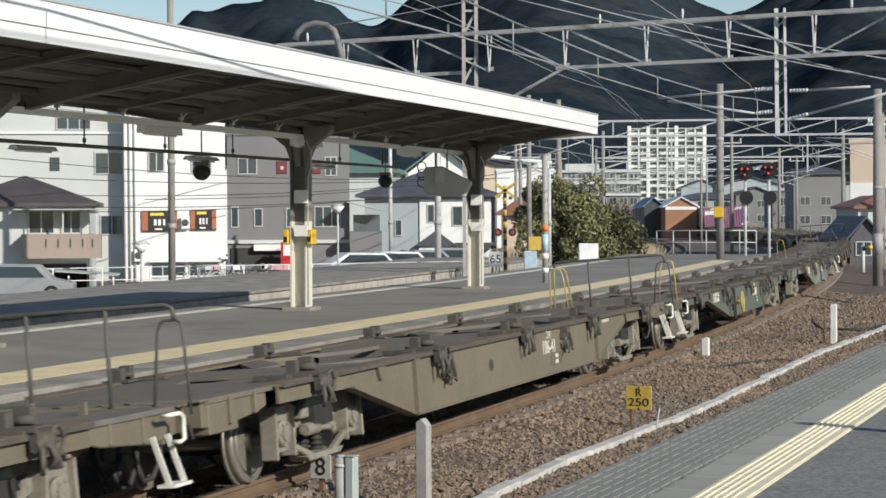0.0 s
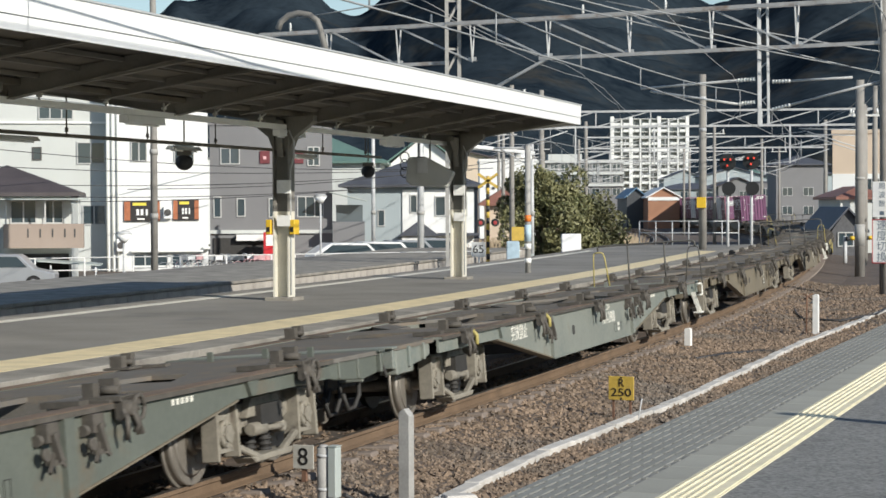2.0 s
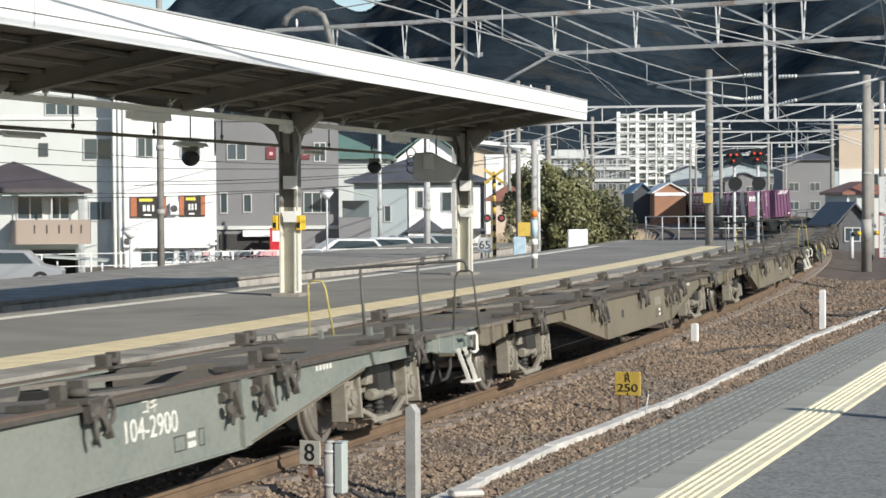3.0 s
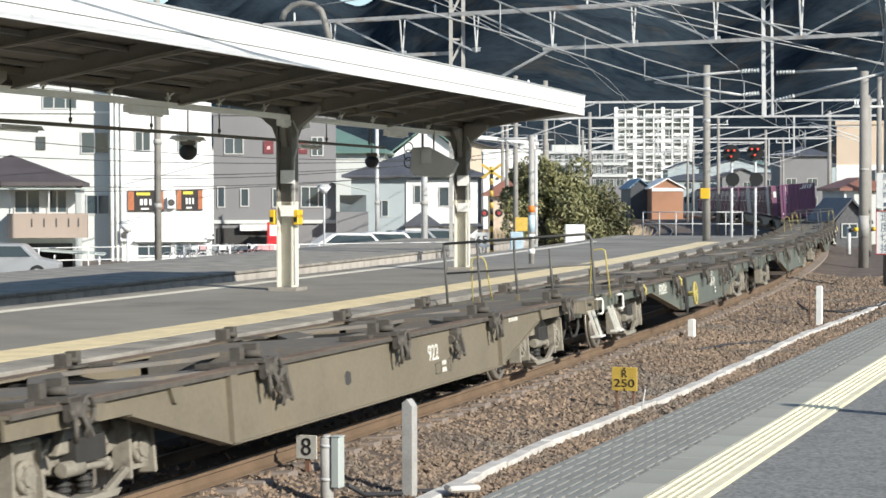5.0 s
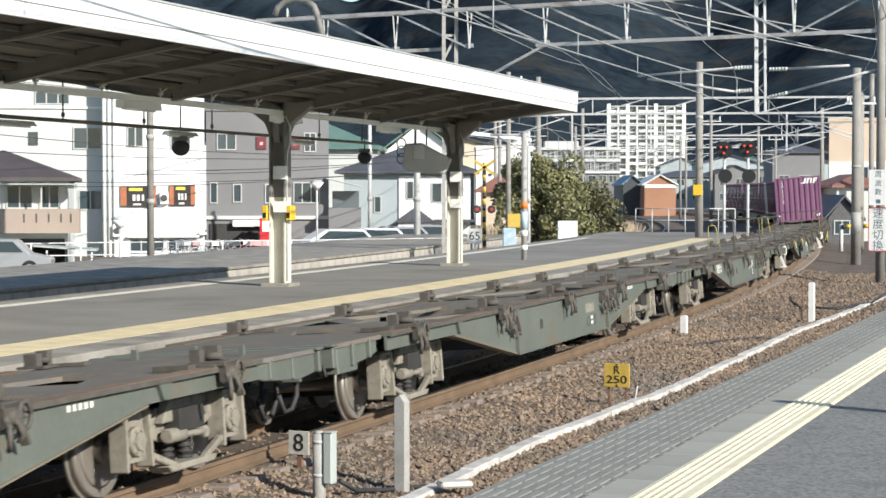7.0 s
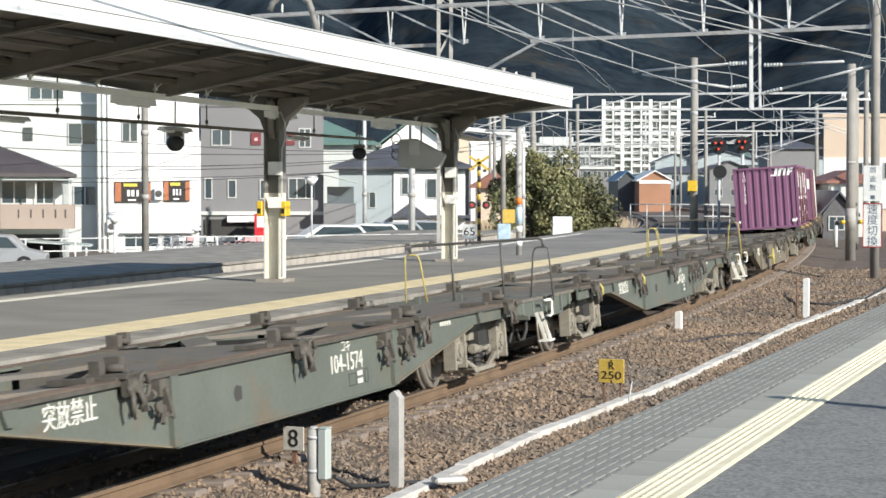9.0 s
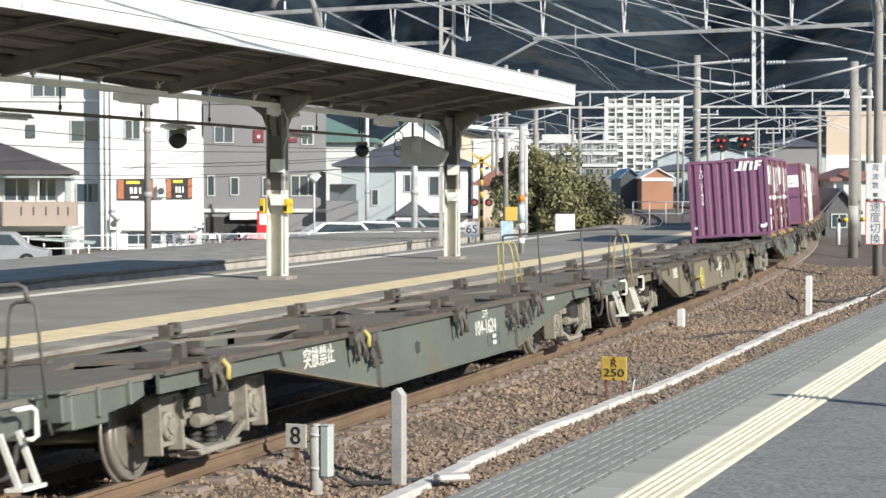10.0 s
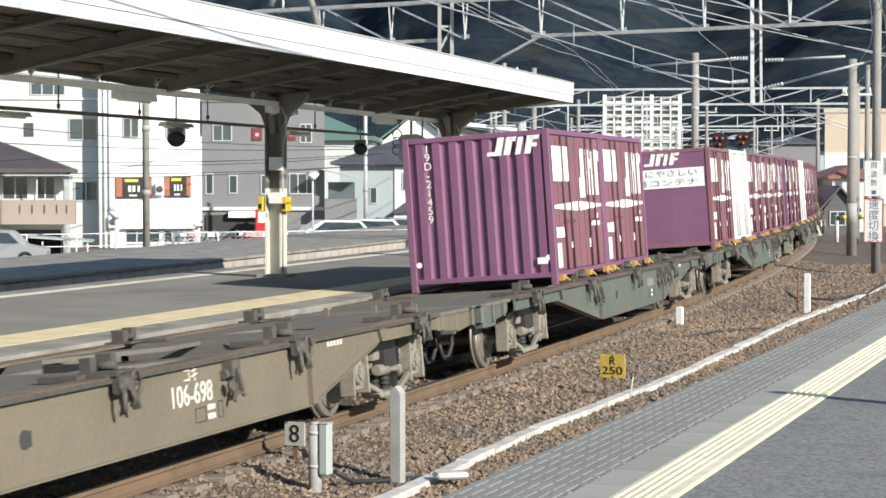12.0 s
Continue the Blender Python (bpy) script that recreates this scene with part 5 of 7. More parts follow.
M_YELLOW = surface("handle_yellow", (0.46, 0.38, 0.12), 0.6, vary=0.2, scale=5, grain=40)
M_WHITE = surface("lettering_white", (0.72, 0.70, 0.62), 0.7, vary=0.15, scale=6, grain=40)
M_PURPLE = surface("container_purple", (0.20, 0.088, 0.158), 0.5, vary=0.12, scale=0.8, grain=12, bump=0.03, each=0.1, stain=(0.16, 0.07, 0.13), stain_scale=0.9, stain_at=0.55)
M_MAROON = surface("container_maroon", (0.225, 0.10, 0.118), 0.5, vary=0.14, scale=0.8, grain=12, bump=0.03, each=0.1, stain=(0.20, 0.09, 0.10), stain_scale=1.2, stain_at=0.55)
M_CWHITE = surface("container_white", (0.75, 0.74, 0.70), 0.5, vary=0.08, scale=0.8, grain=12, bump=0.02)

PITCH = 20.05
M_FADED = surface("faded_lettering_paint", (0.30, 0.275, 0.22), 0.75, vary=0.25, scale=6, grain=40)
M_LOCK = surface("lock_iron", (0.085, 0.075, 0.062), 0.75, vary=0.35, scale=6, grain=40, bump=0.15, each=0.2)


def travelled(t):
    return 17.684 * t - 0.1446 * t * t


MESHES = {}


def kept(name, make, material, bevel=0.0, key=None):
    """A mesh built once and shared by alike parts."""
    key = key or name + material.name
    if key not in MESHES:
        bm = bmesh.new()
        make(bm)
        MESHES[key] = mesh_of(bm, name, material, bevel)
    return MESHES[key]


FLAT = Matrix(((1, 0, 0, 0), (0, 0, 1, 0), (0, 1, 0, 0), (0, 0, 0, 1)))
SWAP = Matrix(((0, 1, 0, 0), (1, 0, 0, 0), (0, 0, 1, 0), (0, 0, 0, 1)))


def side_sill(bm, long=False):
    a, b, c, d = (-4.4, 4.2, -6.2, 6.05) if long else (-2.77, 2.9, -5.6, 5.9)
    e = 8.25
    out = [(-e, 0.955), (e, 0.955), (e, 0.80), (d + 0.1, 0.795), (b, 0.345), (a, 0.345), (c - 0.1, 0.795), (-e, 0.80)]
    prism(bm, out, 1.25, 1.28, SWAP)
    prism(bm, [(-e, 0.985), (e, 0.985), (e, 0.955), (-e, 0.955)], 1.10, 1.325, SWAP)
    prism(bm, [(b, 0.345), (a, 0.345), (a, 0.325), (b, 0.325)], 1.15, 1.305, SWAP)


def slope_flange(bm, y0, y1):
    """The lower flange that climbs from the belly towards a bogie."""
    prism(bm, [(y0, 0.33), (y1, 0.778), (y1, 0.796), (y0, 0.348)], 1.17, 1.30, SWAP)


def sill_flange(bm):
    prism(bm, [(-8.25, 0.992), (8.25, 0.992), (8.25, 0.987), (-8.25, 0.987)], 1.09, 1.33, SWAP)


def flange_edge(bm):
    # thin dark strip that paints the shade line below the top flange
    prism(bm, [(-8.25, 0.986), (8.25, 0.986), (8.25, 0.945), (-8.25, 0.945)], 1.327, 1.333, SWAP)


def rib(bm):
    box(bm, 1.281, -0.075, 0.345, 1.33, 0.075, 0.95)


def small_rib(bm):
    prism(bm, [(-0.13, 0.95), (0.13, 0.95), (0.05, 0.81), (-0.05, 0.81)], 1.281, 1.32, SWAP)


def deck_plate(bm):
    # closed plates over the bogies, a cross plate amidships, slanting arms between, open bays left dark
    for e in (-1, 1):
        for y0, y1, h in ((5.1, 6.2, 1.1), (7.3, 8.25, 1.1), (8.25, 9.82, 1.22)):
            box(bm, -h, min(e * y0, e * y1), 0.93, h, max(e * y0, e * y1), 0.975)
        for sx in (-1, 1):
            prism(bm, [(sx * 0.55, e * 6.2), (sx * 1.1, e * 6.2), (sx * 1.1, e * 7.3), (sx * 0.2, e * 7.3)], 0.93, 0.975, FLAT)
        box(bm, -1.13, e * 5.1 - 0.03, 0.7, 1.13, e * 5.1 + 0.03, 0.93)
        for sx in (-1, 1):
            for a, b in ((5.1, 3.1), (1.0, 3.1)):
                d = 0.75 if a > b else -0.75
                prism(bm, [(sx * 0.3, e * a), (sx * 0.3, e * (a - d)), (sx * 1.1, e * (b - d * 0.1)), (sx * 1.1, e * (b + d * 0.75))], 0.925, 0.97, FLAT)
    box(bm, -1.13, -1.0, 0.93, 1.13, 1.0, 0.975)
    for y in (-1.0, 1.0):
        box(bm, -1.13, y - 0.03, 0.7, 1.13, y + 0.03, 0.93)


def centre_sill(bm):
    box(bm, -0.32, -9.9, 0.5, 0.32, 9.9, 0.72)
    for y in (-3.8, -0.3, 3.0):
        box(bm, -1.2, y - 0.06, 0.5, 1.2, y + 0.06, 0.92)


def reservoirs(bm):
    tube(bm, (-0.75, -1.6, 0.6), (-0.75, 0.2, 0.6), 0.2, n=14)
    tube(bm, (0.72, 0.6, 0.6), (0.72, 1.7, 0.6), 0.17, n=14)
    box(bm, 0.45, -1.4, 0.42, 0.85, -0.8, 0.8)
    tube(bm, (0.5, -6, 0.5), (0.5, 6, 0.5), 0.03, n=6)


def end_beam(bm):
    # a buffer beam with the headstock brackets, seen at the wagon's end
    box(bm, -1.25, -0.06, 0.74, 1.25, 0.0, 0.955)
    box(bm, -1.27, -0.10, 0.955, 1.27, 0.06, 0.985)
    for sx in (-1, 1):
        prism(bm, [(0.001, 0.955), (1.45, 0.955), (1.45, 0.80), (1.25, 0.76), (0.42, 0.70), (0.001, 0.74)], sx * 1.17, sx * 1.20, SWAP)
        box(bm, sx * 1.2 - 0.02, 0.55, 0.72, sx * 1.2 + 0.05, 0.6, 0.955)
        box(bm, sx * 1.2 - 0.02, 1.1, 0.76, sx * 1.2 + 0.05, 1.14, 0.955)
    prism(bm, [(-0.42, 0.74), (0.42, 0.74), (0.30, 0.56), (-0.30, 0.56)], -0.05, 0.25)
    box(bm, 0.62, -0.10, 0.62, 0.9, -0.062, 0.74)


def coupler(bm):
    tube(bm, (0, 0.3, 0.76), (0, -0.3, 0.76), 0.09, n=10)
    box(bm, -0.16, -0.42, 0.62, 0.14, -0.2, 0.9)
    for x, drop in ((0.42, 0.34), (0.58, 0.42), (0.8, 0.36), (-0.45, 0.3)):
        pts = [(x, 0.05, 0.74), (x + 0.03, -0.07, 0.70 - drop * 0.6), (x, -0.16, 0.72 - drop), (x - 0.04, -0.26, 0.70 - drop), (x - 0.05, -0.36, 0.74 - drop * 0.6)]
        pipe(bm, pts, 0.027, 7)
    box(bm, -0.34, -0.08, 0.60, 0.34, 0.06, 0.72)
    pipe(bm, [(0.2, -0.1, 0.86), (0.75, -0.12, 0.80), (1.15, -0.1, 0.78), (1.18, -0.12, 0.66)], 0.018, 6)


def twistlock(bm):
    # two lugs on a low shoe, a pivot ring outside and levers hanging over the sill
    box(bm, 0.98, -0.20, 0.985, 1.32, 0.20, 1.015)
    box(bm, 1.06, -0.15, 1.01, 1.16, -0.05, 1.15)
    box(bm, 1.10, 0.05, 1.01, 1.24, 0.14, 1.17)
    tube(bm, (1.05, 0.02, 1.08), (1.30, 0.02, 1.08), 0.035, n=8)
    box(bm, 0.8, -0.36, 0.98, 1.15, -0.22, 1.03)
    bar(bm, (1.32, -0.10, 1.02), (1.40, -0.12, 0.86), 0.05, 0.07)
    bar(bm, (1.32, 0.07, 1.04), (1.41, 0.09, 0.9), 0.05, 0.06)
    ring = [(1.41, 0.12 + 0.085 * math.cos(a), 0.93 + 0.1 * math.sin(a)) for a in [j * math.tau / 12 for j in range(13)]]
    pipe(bm, ring, 0.02, 6)
    tube(bm, (1.33, -0.02, 0.93), (1.44, -0.02, 0.93), 0.055, n=10)
    pipe(bm, [(1.42, -0.12, 0.9), (1.44, -0.15, 0.8), (1.41, -0.11, 0.7)], 0.022, 5)
    pipe(bm, [(1.42, -0.02, 0.92), (1.45, 0.02, 0.8), (1.42, 0.0, 0.74)], 0.025, 5)
    bar(bm, (1.40, 0.06, 0.86), (1.42, 0.1, 0.72), 0.07, 0.03)
    box(bm, 1.334, -0.14, 0.86, 1.40, 0.12, 1.03)
    box(bm, 1.04, -0.16, 1.0, 1.40, 0.15, 1.04)


def hanger_gear(bm):
    box(bm, 1.282, -0.09, 0.80, 1.38, 0.09, 0.94)
    tube(bm, (1.31, -0.14, 0.82), (1.31, 0.16, 0.84), 0.045, n=8)
    bar(bm, (1.38, -0.02, 0.86), (1.40, 0.04, 0.66), 0.06, 0.05)
    bar(bm, (1.37, 0.02, 0.74), (1.39, -0.10, 0.58), 0.025, 0.03)
    bar(bm, (1.37, 0.04, 0.70), (1.40, 0.11, 0.61), 0.03, 0.03)
    box(bm, 1.33, -0.05, 0.63, 1.40, 0.12, 0.67)
    tube(bm, (1.36, -0.13, 0.72), (1.40, -0.13, 0.72), 0.05, n=8)


def far_lock(bm):
    box(bm, -1.32, -0.18, 0.985, -1.02, 0.18, 1.01)
    box(bm, -1.26, -0.14, 1.01, -1.12, -0.03, 1.13)
    box(bm, -1.22, 0.03, 1.01, -1.1, 0.13, 1.15)
    tube(bm, (-1.25, 0.0, 1.06), (-1.05, 0.0, 1.06), 0.03, n=7)
    box(bm, -1.05, 0.12, 0.98, -0.75, 0.24, 1.01)


def lock_lever(bm):
    pipe(bm, [(1.41, 0.1, 1.0), (1.45, 0.14, 0.93), (1.45, 0.12, 0.82)], 0.028, 6)


def guide(bm):
    box(bm, -0.03, -0.02, 0.97, 0.03, 0.02, 1.08)


def side_frame(bm):
    # goosenecked beam between flanged axle-box plates, with the damper and lower spring plank
    out = [(-0.8, 0.66), (-0.5, 0.60), (-0.36, 0.68), (0.36, 0.68), (0.5, 0.60), (0.8, 0.66), (0.8, 0.52), (0.5, 0.42), (0.3, 0.38), (-0.3, 0.38), (-0.5, 0.42), (-0.8, 0.52)]
    prism(bm, out, 0.80, 0.87, SWAP)
    for y in (-0.95, 0.95):
        prism(bm, [(y - 0.20, 0.70), (y + 0.20, 0.70), (y + 0.22, 0.30), (y - 0.22, 0.30)], 0.86, 0.93, SWAP)
        for e in (-1, 1):
            prism(bm, [(y + e * 0.19, 0.72), (y + e * 0.225, 0.72), (y + e * 0.245, 0.22), (y + e * 0.21, 0.22)], 0.82, 1.0, SWAP)
        prism(bm, [(y - 0.22, 0.735), (y + 0.22, 0.735), (y + 0.22, 0.70), (y - 0.22, 0.70)], 0.80, 0.99, SWAP)
    prism(bm, [(-0.30, 0.74), (0.30, 0.74), (0.44, 0.55), (-0.44, 0.55)], 0.87, 0.96, SWAP)
    bar(bm, (0.95, -0.70, 0.31), (0.97, -0.28, 0.17), 0.07, 0.06)
    bar(bm, (0.95, 0.70, 0.31), (0.97, 0.28, 0.17), 0.07, 0.06)
    prism(bm, [(-0.5, 0.19), (0.5, 0.19), (0.42, 0.13), (-0.42, 0.13)], 0.80, 1.02, SWAP)
    tube(bm, (0.97, -0.42, 0.44), (0.97, -0.1, 0.43), 0.065, n=12)
    tube(bm, (0.97, -0.1, 0.43), (0.96, 0.36, 0.40), 0.035, n=8)
    tube(bm, (0.99, 0.36, 0.40), (0.88, 0.36, 0.40), 0.06, n=10)


def axle_box(bm):
    tube(bm, (0.93, 0, 0.46), (0.985, 0, 0.46), 0.125, n=18)
    tube(bm, (0.985, 0, 0.46), (1.005, 0, 0.46), 0.075, n=14)
    for k in range(6):
        a = k * math.tau / 6
        tube(bm, (0.98, 0.1 * math.cos(a), 0.46 + 0.1 * math.sin(a)), (1.0, 0.1 * math.cos(a), 0.46 + 0.1 * math.sin(a)), 0.014, n=6)
    box(bm, 0.93, -0.15, 0.29, 0.96, 0.15, 0.33)


def springs(bm):
    for y in (-0.18, 0.18):
        tube(bm, (0.84, y, 0.16), (0.84, y, 0.40), 0.055, n=10)
        for k in range(4):
            tube(bm, (0.84, y, 0.19 + 0.05 * k), (0.84, y, 0.215 + 0.05 * k), 0.07, n=12)


def brake_gear(bm):
    for y in (-0.46, 0.46):
        box(bm, -0.75, y - 0.05, 0.24, 0.75, y + 0.05, 0.34)
        for x in (-0.56, 0.56):
            prism(bm, [(y - 0.06, 0.5), (y + 0.06, 0.5), (y + 0.05, 0.25), (y - 0.05, 0.25)], x - 0.05, x + 0.05, SWAP)


def bolster(bm):
    box(bm, -1.02, -0.25, 0.46, 1.02, 0.25, 0.66)
    tube(bm, (0, 0, 0.66), (0, 0, 0.76), 0.3, n=16)


def wheelset(bm):
    tube(bm, (-0.98, 0, 0), (0.98, 0, 0), 0.075, n=12)
    for sx in (-1, 1):
        x = sx * 0.53
        tube(bm, (x - sx * 0.0, 0, 0), (x + sx * 0.075, 0, 0), 0.405, 0.400, 32)
        tube(bm, (x - sx * 0.035, 0, 0), (x, 0, 0), 0.432, 0.432, 32)
        tube(bm, (x + sx * 0.075, 0, 0), (x + sx * 0.082, 0, 0), 0.33, 0.30, 24)
        tube(bm, (x + sx * 0.08, 0, 0), (x + sx * 0.15, 0, 0), 0.13, 0.11, 16)
        for k in range(2):
            a = k * math.pi
            tube(bm, (x + sx * 0.078, 0.2 * math.cos(a), 0.2 * math.sin(a)), (x + sx * 0.088, 0.2 * math.cos(a), 0.2 * math.sin(a)), 0.035, n=8)


def hand_wheel(bm):
    r = 0.21
    pts = [(1.47, r * math.cos(a), 0.62 + r * math.sin(a)) for a in [k * math.tau / 28 for k in range(29)]]
    pipe(bm, pts, 0.02, 7)
    for k in range(5):
        a = k * math.tau / 5 + 0.3
        bar(bm, (1.47, 0, 0.62), (1.47, r * math.cos(a), 0.62 + r * math.sin(a)), 0.035, 0.02)
    tube(bm, (1.30, 0, 0.62), (1.49, 0, 0.62), 0.05, n=10)


def brake_chain(bm):
    for k in range(5):
        a = 0.10 + 0.02 * k
        pts = [(1.36, -0.55 + 0.13 * math.cos(t), 0.55 + 0.28 * math.sin(t)) for t in [j * math.tau / 14 for j in range(15)]]
    pipe(bm, pts, 0.018, 5)
    box(bm, 1.282, -0.52, 0.45, 1.37, -0.42, 0.9)
    box(bm, 1.282, -0.75, 0.68, 1.40, -0.62, 0.93)


def step(bm):
    for y in (-0.13, 0.13):
        bar(bm, (1.22, y, 0.76), (1.32, y + 0.05, 0.37), 0.045, 0.02)
    box(bm, 1.22, -0.105, 0.345, 1.38, 0.205, 0.372)


def grab(bm):
    pipe(bm, [(1.31, -0.12, 0.92), (1.38, -0.12, 0.93), (1.38, 0.06, 0.93), (1.39, 0.1, 0.9), (1.39, 0.1, 0.72), (1.38, 0.05, 0.70), (1.31, 0.05, 0.70)], 0.02, 6)


def low_rail(bm):
    # a long bar bent down at both ends, on two posts
    pipe(bm, [(-0.57, 0, 1.70), (-0.57, 0, 1.775), (-0.54, 0, 1.80), (1.36, 0, 1.80), (1.42, 0, 1.77), (1.43, 0, 1.68)], 0.02, 7)
    for x in (0.05, 0.80):
        tube(bm, (x, 0, 0.975), (x, 0, 1.80), 0.019, n=7)


def tall_rail(bm):
    # two bars high, its outer post bent round at the top
    pipe(bm, [(-1.1, 0, 1.93), (1.18, 0, 1.93), (1.26, 0, 1.91), (1.29, 0, 1.85), (1.29, 0, 0.98), (1.20, 0.02, 0.93)], 0.022, 7)
    pipe(bm, [(-1.1, 0, 1.46), (1.28, 0, 1.46)], 0.016, 6)
    for x in (-1.1, -0.55, 0.05, 0.62):
        tube(bm, (x, 0, 0.975), (x, 0, 1.93 if x != 0.62 else 1.75), 0.021, n=7)


def hoop(bm):
    # narrow at the head, one leg upright and one splayed
    pipe(bm, [(-0.17, 0, 0.975), (-0.10, 0, 1.58), (-0.07, 0, 1.655), (-0.03, 0, 1.675), (0.08, 0, 1.675), (0.12, 0, 1.65), (0.13, 0, 1.58), (0.16, 0, 0.90)], 0.013, 7)


NUMBERS = {0: "106-41", 1: "104-869", 2: "104-2900", 4: "922", 5: "104-19", 7: "104-1574", 8: "104-1624", 9: "106-698"}
LOOKS = {-1: "brown", 0: "brown", 1: "green", 2: "teal", 3: "brown", 4: "brown", 5: "green", 6: "green", 7: "green", 8: "green", 9: "brown"}
PAINT = {"brown": (M_W_BROWN, "dusty brown"), "green": (M_W_GREEN, "grey-green"), "teal": (M_W_TEAL, "faded teal")}
AXLES = []


def wagon(k):
    paint, word = PAINT[LOOKS.get(k, "green")]
    wheel_type = k in (1, 5, 9, 13)
    railed = k in (-1, 0, 2, 4, 7, 8, 12)
    label = "%s container wagon with fish-belly sills%s" % (word, " and a yellow brake wheel" if wheel_type else (" and end handrails" if railed else ", worn deck"))
    w = empty("container_wagon", label, "railway wagon", "freight train wagons")

    def put(name, make, mat_, m=None, label="", parent=None, key=None, bevel=0.0):
        ob = shared(name, kept(name, make, mat_, bevel, key), parent or w, m)
        return tagged(ob, label) if label else ob
    long = k in (-1, 0, 4, 9, 13)
    make = (lambda bm: side_sill(bm, True)) if long else side_sill
    for m in (None, Matrix.Diagonal((-1, 1, 1, 1))):
        put("side_sill", make, paint, m, key="side_sill%s%s" % (long, word))
    for y0, y1 in ((4.2, 6.15), (-4.4, -6.3)) if long else ((2.9, 6.0), (-2.77, -5.7)):
        put("slope_flange", lambda bm: slope_flange(bm, y0, y1), M_W_BROWN, key="slope%s%s" % (y0, y1))
    for m in (None, Matrix.Diagonal((-1, 1, 1, 1))):
        put("sill_flange", sill_flange, M_FLANGE, m, "rust-brown top flange")
        put("flange_edge", flange_edge, M_LOCK, m, "dark grimy flange edge")
    put("deck_frame", deck_plate, M_DECK, None, "rusty open deck frame")
    put("centre_sill", centre_sill, M_BLACK)
    put("reservoir", reservoirs, M_BLACK)
    for y in ((-4.35, 4.19) if long else (-2.79, 2.89)):
        put("rib", rib, paint, pose(0, y, 0))
    for y in (-6.9, -5.5, 6.3):
        put("small_rib", small_rib, paint, pose(0, y, 0))
    for e, m in ((-1, pose(0, -9.82, 0)), (1, pose(0, 9.82, 0, 0, 0, 180))):
        put("end_beam", end_beam, paint, m, bevel=0.01)
        put("coupler", coupler, M_BLACK, m, "black coupler with air hoses")
    for y in (-7.35, -3.65, 0.05, 3.75, 7.45):
        lk = put("twistlock", twistlock, M_LOCK, pose(0, y, 0), "dark container lock with hanging levers")
        if k in (2, 5, 8) and y < 0:
            put("lever", lock_lever, M_YELLOW, None, "yellow lock lever", lk)
    for y in (-6.5, -2.7, 1.2, 5.1, 8.6):
        put("far_lock", far_lock, M_LOCK, pose(0, y, 0))
    for y in ((-3.3, 2.2) if long else (-3.1, 2.55, 3.25)):
        put("lever_hanger", hanger_gear, M_LOCK, pose(0, y, 0), "dark bracket with dangling lock levers")
    for x, y in ((-0.5, 9.3), (0.1, 9.4), (0.7, 9.2)):
        put("guide", guide, paint, pose(x, y, 0))
    for y in (-6.5, 7.35):
        b = put("bogie", bolster, M_BLACK, pose(0, y, 0), "two-axle bogie caked in pale dust")
        for m in (None, Matrix.Diagonal((-1, 1, 1, 1))):
            put("side_frame", side_frame, M_BOGIE, m, "", b, bevel=0.012)
            for d in (-0.95, 0.95):
                put("axle_box", axle_box, M_BOGIE, (m or Matrix()) @ pose(0, d, 0), "", b)
            put("springs", springs, M_BLACK, m, "", b)
        put("brake_gear", brake_gear, M_BLACK, None, "", b)
        for i, d in enumerate((-0.95, 0.95)):
            ob = put("wheelset", wheelset, M_WHEEL, pose(0, d, 0.405), "", b)
            AXLES.append((i, ob))
    # painted marks on the side
    if k in NUMBERS:
        lettering(NUMBERS[k], 0.26, M_WHITE, "running_number", w, pose(1.283, 1.1 if k == 2 else 1.45, 0.70, 0, 0, 90), "white painted running number")
        if k != 4:
            lettering("\u30b3\u30ad", 0.15, M_WHITE, "class_mark", w, pose(1.283, 1.1 if k == 2 else 1.45, 0.87, 0, 0, 90), "white class mark")
    else:
        put("faded_marks", lambda bm: [box(bm, 1.281, -0.3 + 0.12 * j, -0.07, 1.285, -0.22 + 0.12 * j, 0.07) for j in range(5)], M_FADED, pose(0, 1.75, 0.72), "illegible faded white marks", key="faded_marks")
    if wheel_type or k in (7, 8, 2):
        lettering("\u7a81\u653e\u7981\u6b62", 0.22, M_WHITE, "warning_mark", w, pose(1.283, -4.55, 0.80, 0, 0, 90), "white painted warning")

    def frame_marks(bm):
        for y0, y1, z0, z1 in ((1.5, 1.72, 0.45, 0.58), (1.98, 2.08, 0.45, 0.6)):
            for a, b, c, d in ((y0, y1, z0, z0 + 0.008), (y0, y1, z1 - 0.008, z1), (y0, y0 + 0.008, z0, z1), (y1 - 0.008, y1, z0, z1)):
                box(bm, 1.281, a, c, 1.284, b, d)
    put("card_frame", frame_marks, M_BLACK)
    put("load_mark", lambda bm: [box(bm, 1.281, 1.76 + 0.055 * j, z, 1.284, 1.80 + 0.055 * j, z + 0.05) for j in range(3) for z in (0.46, 0.54)], M_WHITE, key="load_mark")
    # dark oval laid on the uncut sill, painting a hole's inner shade
    put("side_hole", lambda bm: tube(bm, (1.276, 0, 0), (1.284, 0, 0), 0.075, n=14) or box(bm, 1.2805, -0.02, -0.06, 1.2835, 0.1, 0.06), M_OPENING_SHADE, pose(0, -1.4, 0.66), "dark oval hole in the side sill", key="side_hole")
    put("data_plate", lambda bm: box(bm, 1.281, -0.25, -0.075, 1.286, 0.25, 0.075), paint, pose(-0.03, -7.75, 0.875), key="data_plate" + word)
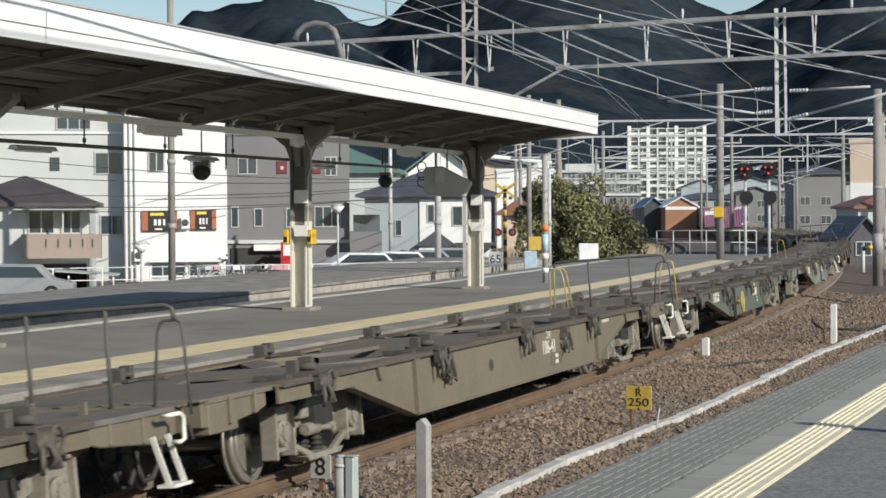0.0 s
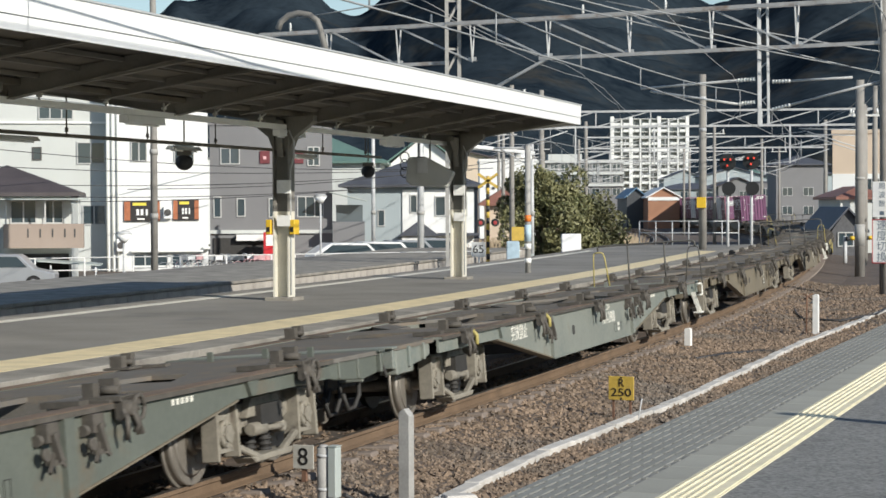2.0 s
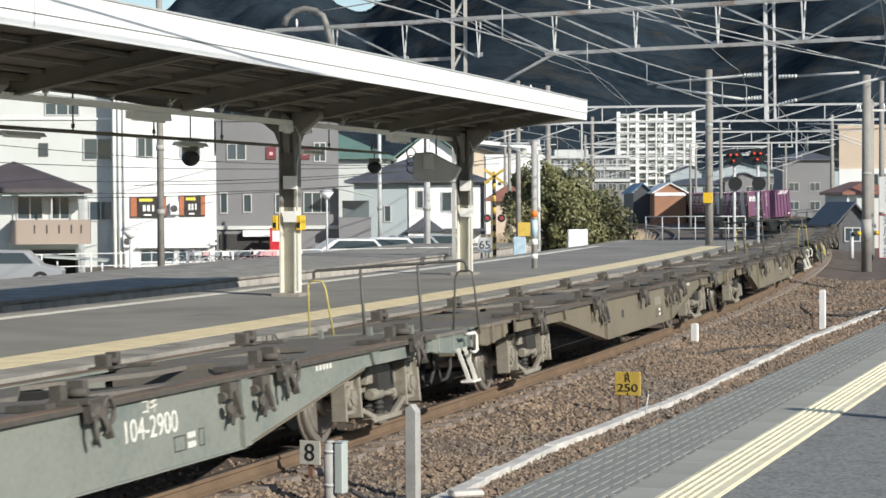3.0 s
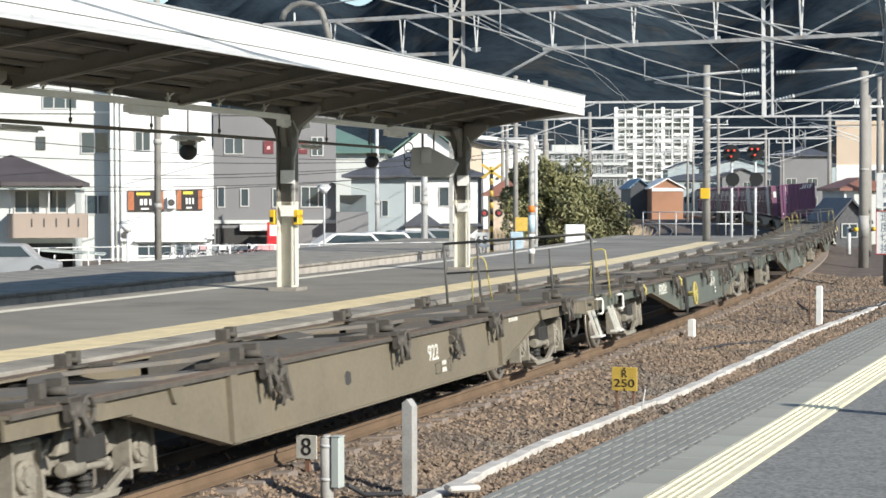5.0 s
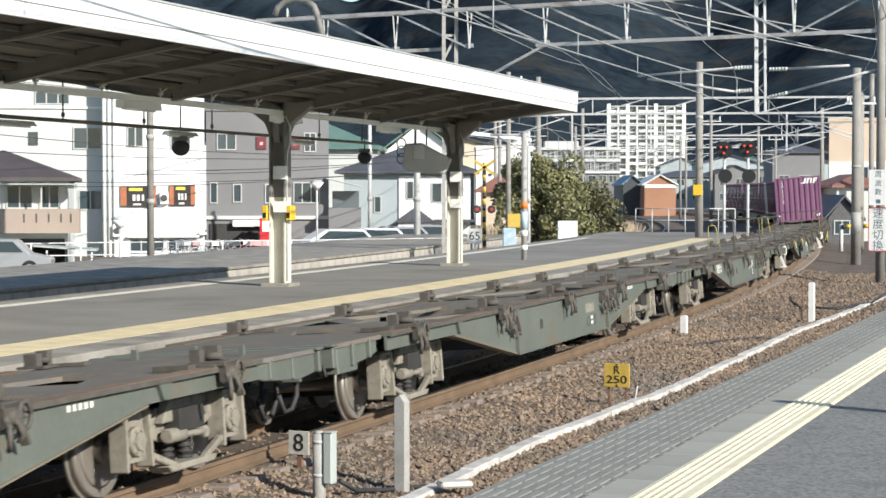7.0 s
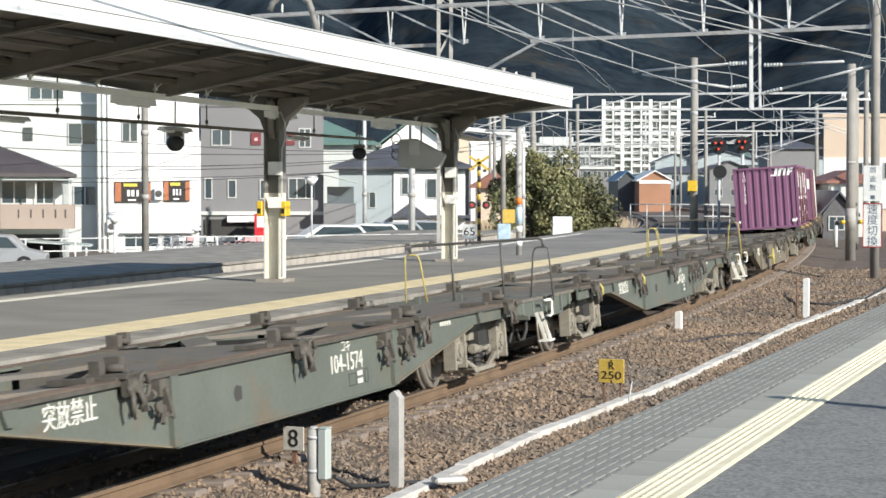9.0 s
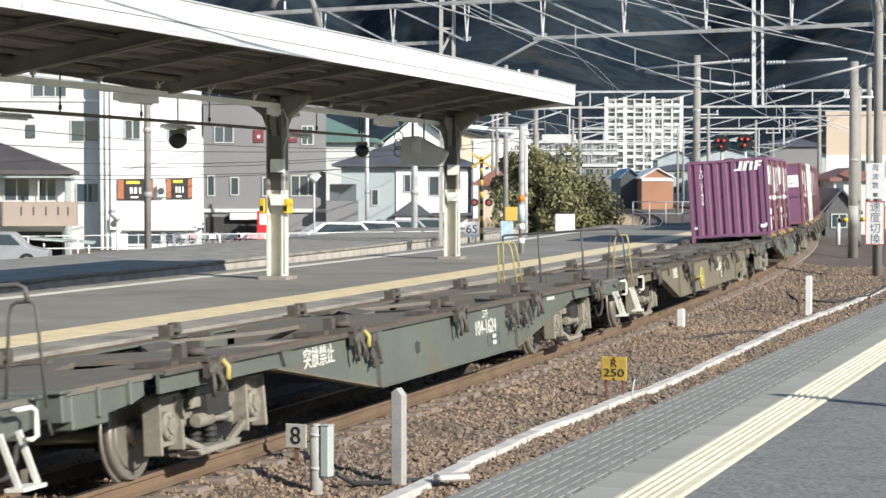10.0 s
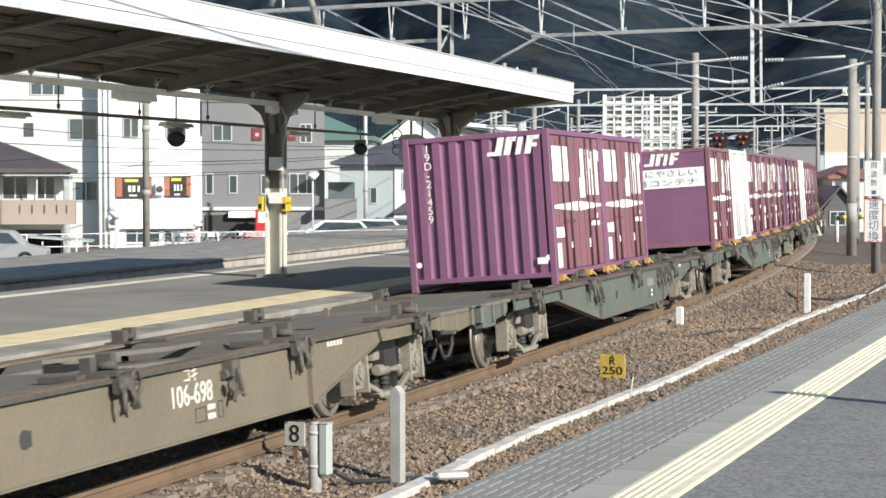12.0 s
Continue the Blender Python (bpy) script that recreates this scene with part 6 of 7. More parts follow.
    put("data_text", lambda bm: [box(bm, 1.2865, -0.22 + 0.075 * j, z, 1.2885, -0.17 + 0.075 * j, z + 0.045) for j in range(6) for z in (-0.06, 0.01)], M_WHITE, pose(-0.03, -7.75, 0.875), key="data_text")
    put("frame_text", lambda bm: [box(bm, 1.281, -0.3 + 0.09 * j, 0, 1.284, -0.25 + 0.09 * j, 0.05) for j in range(5)], M_WHITE, pose(0, 5.0, 0.865), key="frame_text")
    if wheel_type:
        put("brake_wheel", hand_wheel, M_YELLOW, pose(0, -2.5 if long else -2.05, -0.01), "yellow spoked brake wheel")
        put("brake_linkage", brake_chain, M_BLACK, pose(0, -2.4 if long else -1.95, 0))
        put("hoop", hoop, M_YELLOW, pose(1.18, -9.68, 0), "yellow end hoop", key="hoop_yellow")
        put("hoop", hoop, M_YELLOW, pose(-0.75, -9.68, 0) @ Matrix.Diagonal((-1, 1, 1, 1)), "yellow end hoop", key="hoop_yellow")
        st = put("step", step, M_WHITE, pose(0, -9.2, 0), "white footstep")
        put("grab", grab, M_WHITE, pose(0, 0.15, 0), "white grab handle", st)
    if railed:
        if k in (4, 12):
            put("end_rail", tall_rail, M_HANDRAIL, pose(-0.05, 9.76, 0), "tall dark end handrail with two bars", key="end_rail_tall")
        else:
            rl = put("end_rail", low_rail, M_HANDRAIL, pose(-0.15, 9.76, 0), "dark end handrail", key="end_rail_low")
            put("hoop", hoop, M_HANDRAIL, pose(1.37, 0, 0), "", rl, key="hoop_dark")
            put("hoop", hoop, M_YELLOW, pose(-0.55, 0.05, 0) @ Matrix.Diagonal((-1, 1, 1, 1)), "yellow far hoop", rl, key="hoop_yellow")
        st = put("step", step, M_WHITE, pose(0, 9.48, 0), "white footstep")
        put("grab", grab, M_WHITE, pose(0, 0.0, 0), "white grab handle", st)
    if k % 2 == 0:
        put("tread_box", lambda bm: box(bm, 1.0, -0.3, 0.66, 1.21, 0.3, 0.93), paint, pose(0, -9.35, 0), key="tread" + word, bevel=0.01)
    return w


def corrugated(bm, w, h, z0, n, y, depth=0.045):
    """A ribbed end panel in the x, z plane at y, ribs towards -y."""
    pts = []
    p = w / n
    for i in range(n):
        x = -w / 2 + p * i
        pts += [(x + p * 0.06, 0.0), (x + p * 0.30, 0.0), (x + p * 0.42, -depth), (x + p * 0.86, -depth), (x + p * 0.98, 0.0)]
    lo = [bm.verts.new((x, y + d, z0)) for x, d in pts]
    hi = [bm.verts.new((x, y + d, z0 + h)) for x, d in pts]
    for i in range(len(pts) - 1):
        bm.faces.new((lo[i], lo[i + 1], hi[i + 1], hi[i]))


def slanted(bm, x0, x1, z0, z1, y, lean=0.25):
    d = (z1 - z0) * lean
    prism(bm, [(x0, z0), (x1, z0), (x1 + d, z1), (x0 + d, z1)], y, y + 0.006)


def container(kind):
    L, W, Hh = 3.7, 2.3, 2.36
    body = {"purple": M_PURPLE, "maroon": M_MAROON, "white": M_CWHITE}[kind]
    side = {"purple": M_MAROON, "maroon": M_MAROON, "white": M_CWHITE}[kind]
    label = {"purple": "purple ribbed freight container with maroon doors on a wagon", "maroon": "maroon freight container with a white notice on its end",
             "white": "plain white freight container riding on a wagon"}[kind]
    c = empty("freight_container", label, "container", "train containers")
    bm = bmesh.new()
    box(bm, -W / 2 + 0.06, -L / 2 + 0.08, 0.16, W / 2 - 0.06, L / 2 - 0.08, Hh - 0.03)
    part("shell", bm, body, c)
    bm = bmesh.new()
    for sx in (-1, 1):
        for sy in (-1, 1):
            x0, y0 = sx * (W / 2 - 0.05), sy * (L / 2 - 0.05)
            box(bm, x0 - 0.05, y0 - 0.05, 0.0, x0 + 0.05, y0 + 0.05, Hh)
    for z in (0.12, Hh - 0.09):
        for sx in (-1, 1):
            box(bm, sx * (W / 2 - 0.05) - 0.045, -L / 2 + 0.1, z, sx * (W / 2 - 0.05) + 0.045, L / 2 - 0.1, z + 0.08)
        for sy in (-1, 1):
            box(bm, -W / 2 + 0.1, sy * (L / 2 - 0.05) - 0.045, z, W / 2 - 0.1, sy * (L / 2 - 0.05) + 0.045, z + 0.08)
    part("corner_frame", bm, body, c, bevel=0.008)
    y = -L / 2 + 0.065
    if kind == "maroon":
        bm = bmesh.new()
        box(bm, -W / 2 + 0.1, -L / 2 + 0.02, 0.2, W / 2 - 0.1, -L / 2 + 0.08, Hh - 0.09)
        part("end_panel", bm, M_PURPLE, c)
        yl = -L / 2 + 0.006
    else:
        bm = bmesh.new()
        corrugated(bm, W - 0.2, Hh - 0.29, 0.2, 8, y)
        part("ribbed_end", bm, body, c)
        bm = bmesh.new()
        corrugated(bm, W - 0.2, Hh - 0.29, 0.2, 8, y)
        ob = part("ribbed_end", bm, body, c)
        ob.matrix_basis = pose(0, 0, 0, 0, 0, 180)
        yl = y - 0.055
    if kind != "white":
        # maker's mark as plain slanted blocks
        bm = bmesh.new()
        for x0, x1, z0, z1 in ((0.18, 0.30, 2.00, 2.06), (0.30, 0.40, 2.00, 2.28), (0.44, 0.54, 2.00, 2.28), (0.54, 0.64, 2.20, 2.28), (0.62, 0.70, 2.0, 2.26), (0.76, 0.86, 2.00, 2.28), (0.86, 1.0, 2.21, 2.28), (0.86, 0.96, 2.10, 2.16)):
            k = -0.55 if kind == "maroon" else 0.0
            slanted(bm, x0 + k, x1 + k, z0, z1, yl)
        part("end_mark", bm, M_SIGN_W, c, "white slanted block mark")
    if kind == "purple":
        for i, ch in enumerate("19D-21459"):
            lettering(ch, 0.17, M_SIGN_W, "number_digit", c, pose(-0.76, yl - 0.002, 2.18 - 0.135 * i))
        bm = bmesh.new()
        box(bm, 0.86, yl, 0.33, 1.02, yl + 0.006, 0.43)
        part("small_plate", bm, M_SIGN_W, c)
        bm = bmesh.new()
        tube(bm, (-1.0, yl - 0.004, 0.42), (-1.0, yl + 0.004, 0.42), 0.045, n=14)
        tube(bm, (1.03, yl - 0.004, 0.42), (1.03, yl + 0.004, 0.42), 0.045, n=14)
        part("round_mark", bm, M_SIGN_W, c)
    if kind == "maroon":
        bm = bmesh.new()
        box(bm, -1.0, yl - 0.006, 1.48, 1.0, yl, 1.92)
        n = part("notice", bm, M_SIGN_W, c, "white notice with two lines of characters")
        lettering("\u74b0\u5883\u306b\u3084\u3055\u3057\u3044", 0.17, M_TEXT_G, "notice_line", n, pose(0, yl - 0.009, 1.80), width=1.7)
        lettering("\u9244\u9053\u30b3\u30f3\u30c6\u30ca", 0.17, M_TEXT_G, "notice_line", n, pose(0, yl - 0.009, 1.59), width=1.7)
    # two door leaves on each side, locking bars, marks
    for sx in (1, -1):
        mm = pose(0, 0, 0, 0, 0, 0 if sx > 0 else 180)
        for a, b in ((-L / 2 + 0.11, -0.02), (0.02, L / 2 - 0.11)):
            bm = bmesh.new()
            box(bm, W / 2 - 0.075, a, 0.21, W / 2 - 0.03, b, Hh - 0.1)
            for k in (1, 2, 3):
                yy = a + (b - a) * k / 4
                box(bm, W / 2 - 0.03, yy - 0.03, 0.25, W / 2 - 0.018, yy + 0.03, Hh - 0.14)
            d = part("door", bm, side, c)
            d.matrix_basis = mm
            for f in (0.42, 0.68):
                bm = bmesh.new()
                yy = a + (b - a) * f
                tube(bm, (W / 2 - 0.005, yy, 0.2), (W / 2 - 0.005, yy, Hh - 0.1), 0.018, n=7)
                box(bm, W / 2 - 0.02, yy - 0.03, 0.92, W / 2 + 0.012, yy + 0.2, 0.96)
                part("locking_bar", bm, surface("bar_brown", (0.11, 0.055, 0.06), 0.6, vary=0.2) if kind != "white" else M_GALV, d)
            if kind != "white":
                first = a < -0.5
                if first:
                    # white panel, the thin half of the stripe, small plates
                    marks = [(0.06, 0.72, 1.56, 2.10), (0.06, 0.22, 0.25, 0.62), (0.06, 0.36, 0.70, 0.86), (0.62, 0.70, 0.52, 0.62)]
                    lens = ((0.04, -0.025), (0.98, -0.075), (0.98, 0.075), (0.04, 0.03))
                else:
                    # slanted block mark, the other half of the stripe, small plates
                    marks = [(0.08, 0.22, 1.30, 1.62), (0.16, 0.30, 1.30, 2.08), (0.40, 0.54, 1.34, 2.08), (0.54, 0.66, 1.78, 1.92), (0.62, 0.72, 1.34, 2.06),
                             (0.78, 0.90, 1.34, 2.08), (0.90, 0.98, 1.90, 2.06), (0.50, 0.86, 0.84, 0.93), (0.72, 0.80, 0.95, 1.04), (0.36, 0.44, 0.5, 0.64)]
                    lens = ((0.02, -0.075), (0.98, -0.02), (0.98, 0.02), (0.02, 0.075))
                for u0, u1, z0, z1 in marks:
                    bm = bmesh.new()
                    box(bm, W / 2 - 0.017, a + (b - a) * u0, z0, W / 2 - 0.013, a + (b - a) * u1, z1)
                    part("white_mark", bm, M_SIGN_W, d)
                bm = bmesh.new()
                v = [bm.verts.new((W / 2 - 0.012, a + (b - a) * u, 1.17 + z)) for u, z in lens]
                bm.faces.new(v)
                v2 = [bm.verts.new(q.co + Vector((-0.004, 0, 0))) for q in v]
                bm.faces.new(v2[::-1])
                part("white_stripe", bm, M_SIGN_W, d, "white tapering stripe")
    for yy in (-L / 2 + 0.25, -0.3, 0.3, L / 2 - 0.25):
        bm = bmesh.new()
        box(bm, W / 2 - 0.02, yy - 0.1, 0.06, W / 2 + 0.06, yy + 0.1, 0.15)
        pipe(bm, [(W / 2 + 0.05, yy, 0.12), (W / 2 + 0.1, yy + 0.12, 0.05)], 0.02, 5)
        part("lashing_clip", bm, surface("brass_clip", (0.45, 0.28, 0.08), 0.6, vary=0.2), c)
    return c


WAGONS = [(k, wagon(k)) for k in range(-1, 15)]
FREIGHT = []
_kinds = {}
for k, slots in ((10, "-pp--"), (11, "mwpmp"), (12, "ppwpm"), (13, "pmppp"), (14, "pppmp")):
    for i, ch in enumerate(slots):
        if ch == "-":
            continue
        kind = {"p": "purple", "m": "maroon", "w": "white"}[ch]
        if kind in _kinds:
            c = copy_thing(_kinds[kind], Matrix())
        else:
            c = _kinds[kind] = container(kind)
        FREIGHT.append((k, i, c))


def train_pose(s, z=0.0):
    """The pose, leaning into the curve, of a thing on the track s metres along it."""
    return along(TRACK, s, 0.0) @ pose(0, 0, TRACK_RISE - 0.037, 0, -4.1, 0) @ pose(0, 0, z)


def motions():
    times = [i * 0.2 for i in range(61)]
    for k, w in WAGONS:
        walk(w, [(t, train_pose(15.12 + PITCH * (k + 0.5) - travelled(t))) for t in times])
    for k, i, c in FREIGHT:
        walk(c, [(t, train_pose(15.12 + PITCH * (k + 0.5) + (i - 2) * 3.76 + 0.6 - travelled(t), 0.995)) for t in times])
    # wheels turn as they roll, at most a quarter turn from row to row
    spin = [(i / 30, i * 80.0) for i in range(361)]
    first = {}
    for i, ob in AXLES:
        if i not in first:
            first[i] = ob
            walk(ob, [(t, pose(0, -0.95 if i == 0 else 0.95, 0.405, a, 0, 0)) for t, a in spin])
        else:
            src = first[i].animation_data
            data = ob.animation_data_create()
            ob.rotation_mode = "QUATERNION"
            data.action = src.action
            data.action_slot = src.action_slot

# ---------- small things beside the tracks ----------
# near-black colour that paints the shade down in the slab grooves
M_GROOVE_SHADE = surface("groove_shade", (0.03, 0.032, 0.034), 0.95, vary=0.2, scale=8, grain=60)
M_RUST_POST = surface("rusty_post", (0.20, 0.11, 0.07), 0.85, vary=0.3, scale=6, grain=40, bump=0.15)
M_TICK = surface("stripe_black", (0.03, 0.03, 0.03), 0.6, vary=0.1)


def trackside():
    # distance sign
    g = empty("number_sign", "small white square sign with a black eight on a rusty stake", "sign", at=along(1.2, 18.6, -0.19, -8))
    bm = bmesh.new()
    bar(bm, (0, 0.02, -0.2), (0, 0.02, 0.44), 0.05, 0.03)
    part("stake", bm, M_RUST_POST, g)
    bm = bmesh.new()
    box(bm, -0.118, -0.01, 0.24, 0.118, 0.004, 0.48)
    p = part("plate", bm, M_SIGN_OLD, g, bevel=0.004)
    lettering("8", 0.25, M_SIGN_K, "digit", p, pose(0, -0.013, 0.355), "black numeral")

    # pipe with a small cabinet
    g = empty("pipe_post", "short galvanised pipe post carrying a slim grey cabinet", "post", at=along(1.95, 17.22, -0.17, -8))
    bm = bmesh.new()
    tube(bm, (0, 0, -0.3), (0, 0, 0.62), 0.062, n=16)
    tube(bm, (0, 0, 0.62), (0, 0, 0.645), 0.062, 0.03, 16)
    part("pipe", bm, M_STEEL_POST, g)
    bm = bmesh.new()
    box(bm, 0.066, -0.05, 0.16, 0.155, 0.06, 0.63)
    b = part("cabinet", bm, M_BOX_GREY, g, bevel=0.01)
    bm = bmesh.new()
    box(bm, 0.064, -0.054, 0.632, 0.158, 0.064, 0.642)
    part("cap", bm, M_BOX_GREY, b)
    for z in (0.22, 0.53):
        bm = bmesh.new()
        tube(bm, (0, 0, z), (0, 0, z + 0.03), 0.068, n=16)
        part("clamp", bm, M_GALV, g)
    # cable from the cabinet across the ballast
    bm = bmesh.new()
    pipe(bm, [arc(2.1, 17.35, 0.0), arc(2.14, 17.7, -0.14), arc(2.3, 18.0, -0.17), arc(2.42, 18.35, -0.19), arc(2.6, 18.6, -0.2), arc(2.72, 18.9, -0.19)], 0.022, 7)
    thing("ground_cable", bm, M_CABLE, "black cable lying on the ballast", "cable")
    bm = bmesh.new()
    pipe(bm, [arc(4.6, 58, -0.12), arc(4.3, 52, -0.14), arc(3.6, 49.5, -0.16), arc(2.6, 50.5, -0.2), arc(2.2, 53, -0.18), arc(1.9, 56, -0.18), arc(2.4, 60, -0.18)], 0.03, 7)
    thing("ground_cable", bm, M_CABLE, "black cable looping over the ballast", "cable")
    bm = bmesh.new()
    pipe(bm, [arc(2.0, 36.6, -0.16), arc(2.3, 38.2, -0.18), arc(2.9, 39.5, -0.2), arc(3.3, 39.0, -0.2)], 0.025, 7)
    thing("ground_cable", bm, M_CABLE, "black cable lying on the ballast", "cable")

    # concrete marker post with a pointed head
    bm = bmesh.new()
    prism(bm, [(-0.058, -0.3), (0.058, -0.3), (0.058, 0.83), (0.0, 0.90), (-0.058, 0.86)], -0.055, 0.055)
    thing("marker_post", bm, M_STEEL_POST, "weathered concrete marker post with a pointed head", "post", at=along(2.42, 18.2, -0.17, -8), bevel=0.006)

    # white kilometre posts
    for off, s, h, r in ((3.38, 45.1, 0.84, 0.06), (1.45, 39.2, 0.42, 0.06)):
        g = empty("white_post", "slim white painted concrete post in the ballast", "post", "white posts", along(off, s, -0.18, -8))
        bm = bmesh.new()
        prism(bm, [(-r, -0.2), (r, -0.2), (r, h - 0.02), (r * 0.5, h), (-r * 0.5, h), (-r, h - 0.02)], -r, r)
        part("shaft", bm, M_SIGN_W, g)
        if h > 0.6:
            bm = bmesh.new()
            tube(bm, (-0.22, 0, -0.2), (-0.2, 0, h - 0.02), 0.018, n=6)
            tube(bm, (-0.28, 0, h - 0.12), (-0.08, 0, h + 0.02), 0.012, n=6)
            tube(bm, (-0.28, 0, h + 0.02), (-0.08, 0, h - 0.12), 0.012, n=6)
            part("wire_tie", bm, M_RUST_POST, g, "rusty stake with crossed wires")
        else:
            bm = bmesh.new()
            box(bm, -r - 0.003, -r - 0.003, -0.1, r + 0.003, r + 0.003, 0.07)
            part("dark_base", bm, M_RUST_POST, g)

    # yellow speed board
    g = empty("speed_board", "low yellow board with black figures two hundred fifty", "sign", at=along(2.7, 26.5, -0.2, -8))
    bm = bmesh.new()
    box(bm, -0.18, -0.012, 0.24, 0.18, 0.006, 0.56)
    p = part("plate", bm, M_SIGN_FADED, g, bevel=0.004)
    for x in (-0.12, 0.12):
        bm = bmesh.new()
        bar(bm, (x, 0.02, -0.2), (x, 0.02, 0.54), 0.03, 0.02)
        part("leg", bm, M_RUST_POST, g)
    lettering("R", 0.15, M_SIGN_K, "letter", p, pose(0, -0.016, 0.47))
    lettering("250", 0.15, M_SIGN_K, "figures", p, pose(0, -0.016, 0.34), width=0.29)
    bm = bmesh.new()
    box(bm, -0.012, -0.016, 0.535, 0.012, -0.012, 0.555)
    box(bm, -0.010, -0.016, 0.245, 0.010, -0.012, 0.275)
    part("tick", bm, M_SIGN_K, p)
    bm = bmesh.new()
    tube(bm, (0.26, -0.1, -0.1), (0.32, -0.08, 0.28), 0.01, n=6)
    part("bent_rod", bm, M_GALV, g)

    # boards on the gantry's concrete leg
    for z0, z1, red, chars in ((2.25, 3.36, False, "\u5468\u6ce2\u6570"), (0.82, 2.16, True, "\u901f\u5ea6\u5207\u63db")):
        m = along(4.02, 64.45, 0.0, -8)
        g = empty("line_board", "upright white board with dark characters, fixed to the gantry leg", "sign", "gantry boards", m)
        bm = bmesh.new()
        box(bm, -0.29, -0.24, z0, 0.29, -0.215, z1)
        p = part("board", bm, M_SIGN_W, g)
        if red:
            for a, b, c, d in ((-0.305, 0.305, z0 - 0.02, z0 + 0.01), (-0.305, 0.305, z1 - 0.01, z1 + 0.02), (-0.305, -0.28, z0, z1), (0.28, 0.305, z0, z1)):
                bm = bmesh.new()
                box(bm, a, -0.25, c, b, -0.241, d)
                part("red_edge", bm, M_RED_TRIM, p)
        n = len(chars) + (0 if red else 1)
        for i, ch in enumerate(chars):
            lettering(ch, 0.34 if red else 0.22, M_TEXT_G, "character", p, pose(0, -0.243, z1 - (z1 - z0) * (i + 0.55) / n))
        if not red:
            bm = bmesh.new()
            box(bm, -0.07, -0.245, z0 + 0.06, 0.07, -0.241, z0 + 0.18)
            part("character_bar", bm, M_TEXT_G, p)
        bm = bmesh.new()
        for z in (z0 + 0.2, z1 - 0.2):
            box(bm, -0.1, -0.214, z - 0.02, 0.1, 0.1, z + 0.02)
        part("clamp", bm, M_GALV, g)

    # yellow box on the platform mast
    bm = bmesh.new()
    box(bm, -0.2, -0.32, 1.58, 0.14, -0.14, 1.98)
    g = thing("mast_box", bm, M_SIGN_Y, "yellow equipment box strapped to a platform mast", "box", at=along(-2.85, 76, 0.95), bevel=0.01)

    # low frame rail at the platform end
    g = empty("platform_end_rail", "grey pipe barrier at the end of the platform", "barrier")
    for k in range(7):
        bm = bmesh.new()
        tube(bm, arc(-2.2 - 0.7 * k, 85.6, 0.9), arc(-2.2 - 0.7 * k, 85.6, 1.95), 0.025, n=6)
        part("post", bm, M_GALV, g)
    bm = bmesh.new()
    for z in (1.45, 1.95):
        tube(bm, arc(-2.2, 85.6, z), arc(-6.4, 85.6, z), 0.025, n=6)
    part("rail", bm, M_GALV, g)

    # level crossing beyond the curve
    for x, y, n in ((19.0, 98, 9), (21.2, 96, 5)):
        g = empty("crossing_gate", "black and yellow striped level-crossing gate", "barrier", "crossing gates")
        bm = bmesh.new()
        tube(bm, (x, y, -0.62), (x, y, 1.1), 0.1, n=8)
        part("post", bm, M_GALV, g)
        for k in range(n):
            bm = bmesh.new()
            a = k * 0.22
            tube(bm, (x + a, y - 0.12, 0.98 + 0.02 * (k % 3)), (x + a + 0.2, y - 0.12, 0.98 + 0.02 * (k % 3)), 0.1, n=8)
            part("stripe", bm, M_SIGN_Y if k % 2 else M_TICK, g)
    for x, y in ((1.55, 85.0), (21.9, 92.0)):
        g = empty("crossing_signal", "striped level-crossing signal post with red lamps", "signal", "crossing signals", pose(x, y, -0.62))
        for k in range(18):
            bm = bmesh.new()
            tube(bm, (0, 0, k * 0.25), (0, 0, k * 0.25 + 0.25), 0.075, n=8)
            part("band", bm, M_SIGN_FADED if k % 2 else M_TICK, g)
        for sx in (-0.3, 0.3):
            bm = bmesh.new()
            tube(bm, (sx, -0.14, 2.55), (sx, -0.06, 2.55), 0.17, n=14)
            d = part("lamp_disc", bm, M_TICK, g)
            bm = bmesh.new()
            tube(bm, (sx, -0.155, 2.55), (sx, -0.141, 2.55), 0.08, n=10)
            part("lens", bm, M_RED_TRIM, d)
        bm = bmesh.new()
        for a in (-35, 35):
            box(bm, -0.5, -0.1, -0.06, 0.5, -0.08, 0.06, pose(0, 0, 4.3, 0, a, 0))
        part("crossbuck", bm, M_SIGN_FADED, g)
    # speed limit plate
    g = empty("limit_sign", "white square plate with black sixty-five", "sign", at=along(-10.8, 72.7, 0.0, -8))
    bm = bmesh.new()
    tube(bm, (0, 0.05, -0.4), (0, 0.05, 1.1), 0.04, n=8)
    part("post", bm, M_GALV, g)
    bm = bmesh.new()
    box(bm, -0.27, -0.015, 0.75, 0.27, 0.005, 1.3)
    p = part("plate", bm, M_SIGN_W, g)
    lettering("65", 0.42, M_SIGN_K, "figures", p, pose(0, -0.019, 1.02), width=0.42)
    # cabinets in the yard
    for x, y, w, h, mt, lb in ((2.45, 80, 0.5, 1.35, M_BLUE_PLATE, "pale blue equipment cabinet on a stand"), (5.1, 86, 0.82, 1.55, M_LAMP, "white steel relay cabinet in the yard"), (3.2, 82, 0.3, 0.8, M_BOX_GREY, "small grey cabinet in the yard")):
        bm = bmesh.new()
        box(bm, x - w / 2, y, -0.62, x + w / 2, y + 0.5, -0.62 + 0.25)
        box(bm, x - w / 2, y - 0.02, -0.37, x + w / 2, y + 0.52, -0.62 + h + 0.5)
        g = thing("relay_cabinet", bm, mt, lb, "cabinet", "yard cabinets", bevel=0.02)
        bm = bmesh.new()
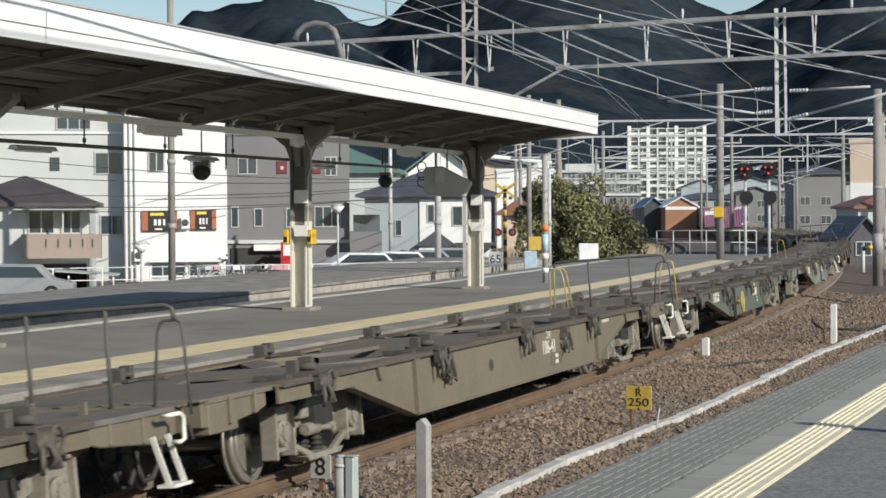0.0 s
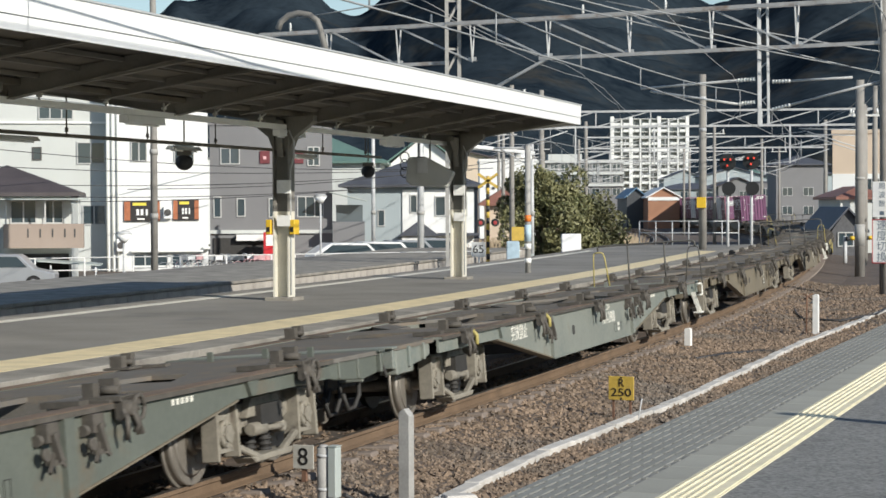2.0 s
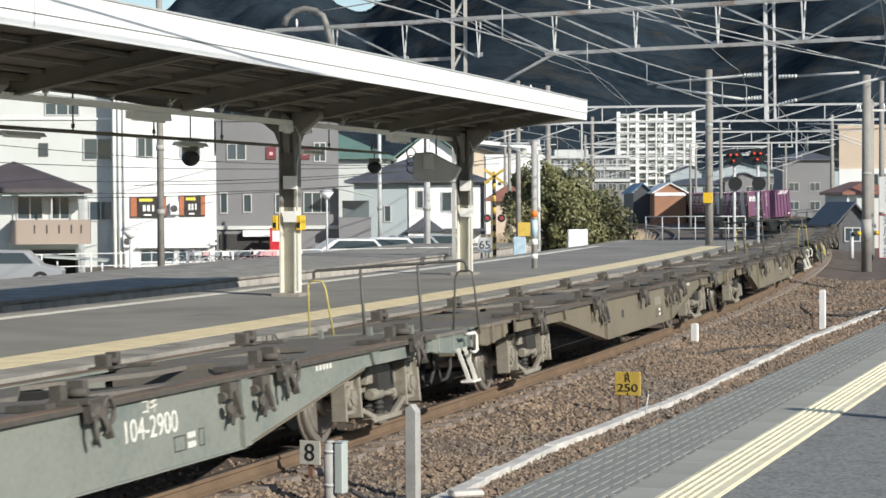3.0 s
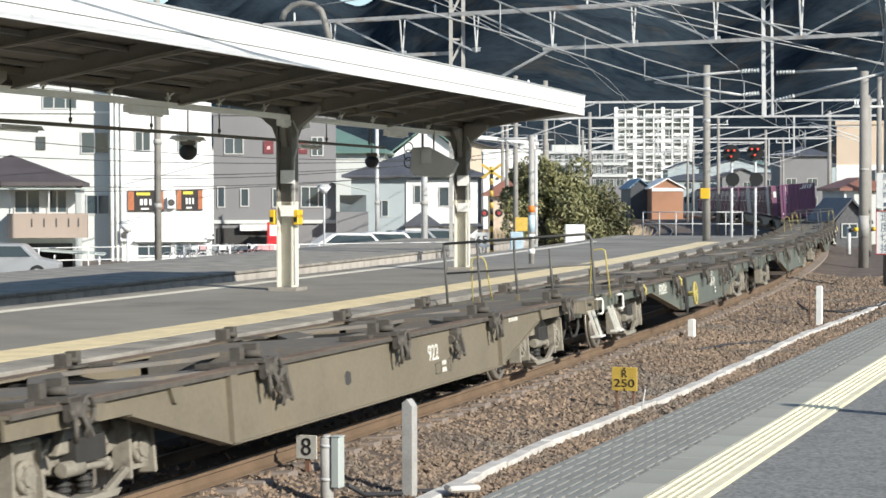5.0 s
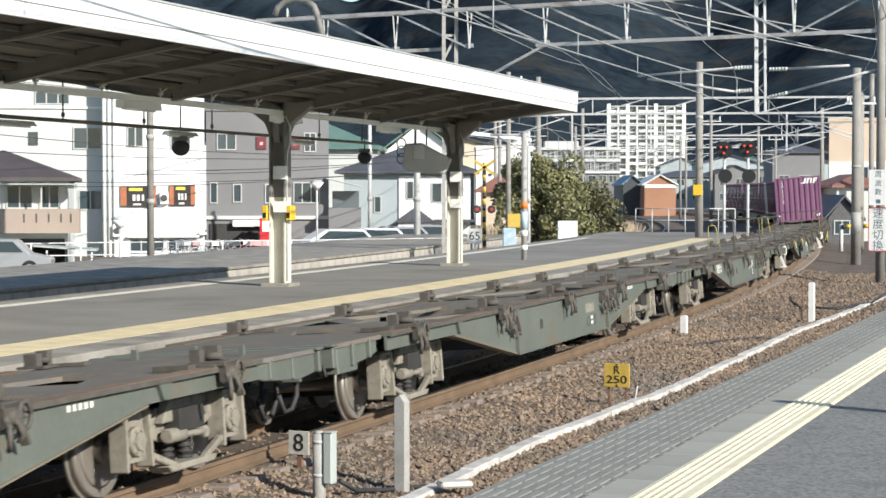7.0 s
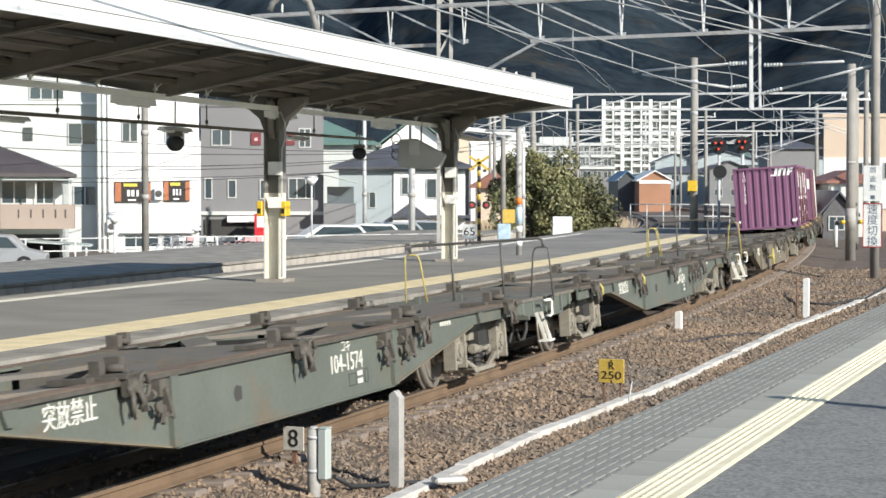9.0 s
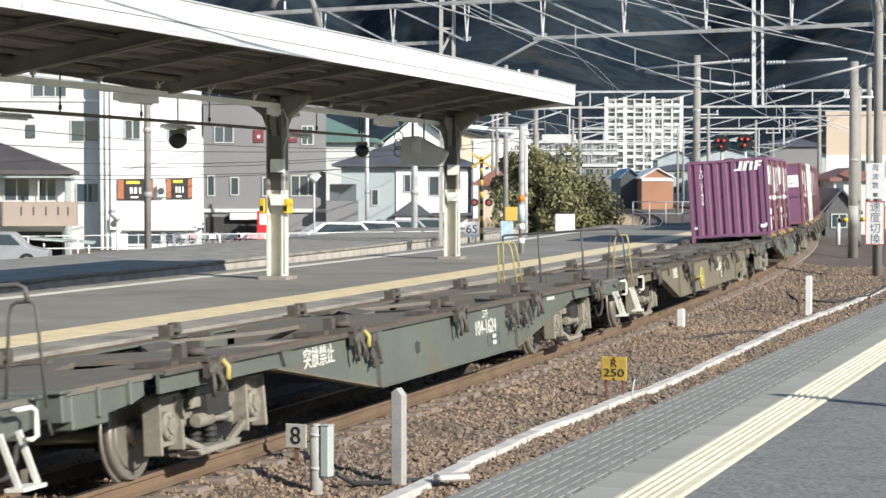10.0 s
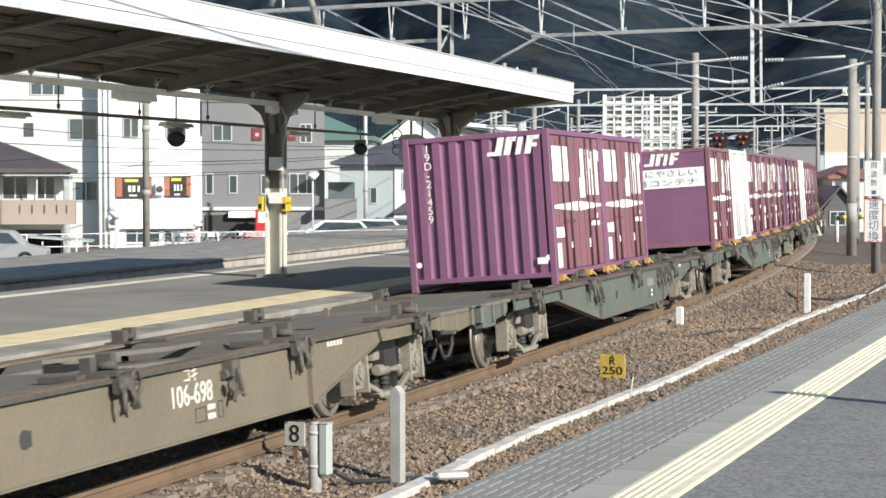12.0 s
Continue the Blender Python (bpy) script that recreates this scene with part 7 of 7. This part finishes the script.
        box(bm, x - 0.02, y - 0.045, 0.2, x + 0.02, y - 0.022, 0.5)
        part("handle", bm, M_FRAME_DARK, g)
    for x, y, z in ((2.7, 82, 1.9), (5.9, 96, 1.3)):
        g = empty("yellow_plate", "yellow marker plate on a thin post", "sign", "yellow plates", pose(x, y, -0.62))
        bm = bmesh.new()
        tube(bm, (0, 0, 0), (0, 0, z + 0.4), 0.03, n=6)
        part("post", bm, M_GALV, g)
        bm = bmesh.new()
        box(bm, -0.25, -0.05, z - 0.05, 0.25, -0.031, z + 0.5)
        part("plate", bm, M_SIGN_FADED, g)
    # yellow markers along the far platform edge, and a clump of sleepers
    for s in range(22, 80, 5):
        bm = bmesh.new()
        box(bm, -0.04, -0.04, 0.0, 0.04, 0.04, 0.32)
        thing("edge_marker", bm, M_SIGN_Y, "small yellow marker stake on a platform edge", "marker", "edge markers", at=along(-12.2, s, 0.0 - 0.28 + 0.0))
    bm = bmesh.new()
    for k in range(5):
        box(bm, -0.45 + 0.2 * k, -0.2, 0, -0.28 + 0.2 * k, 0.25, 0.55 + 0.05 * (k % 2))
    thing("baffle_stack", bm, M_RUST_POST, "dark stack of old timbers standing between the tracks", "timber", at=along(-11.6, 43.5, -0.3))
    # dry reeds by the curve
    rng = np.random.default_rng(9)
    vv, ff = [], []
    for _ in range(5200):
        s, o = rng.uniform(104, 124), rng.uniform(-17, -9.6) + rng.normal() * 0.3
        p = arc(o, s, -0.35)
        h = rng.uniform(0.5, 1.25)
        dx, dy = rng.normal(size=2) * 0.22
        k = len(vv)
        vv.extend([(p.x - 0.03, p.y, p.z), (p.x + 0.03, p.y, p.z), (p.x + dx + 0.012, p.y + dy, p.z + h), (p.x + dx - 0.012, p.y + dy, p.z + h)])
        ff.append((k, k + 1, k + 2, k + 3))
    me = bpy.data.meshes.new("dry_reeds")
    me.from_pydata(vv, [], ff)
    me.materials.append(M_DRY)
    tagged(new("dry_reeds", me), "bank of pale dry reeds between the tracks", "reeds", kind="stuff")
    # post behind the view, whose shadow crosses our platform
    g = empty("platform_post", "plain grey steel post standing on the platform", "post", at=pose(6.15, 12.1, 1.04))
    bm = bmesh.new()
    tube(bm, (0, 0, 0), (0, 0, 2.5), 0.085, 0.085, 14)
    part("pole", bm, M_STEEL_POST, g)
    bm = bmesh.new()
    box(bm, -0.16, -0.16, 0.0, 0.16, 0.16, 0.03)
    part("base_plate", bm, M_GALV, g)


trackside()

# ---------- pieces of ground, edges and walls ----------
def ballast_stones():
    """Loose stones on the ballast where it lies nearest, one heap."""
    rng = np.random.default_rng(2)
    base = np.array([(1, 0, 0), (-1, 0, 0), (0, 1, 0), (0, -1, 0), (0, 0, 1), (0, 0, -0.6)], float)
    tri = np.array([(0, 2, 4), (2, 1, 4), (1, 3, 4), (3, 0, 4), (2, 0, 5), (1, 2, 5), (3, 1, 5), (0, 3, 5)])
    o_prof = [-2.0, -0.9, 0.62, 0.95, 1.5, 2.4, 3.4, 5.72]
    z_prof = [-0.2, -0.115, -0.07, -0.06, -0.13, -0.22, -0.22, -0.16]
    all_v, all_f, count = [], [], 0
    for o0, o1, s0, s1, n, r0, r1 in ((0.9, 5.66, 8.5, 24, 27000, 0.018, 0.05), (0.9, 6.7, 24, 44, 25000, 0.024, 0.06), (0.9, 8.4, 44, 72, 14000, 0.035, 0.07), (-1.3, 0.75, 10, 40, 3000, 0.025, 0.045)):
        o = rng.uniform(o0, o1, n)
        s = rng.uniform(s0, s1, n)
        a = PHI0 + s / RC
        c = np.stack([CX + (RC + o) * np.cos(a), CY + (RC + o) * np.sin(a), np.interp(o, o_prof, z_prof) + rng.uniform(-0.006, 0.012, n)], 1)
        size = rng.uniform(r0, r1, n)[:, None, None] * rng.uniform(0.6, 1.25, (n, 1, 3)) * np.array((1, 1, 0.75))
        v = base[None] * rng.uniform(0.75, 1.2, (n, 6, 1)) * size
        th = rng.uniform(0, math.tau, n)
        ph = rng.normal(0, 0.5, n)
        x, y, z = v[..., 0], v[..., 1], v[..., 2]
        y, z = y * np.cos(ph)[:, None] - z * np.sin(ph)[:, None], y * np.sin(ph)[:, None] + z * np.cos(ph)[:, None]
        x, y = x * np.cos(th)[:, None] - y * np.sin(th)[:, None], x * np.sin(th)[:, None] + y * np.cos(th)[:, None]
        v = np.stack([x, y, z], -1) + c[:, None]
        all_v.append(v.reshape(-1, 3))
        all_f.append((tri[None] + (np.arange(n) * 6)[:, None, None] + count).reshape(-1, 3))
        count += n * 6
    me = bpy.data.meshes.new("ballast_stones")
    me.from_pydata(np.concatenate(all_v).tolist(), [], np.concatenate(all_f).tolist())
    me.materials.append(M_STONE_CHIP)
    tagged(new("ballast_stones", me), "loose brown and grey ballast stones beside the rails", "ballast", kind="stuff")


def trough():
    line = [(8, 2.7), (16.5, 2.72), (22, 2.66), (26, 2.86), (29, 3.06), (33, 3.14), (41, 3.38), (57, 4.6), (75, 5.0)]
    def off(s):
        return float(np.interp(s, [a for a, _ in line], [b for _, b in line]))
    g = tagged(new("cable_trough"), "pale concrete cable trough with lids beside the track", "cable trough", kind="structure")
    s, i = 9.0, 0
    while s < 74:
        e = s + 0.94
        jig = 0.012 * math.sin(i * 2.7)
        bm = bmesh.new()
        pts = []
        for t, o in ((s, off(s) + jig), (e, off(e) + jig)):
            pts.append([arc(o - 0.085, t, 0), arc(o + 0.085, t, 0)])
        z0, z1 = -0.3, -0.15 + 0.008 * math.sin(i * 1.9)
        lo = [bm.verts.new(p + Vector((0, 0, z0))) for p in (pts[0][0], pts[0][1], pts[1][1], pts[1][0])]
        hi = [bm.verts.new(p + Vector((0, 0, z1))) for p in (pts[0][0], pts[0][1], pts[1][1], pts[1][0])]
        bm.faces.new(hi)
        for k in range(4):
            bm.faces.new((lo[k], lo[(k + 1) % 4], hi[(k + 1) % 4], hi[k]))
        part("lid", bm, M_TROUGH, g, bevel=0.012)
        s, i = s + 0.955, i + 1
    bm = bmesh.new()
    box(bm, -0.16, -0.1, 0, 0.16, 0.1, 0.06)
    thing("broken_lid", bm, M_TROUGH, "broken piece of trough lid on the ballast", "debris", at=along(2.95, 18.2, -0.14, 35), bevel=0.02)


def platform_edge():
    """Ribbed edge slabs, smooth slabs, and tactile tiles on our platform."""
    top = 1.045
    # slab body in the painted groove shade, pale ribs set on top
    bm = bmesh.new()
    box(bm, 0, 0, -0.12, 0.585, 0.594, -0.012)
    ridge = mesh_of(bm, "edge_slab", M_GROOVE_SHADE)
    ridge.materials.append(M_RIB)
    bm = bmesh.new()
    bm.from_mesh(ridge)
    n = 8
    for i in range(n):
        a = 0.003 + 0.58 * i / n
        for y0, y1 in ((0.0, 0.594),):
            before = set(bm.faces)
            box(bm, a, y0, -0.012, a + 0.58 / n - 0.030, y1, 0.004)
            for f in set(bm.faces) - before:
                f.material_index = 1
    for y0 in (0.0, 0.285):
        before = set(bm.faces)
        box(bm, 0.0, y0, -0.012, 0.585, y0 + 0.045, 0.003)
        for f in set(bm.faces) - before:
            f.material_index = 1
    bmesh.ops.recalc_face_normals(bm, faces=bm.faces)
    bm.to_mesh(ridge)
    bm.free()
    bm = bmesh.new()
    box(bm, 0, 0, -0.1, 0.232, 0.594, 0.0)
    smooth = mesh_of(bm, "smooth_slab", M_SLAB, 0.004)
    bm = bmesh.new()
    box(bm, 0, 0, -0.06, 0.328, 0.346, 0.0)
    for i in range(5):
        for j in range(6):
            x, y = 0.028 + 0.05 * i, 0.029 + 0.0576 * j
            tube(bm, (x, y, 0.0), (x, y, 0.007), 0.017, 0.012, 6)
    box(bm, 0.278, 0.004, 0.0, 0.314, 0.342, 0.006)
    tactile = mesh_of(bm, "tactile_tile", M_TACTILE)
    s = -2.0
    while s < 92:
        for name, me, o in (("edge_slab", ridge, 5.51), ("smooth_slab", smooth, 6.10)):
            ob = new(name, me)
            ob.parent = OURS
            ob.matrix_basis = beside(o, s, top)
        s += 0.6
    s = 2.0
    while s < 92:
        ob = new("tactile_tile", tactile)
        ob.parent = OURS
        ob.matrix_basis = beside(6.336, s, top + 0.002)
        s += 0.35


def stone_face():
    """Stone blocks in the face of the far platform."""
    rng = random.Random(5)
    meshes = []
    for w in (0.62, 0.78, 0.95):
        bm = bmesh.new()
        box(bm, 0, 0.006, 0, 0.09, w - 0.012, 0.275)
        meshes.append((w, mesh_of(bm, "stone_block", M_STONE_WALL, 0.02)))
    for row in range(3):
        s = 22.0 + 0.3 * row
        while s < 95:
            w, me = rng.choice(meshes)
            ob = new("stone_block", me)
            ob.parent = FAR_PLATFORM
            ob.matrix_basis = along(-12.76, s, -0.3 + 0.285 * row)
            s += w
    s = 6.0
    while s < 95:
        bm = bmesh.new()
        sweep(bm, [(-13.2, 0.64), (-12.62, 0.64), (-12.62, 0.56), (-13.2, 0.56)], s + 0.01, s + 1.49, 2)
        part("coping", bm, M_KERB, FAR_PLATFORM, bevel=0.01)
        s += 1.5


sleepers(TRACK, 4, 110, True, "main track sleepers")
trough()
stone_face()
platform_edge()
ballast_stones()


motions()
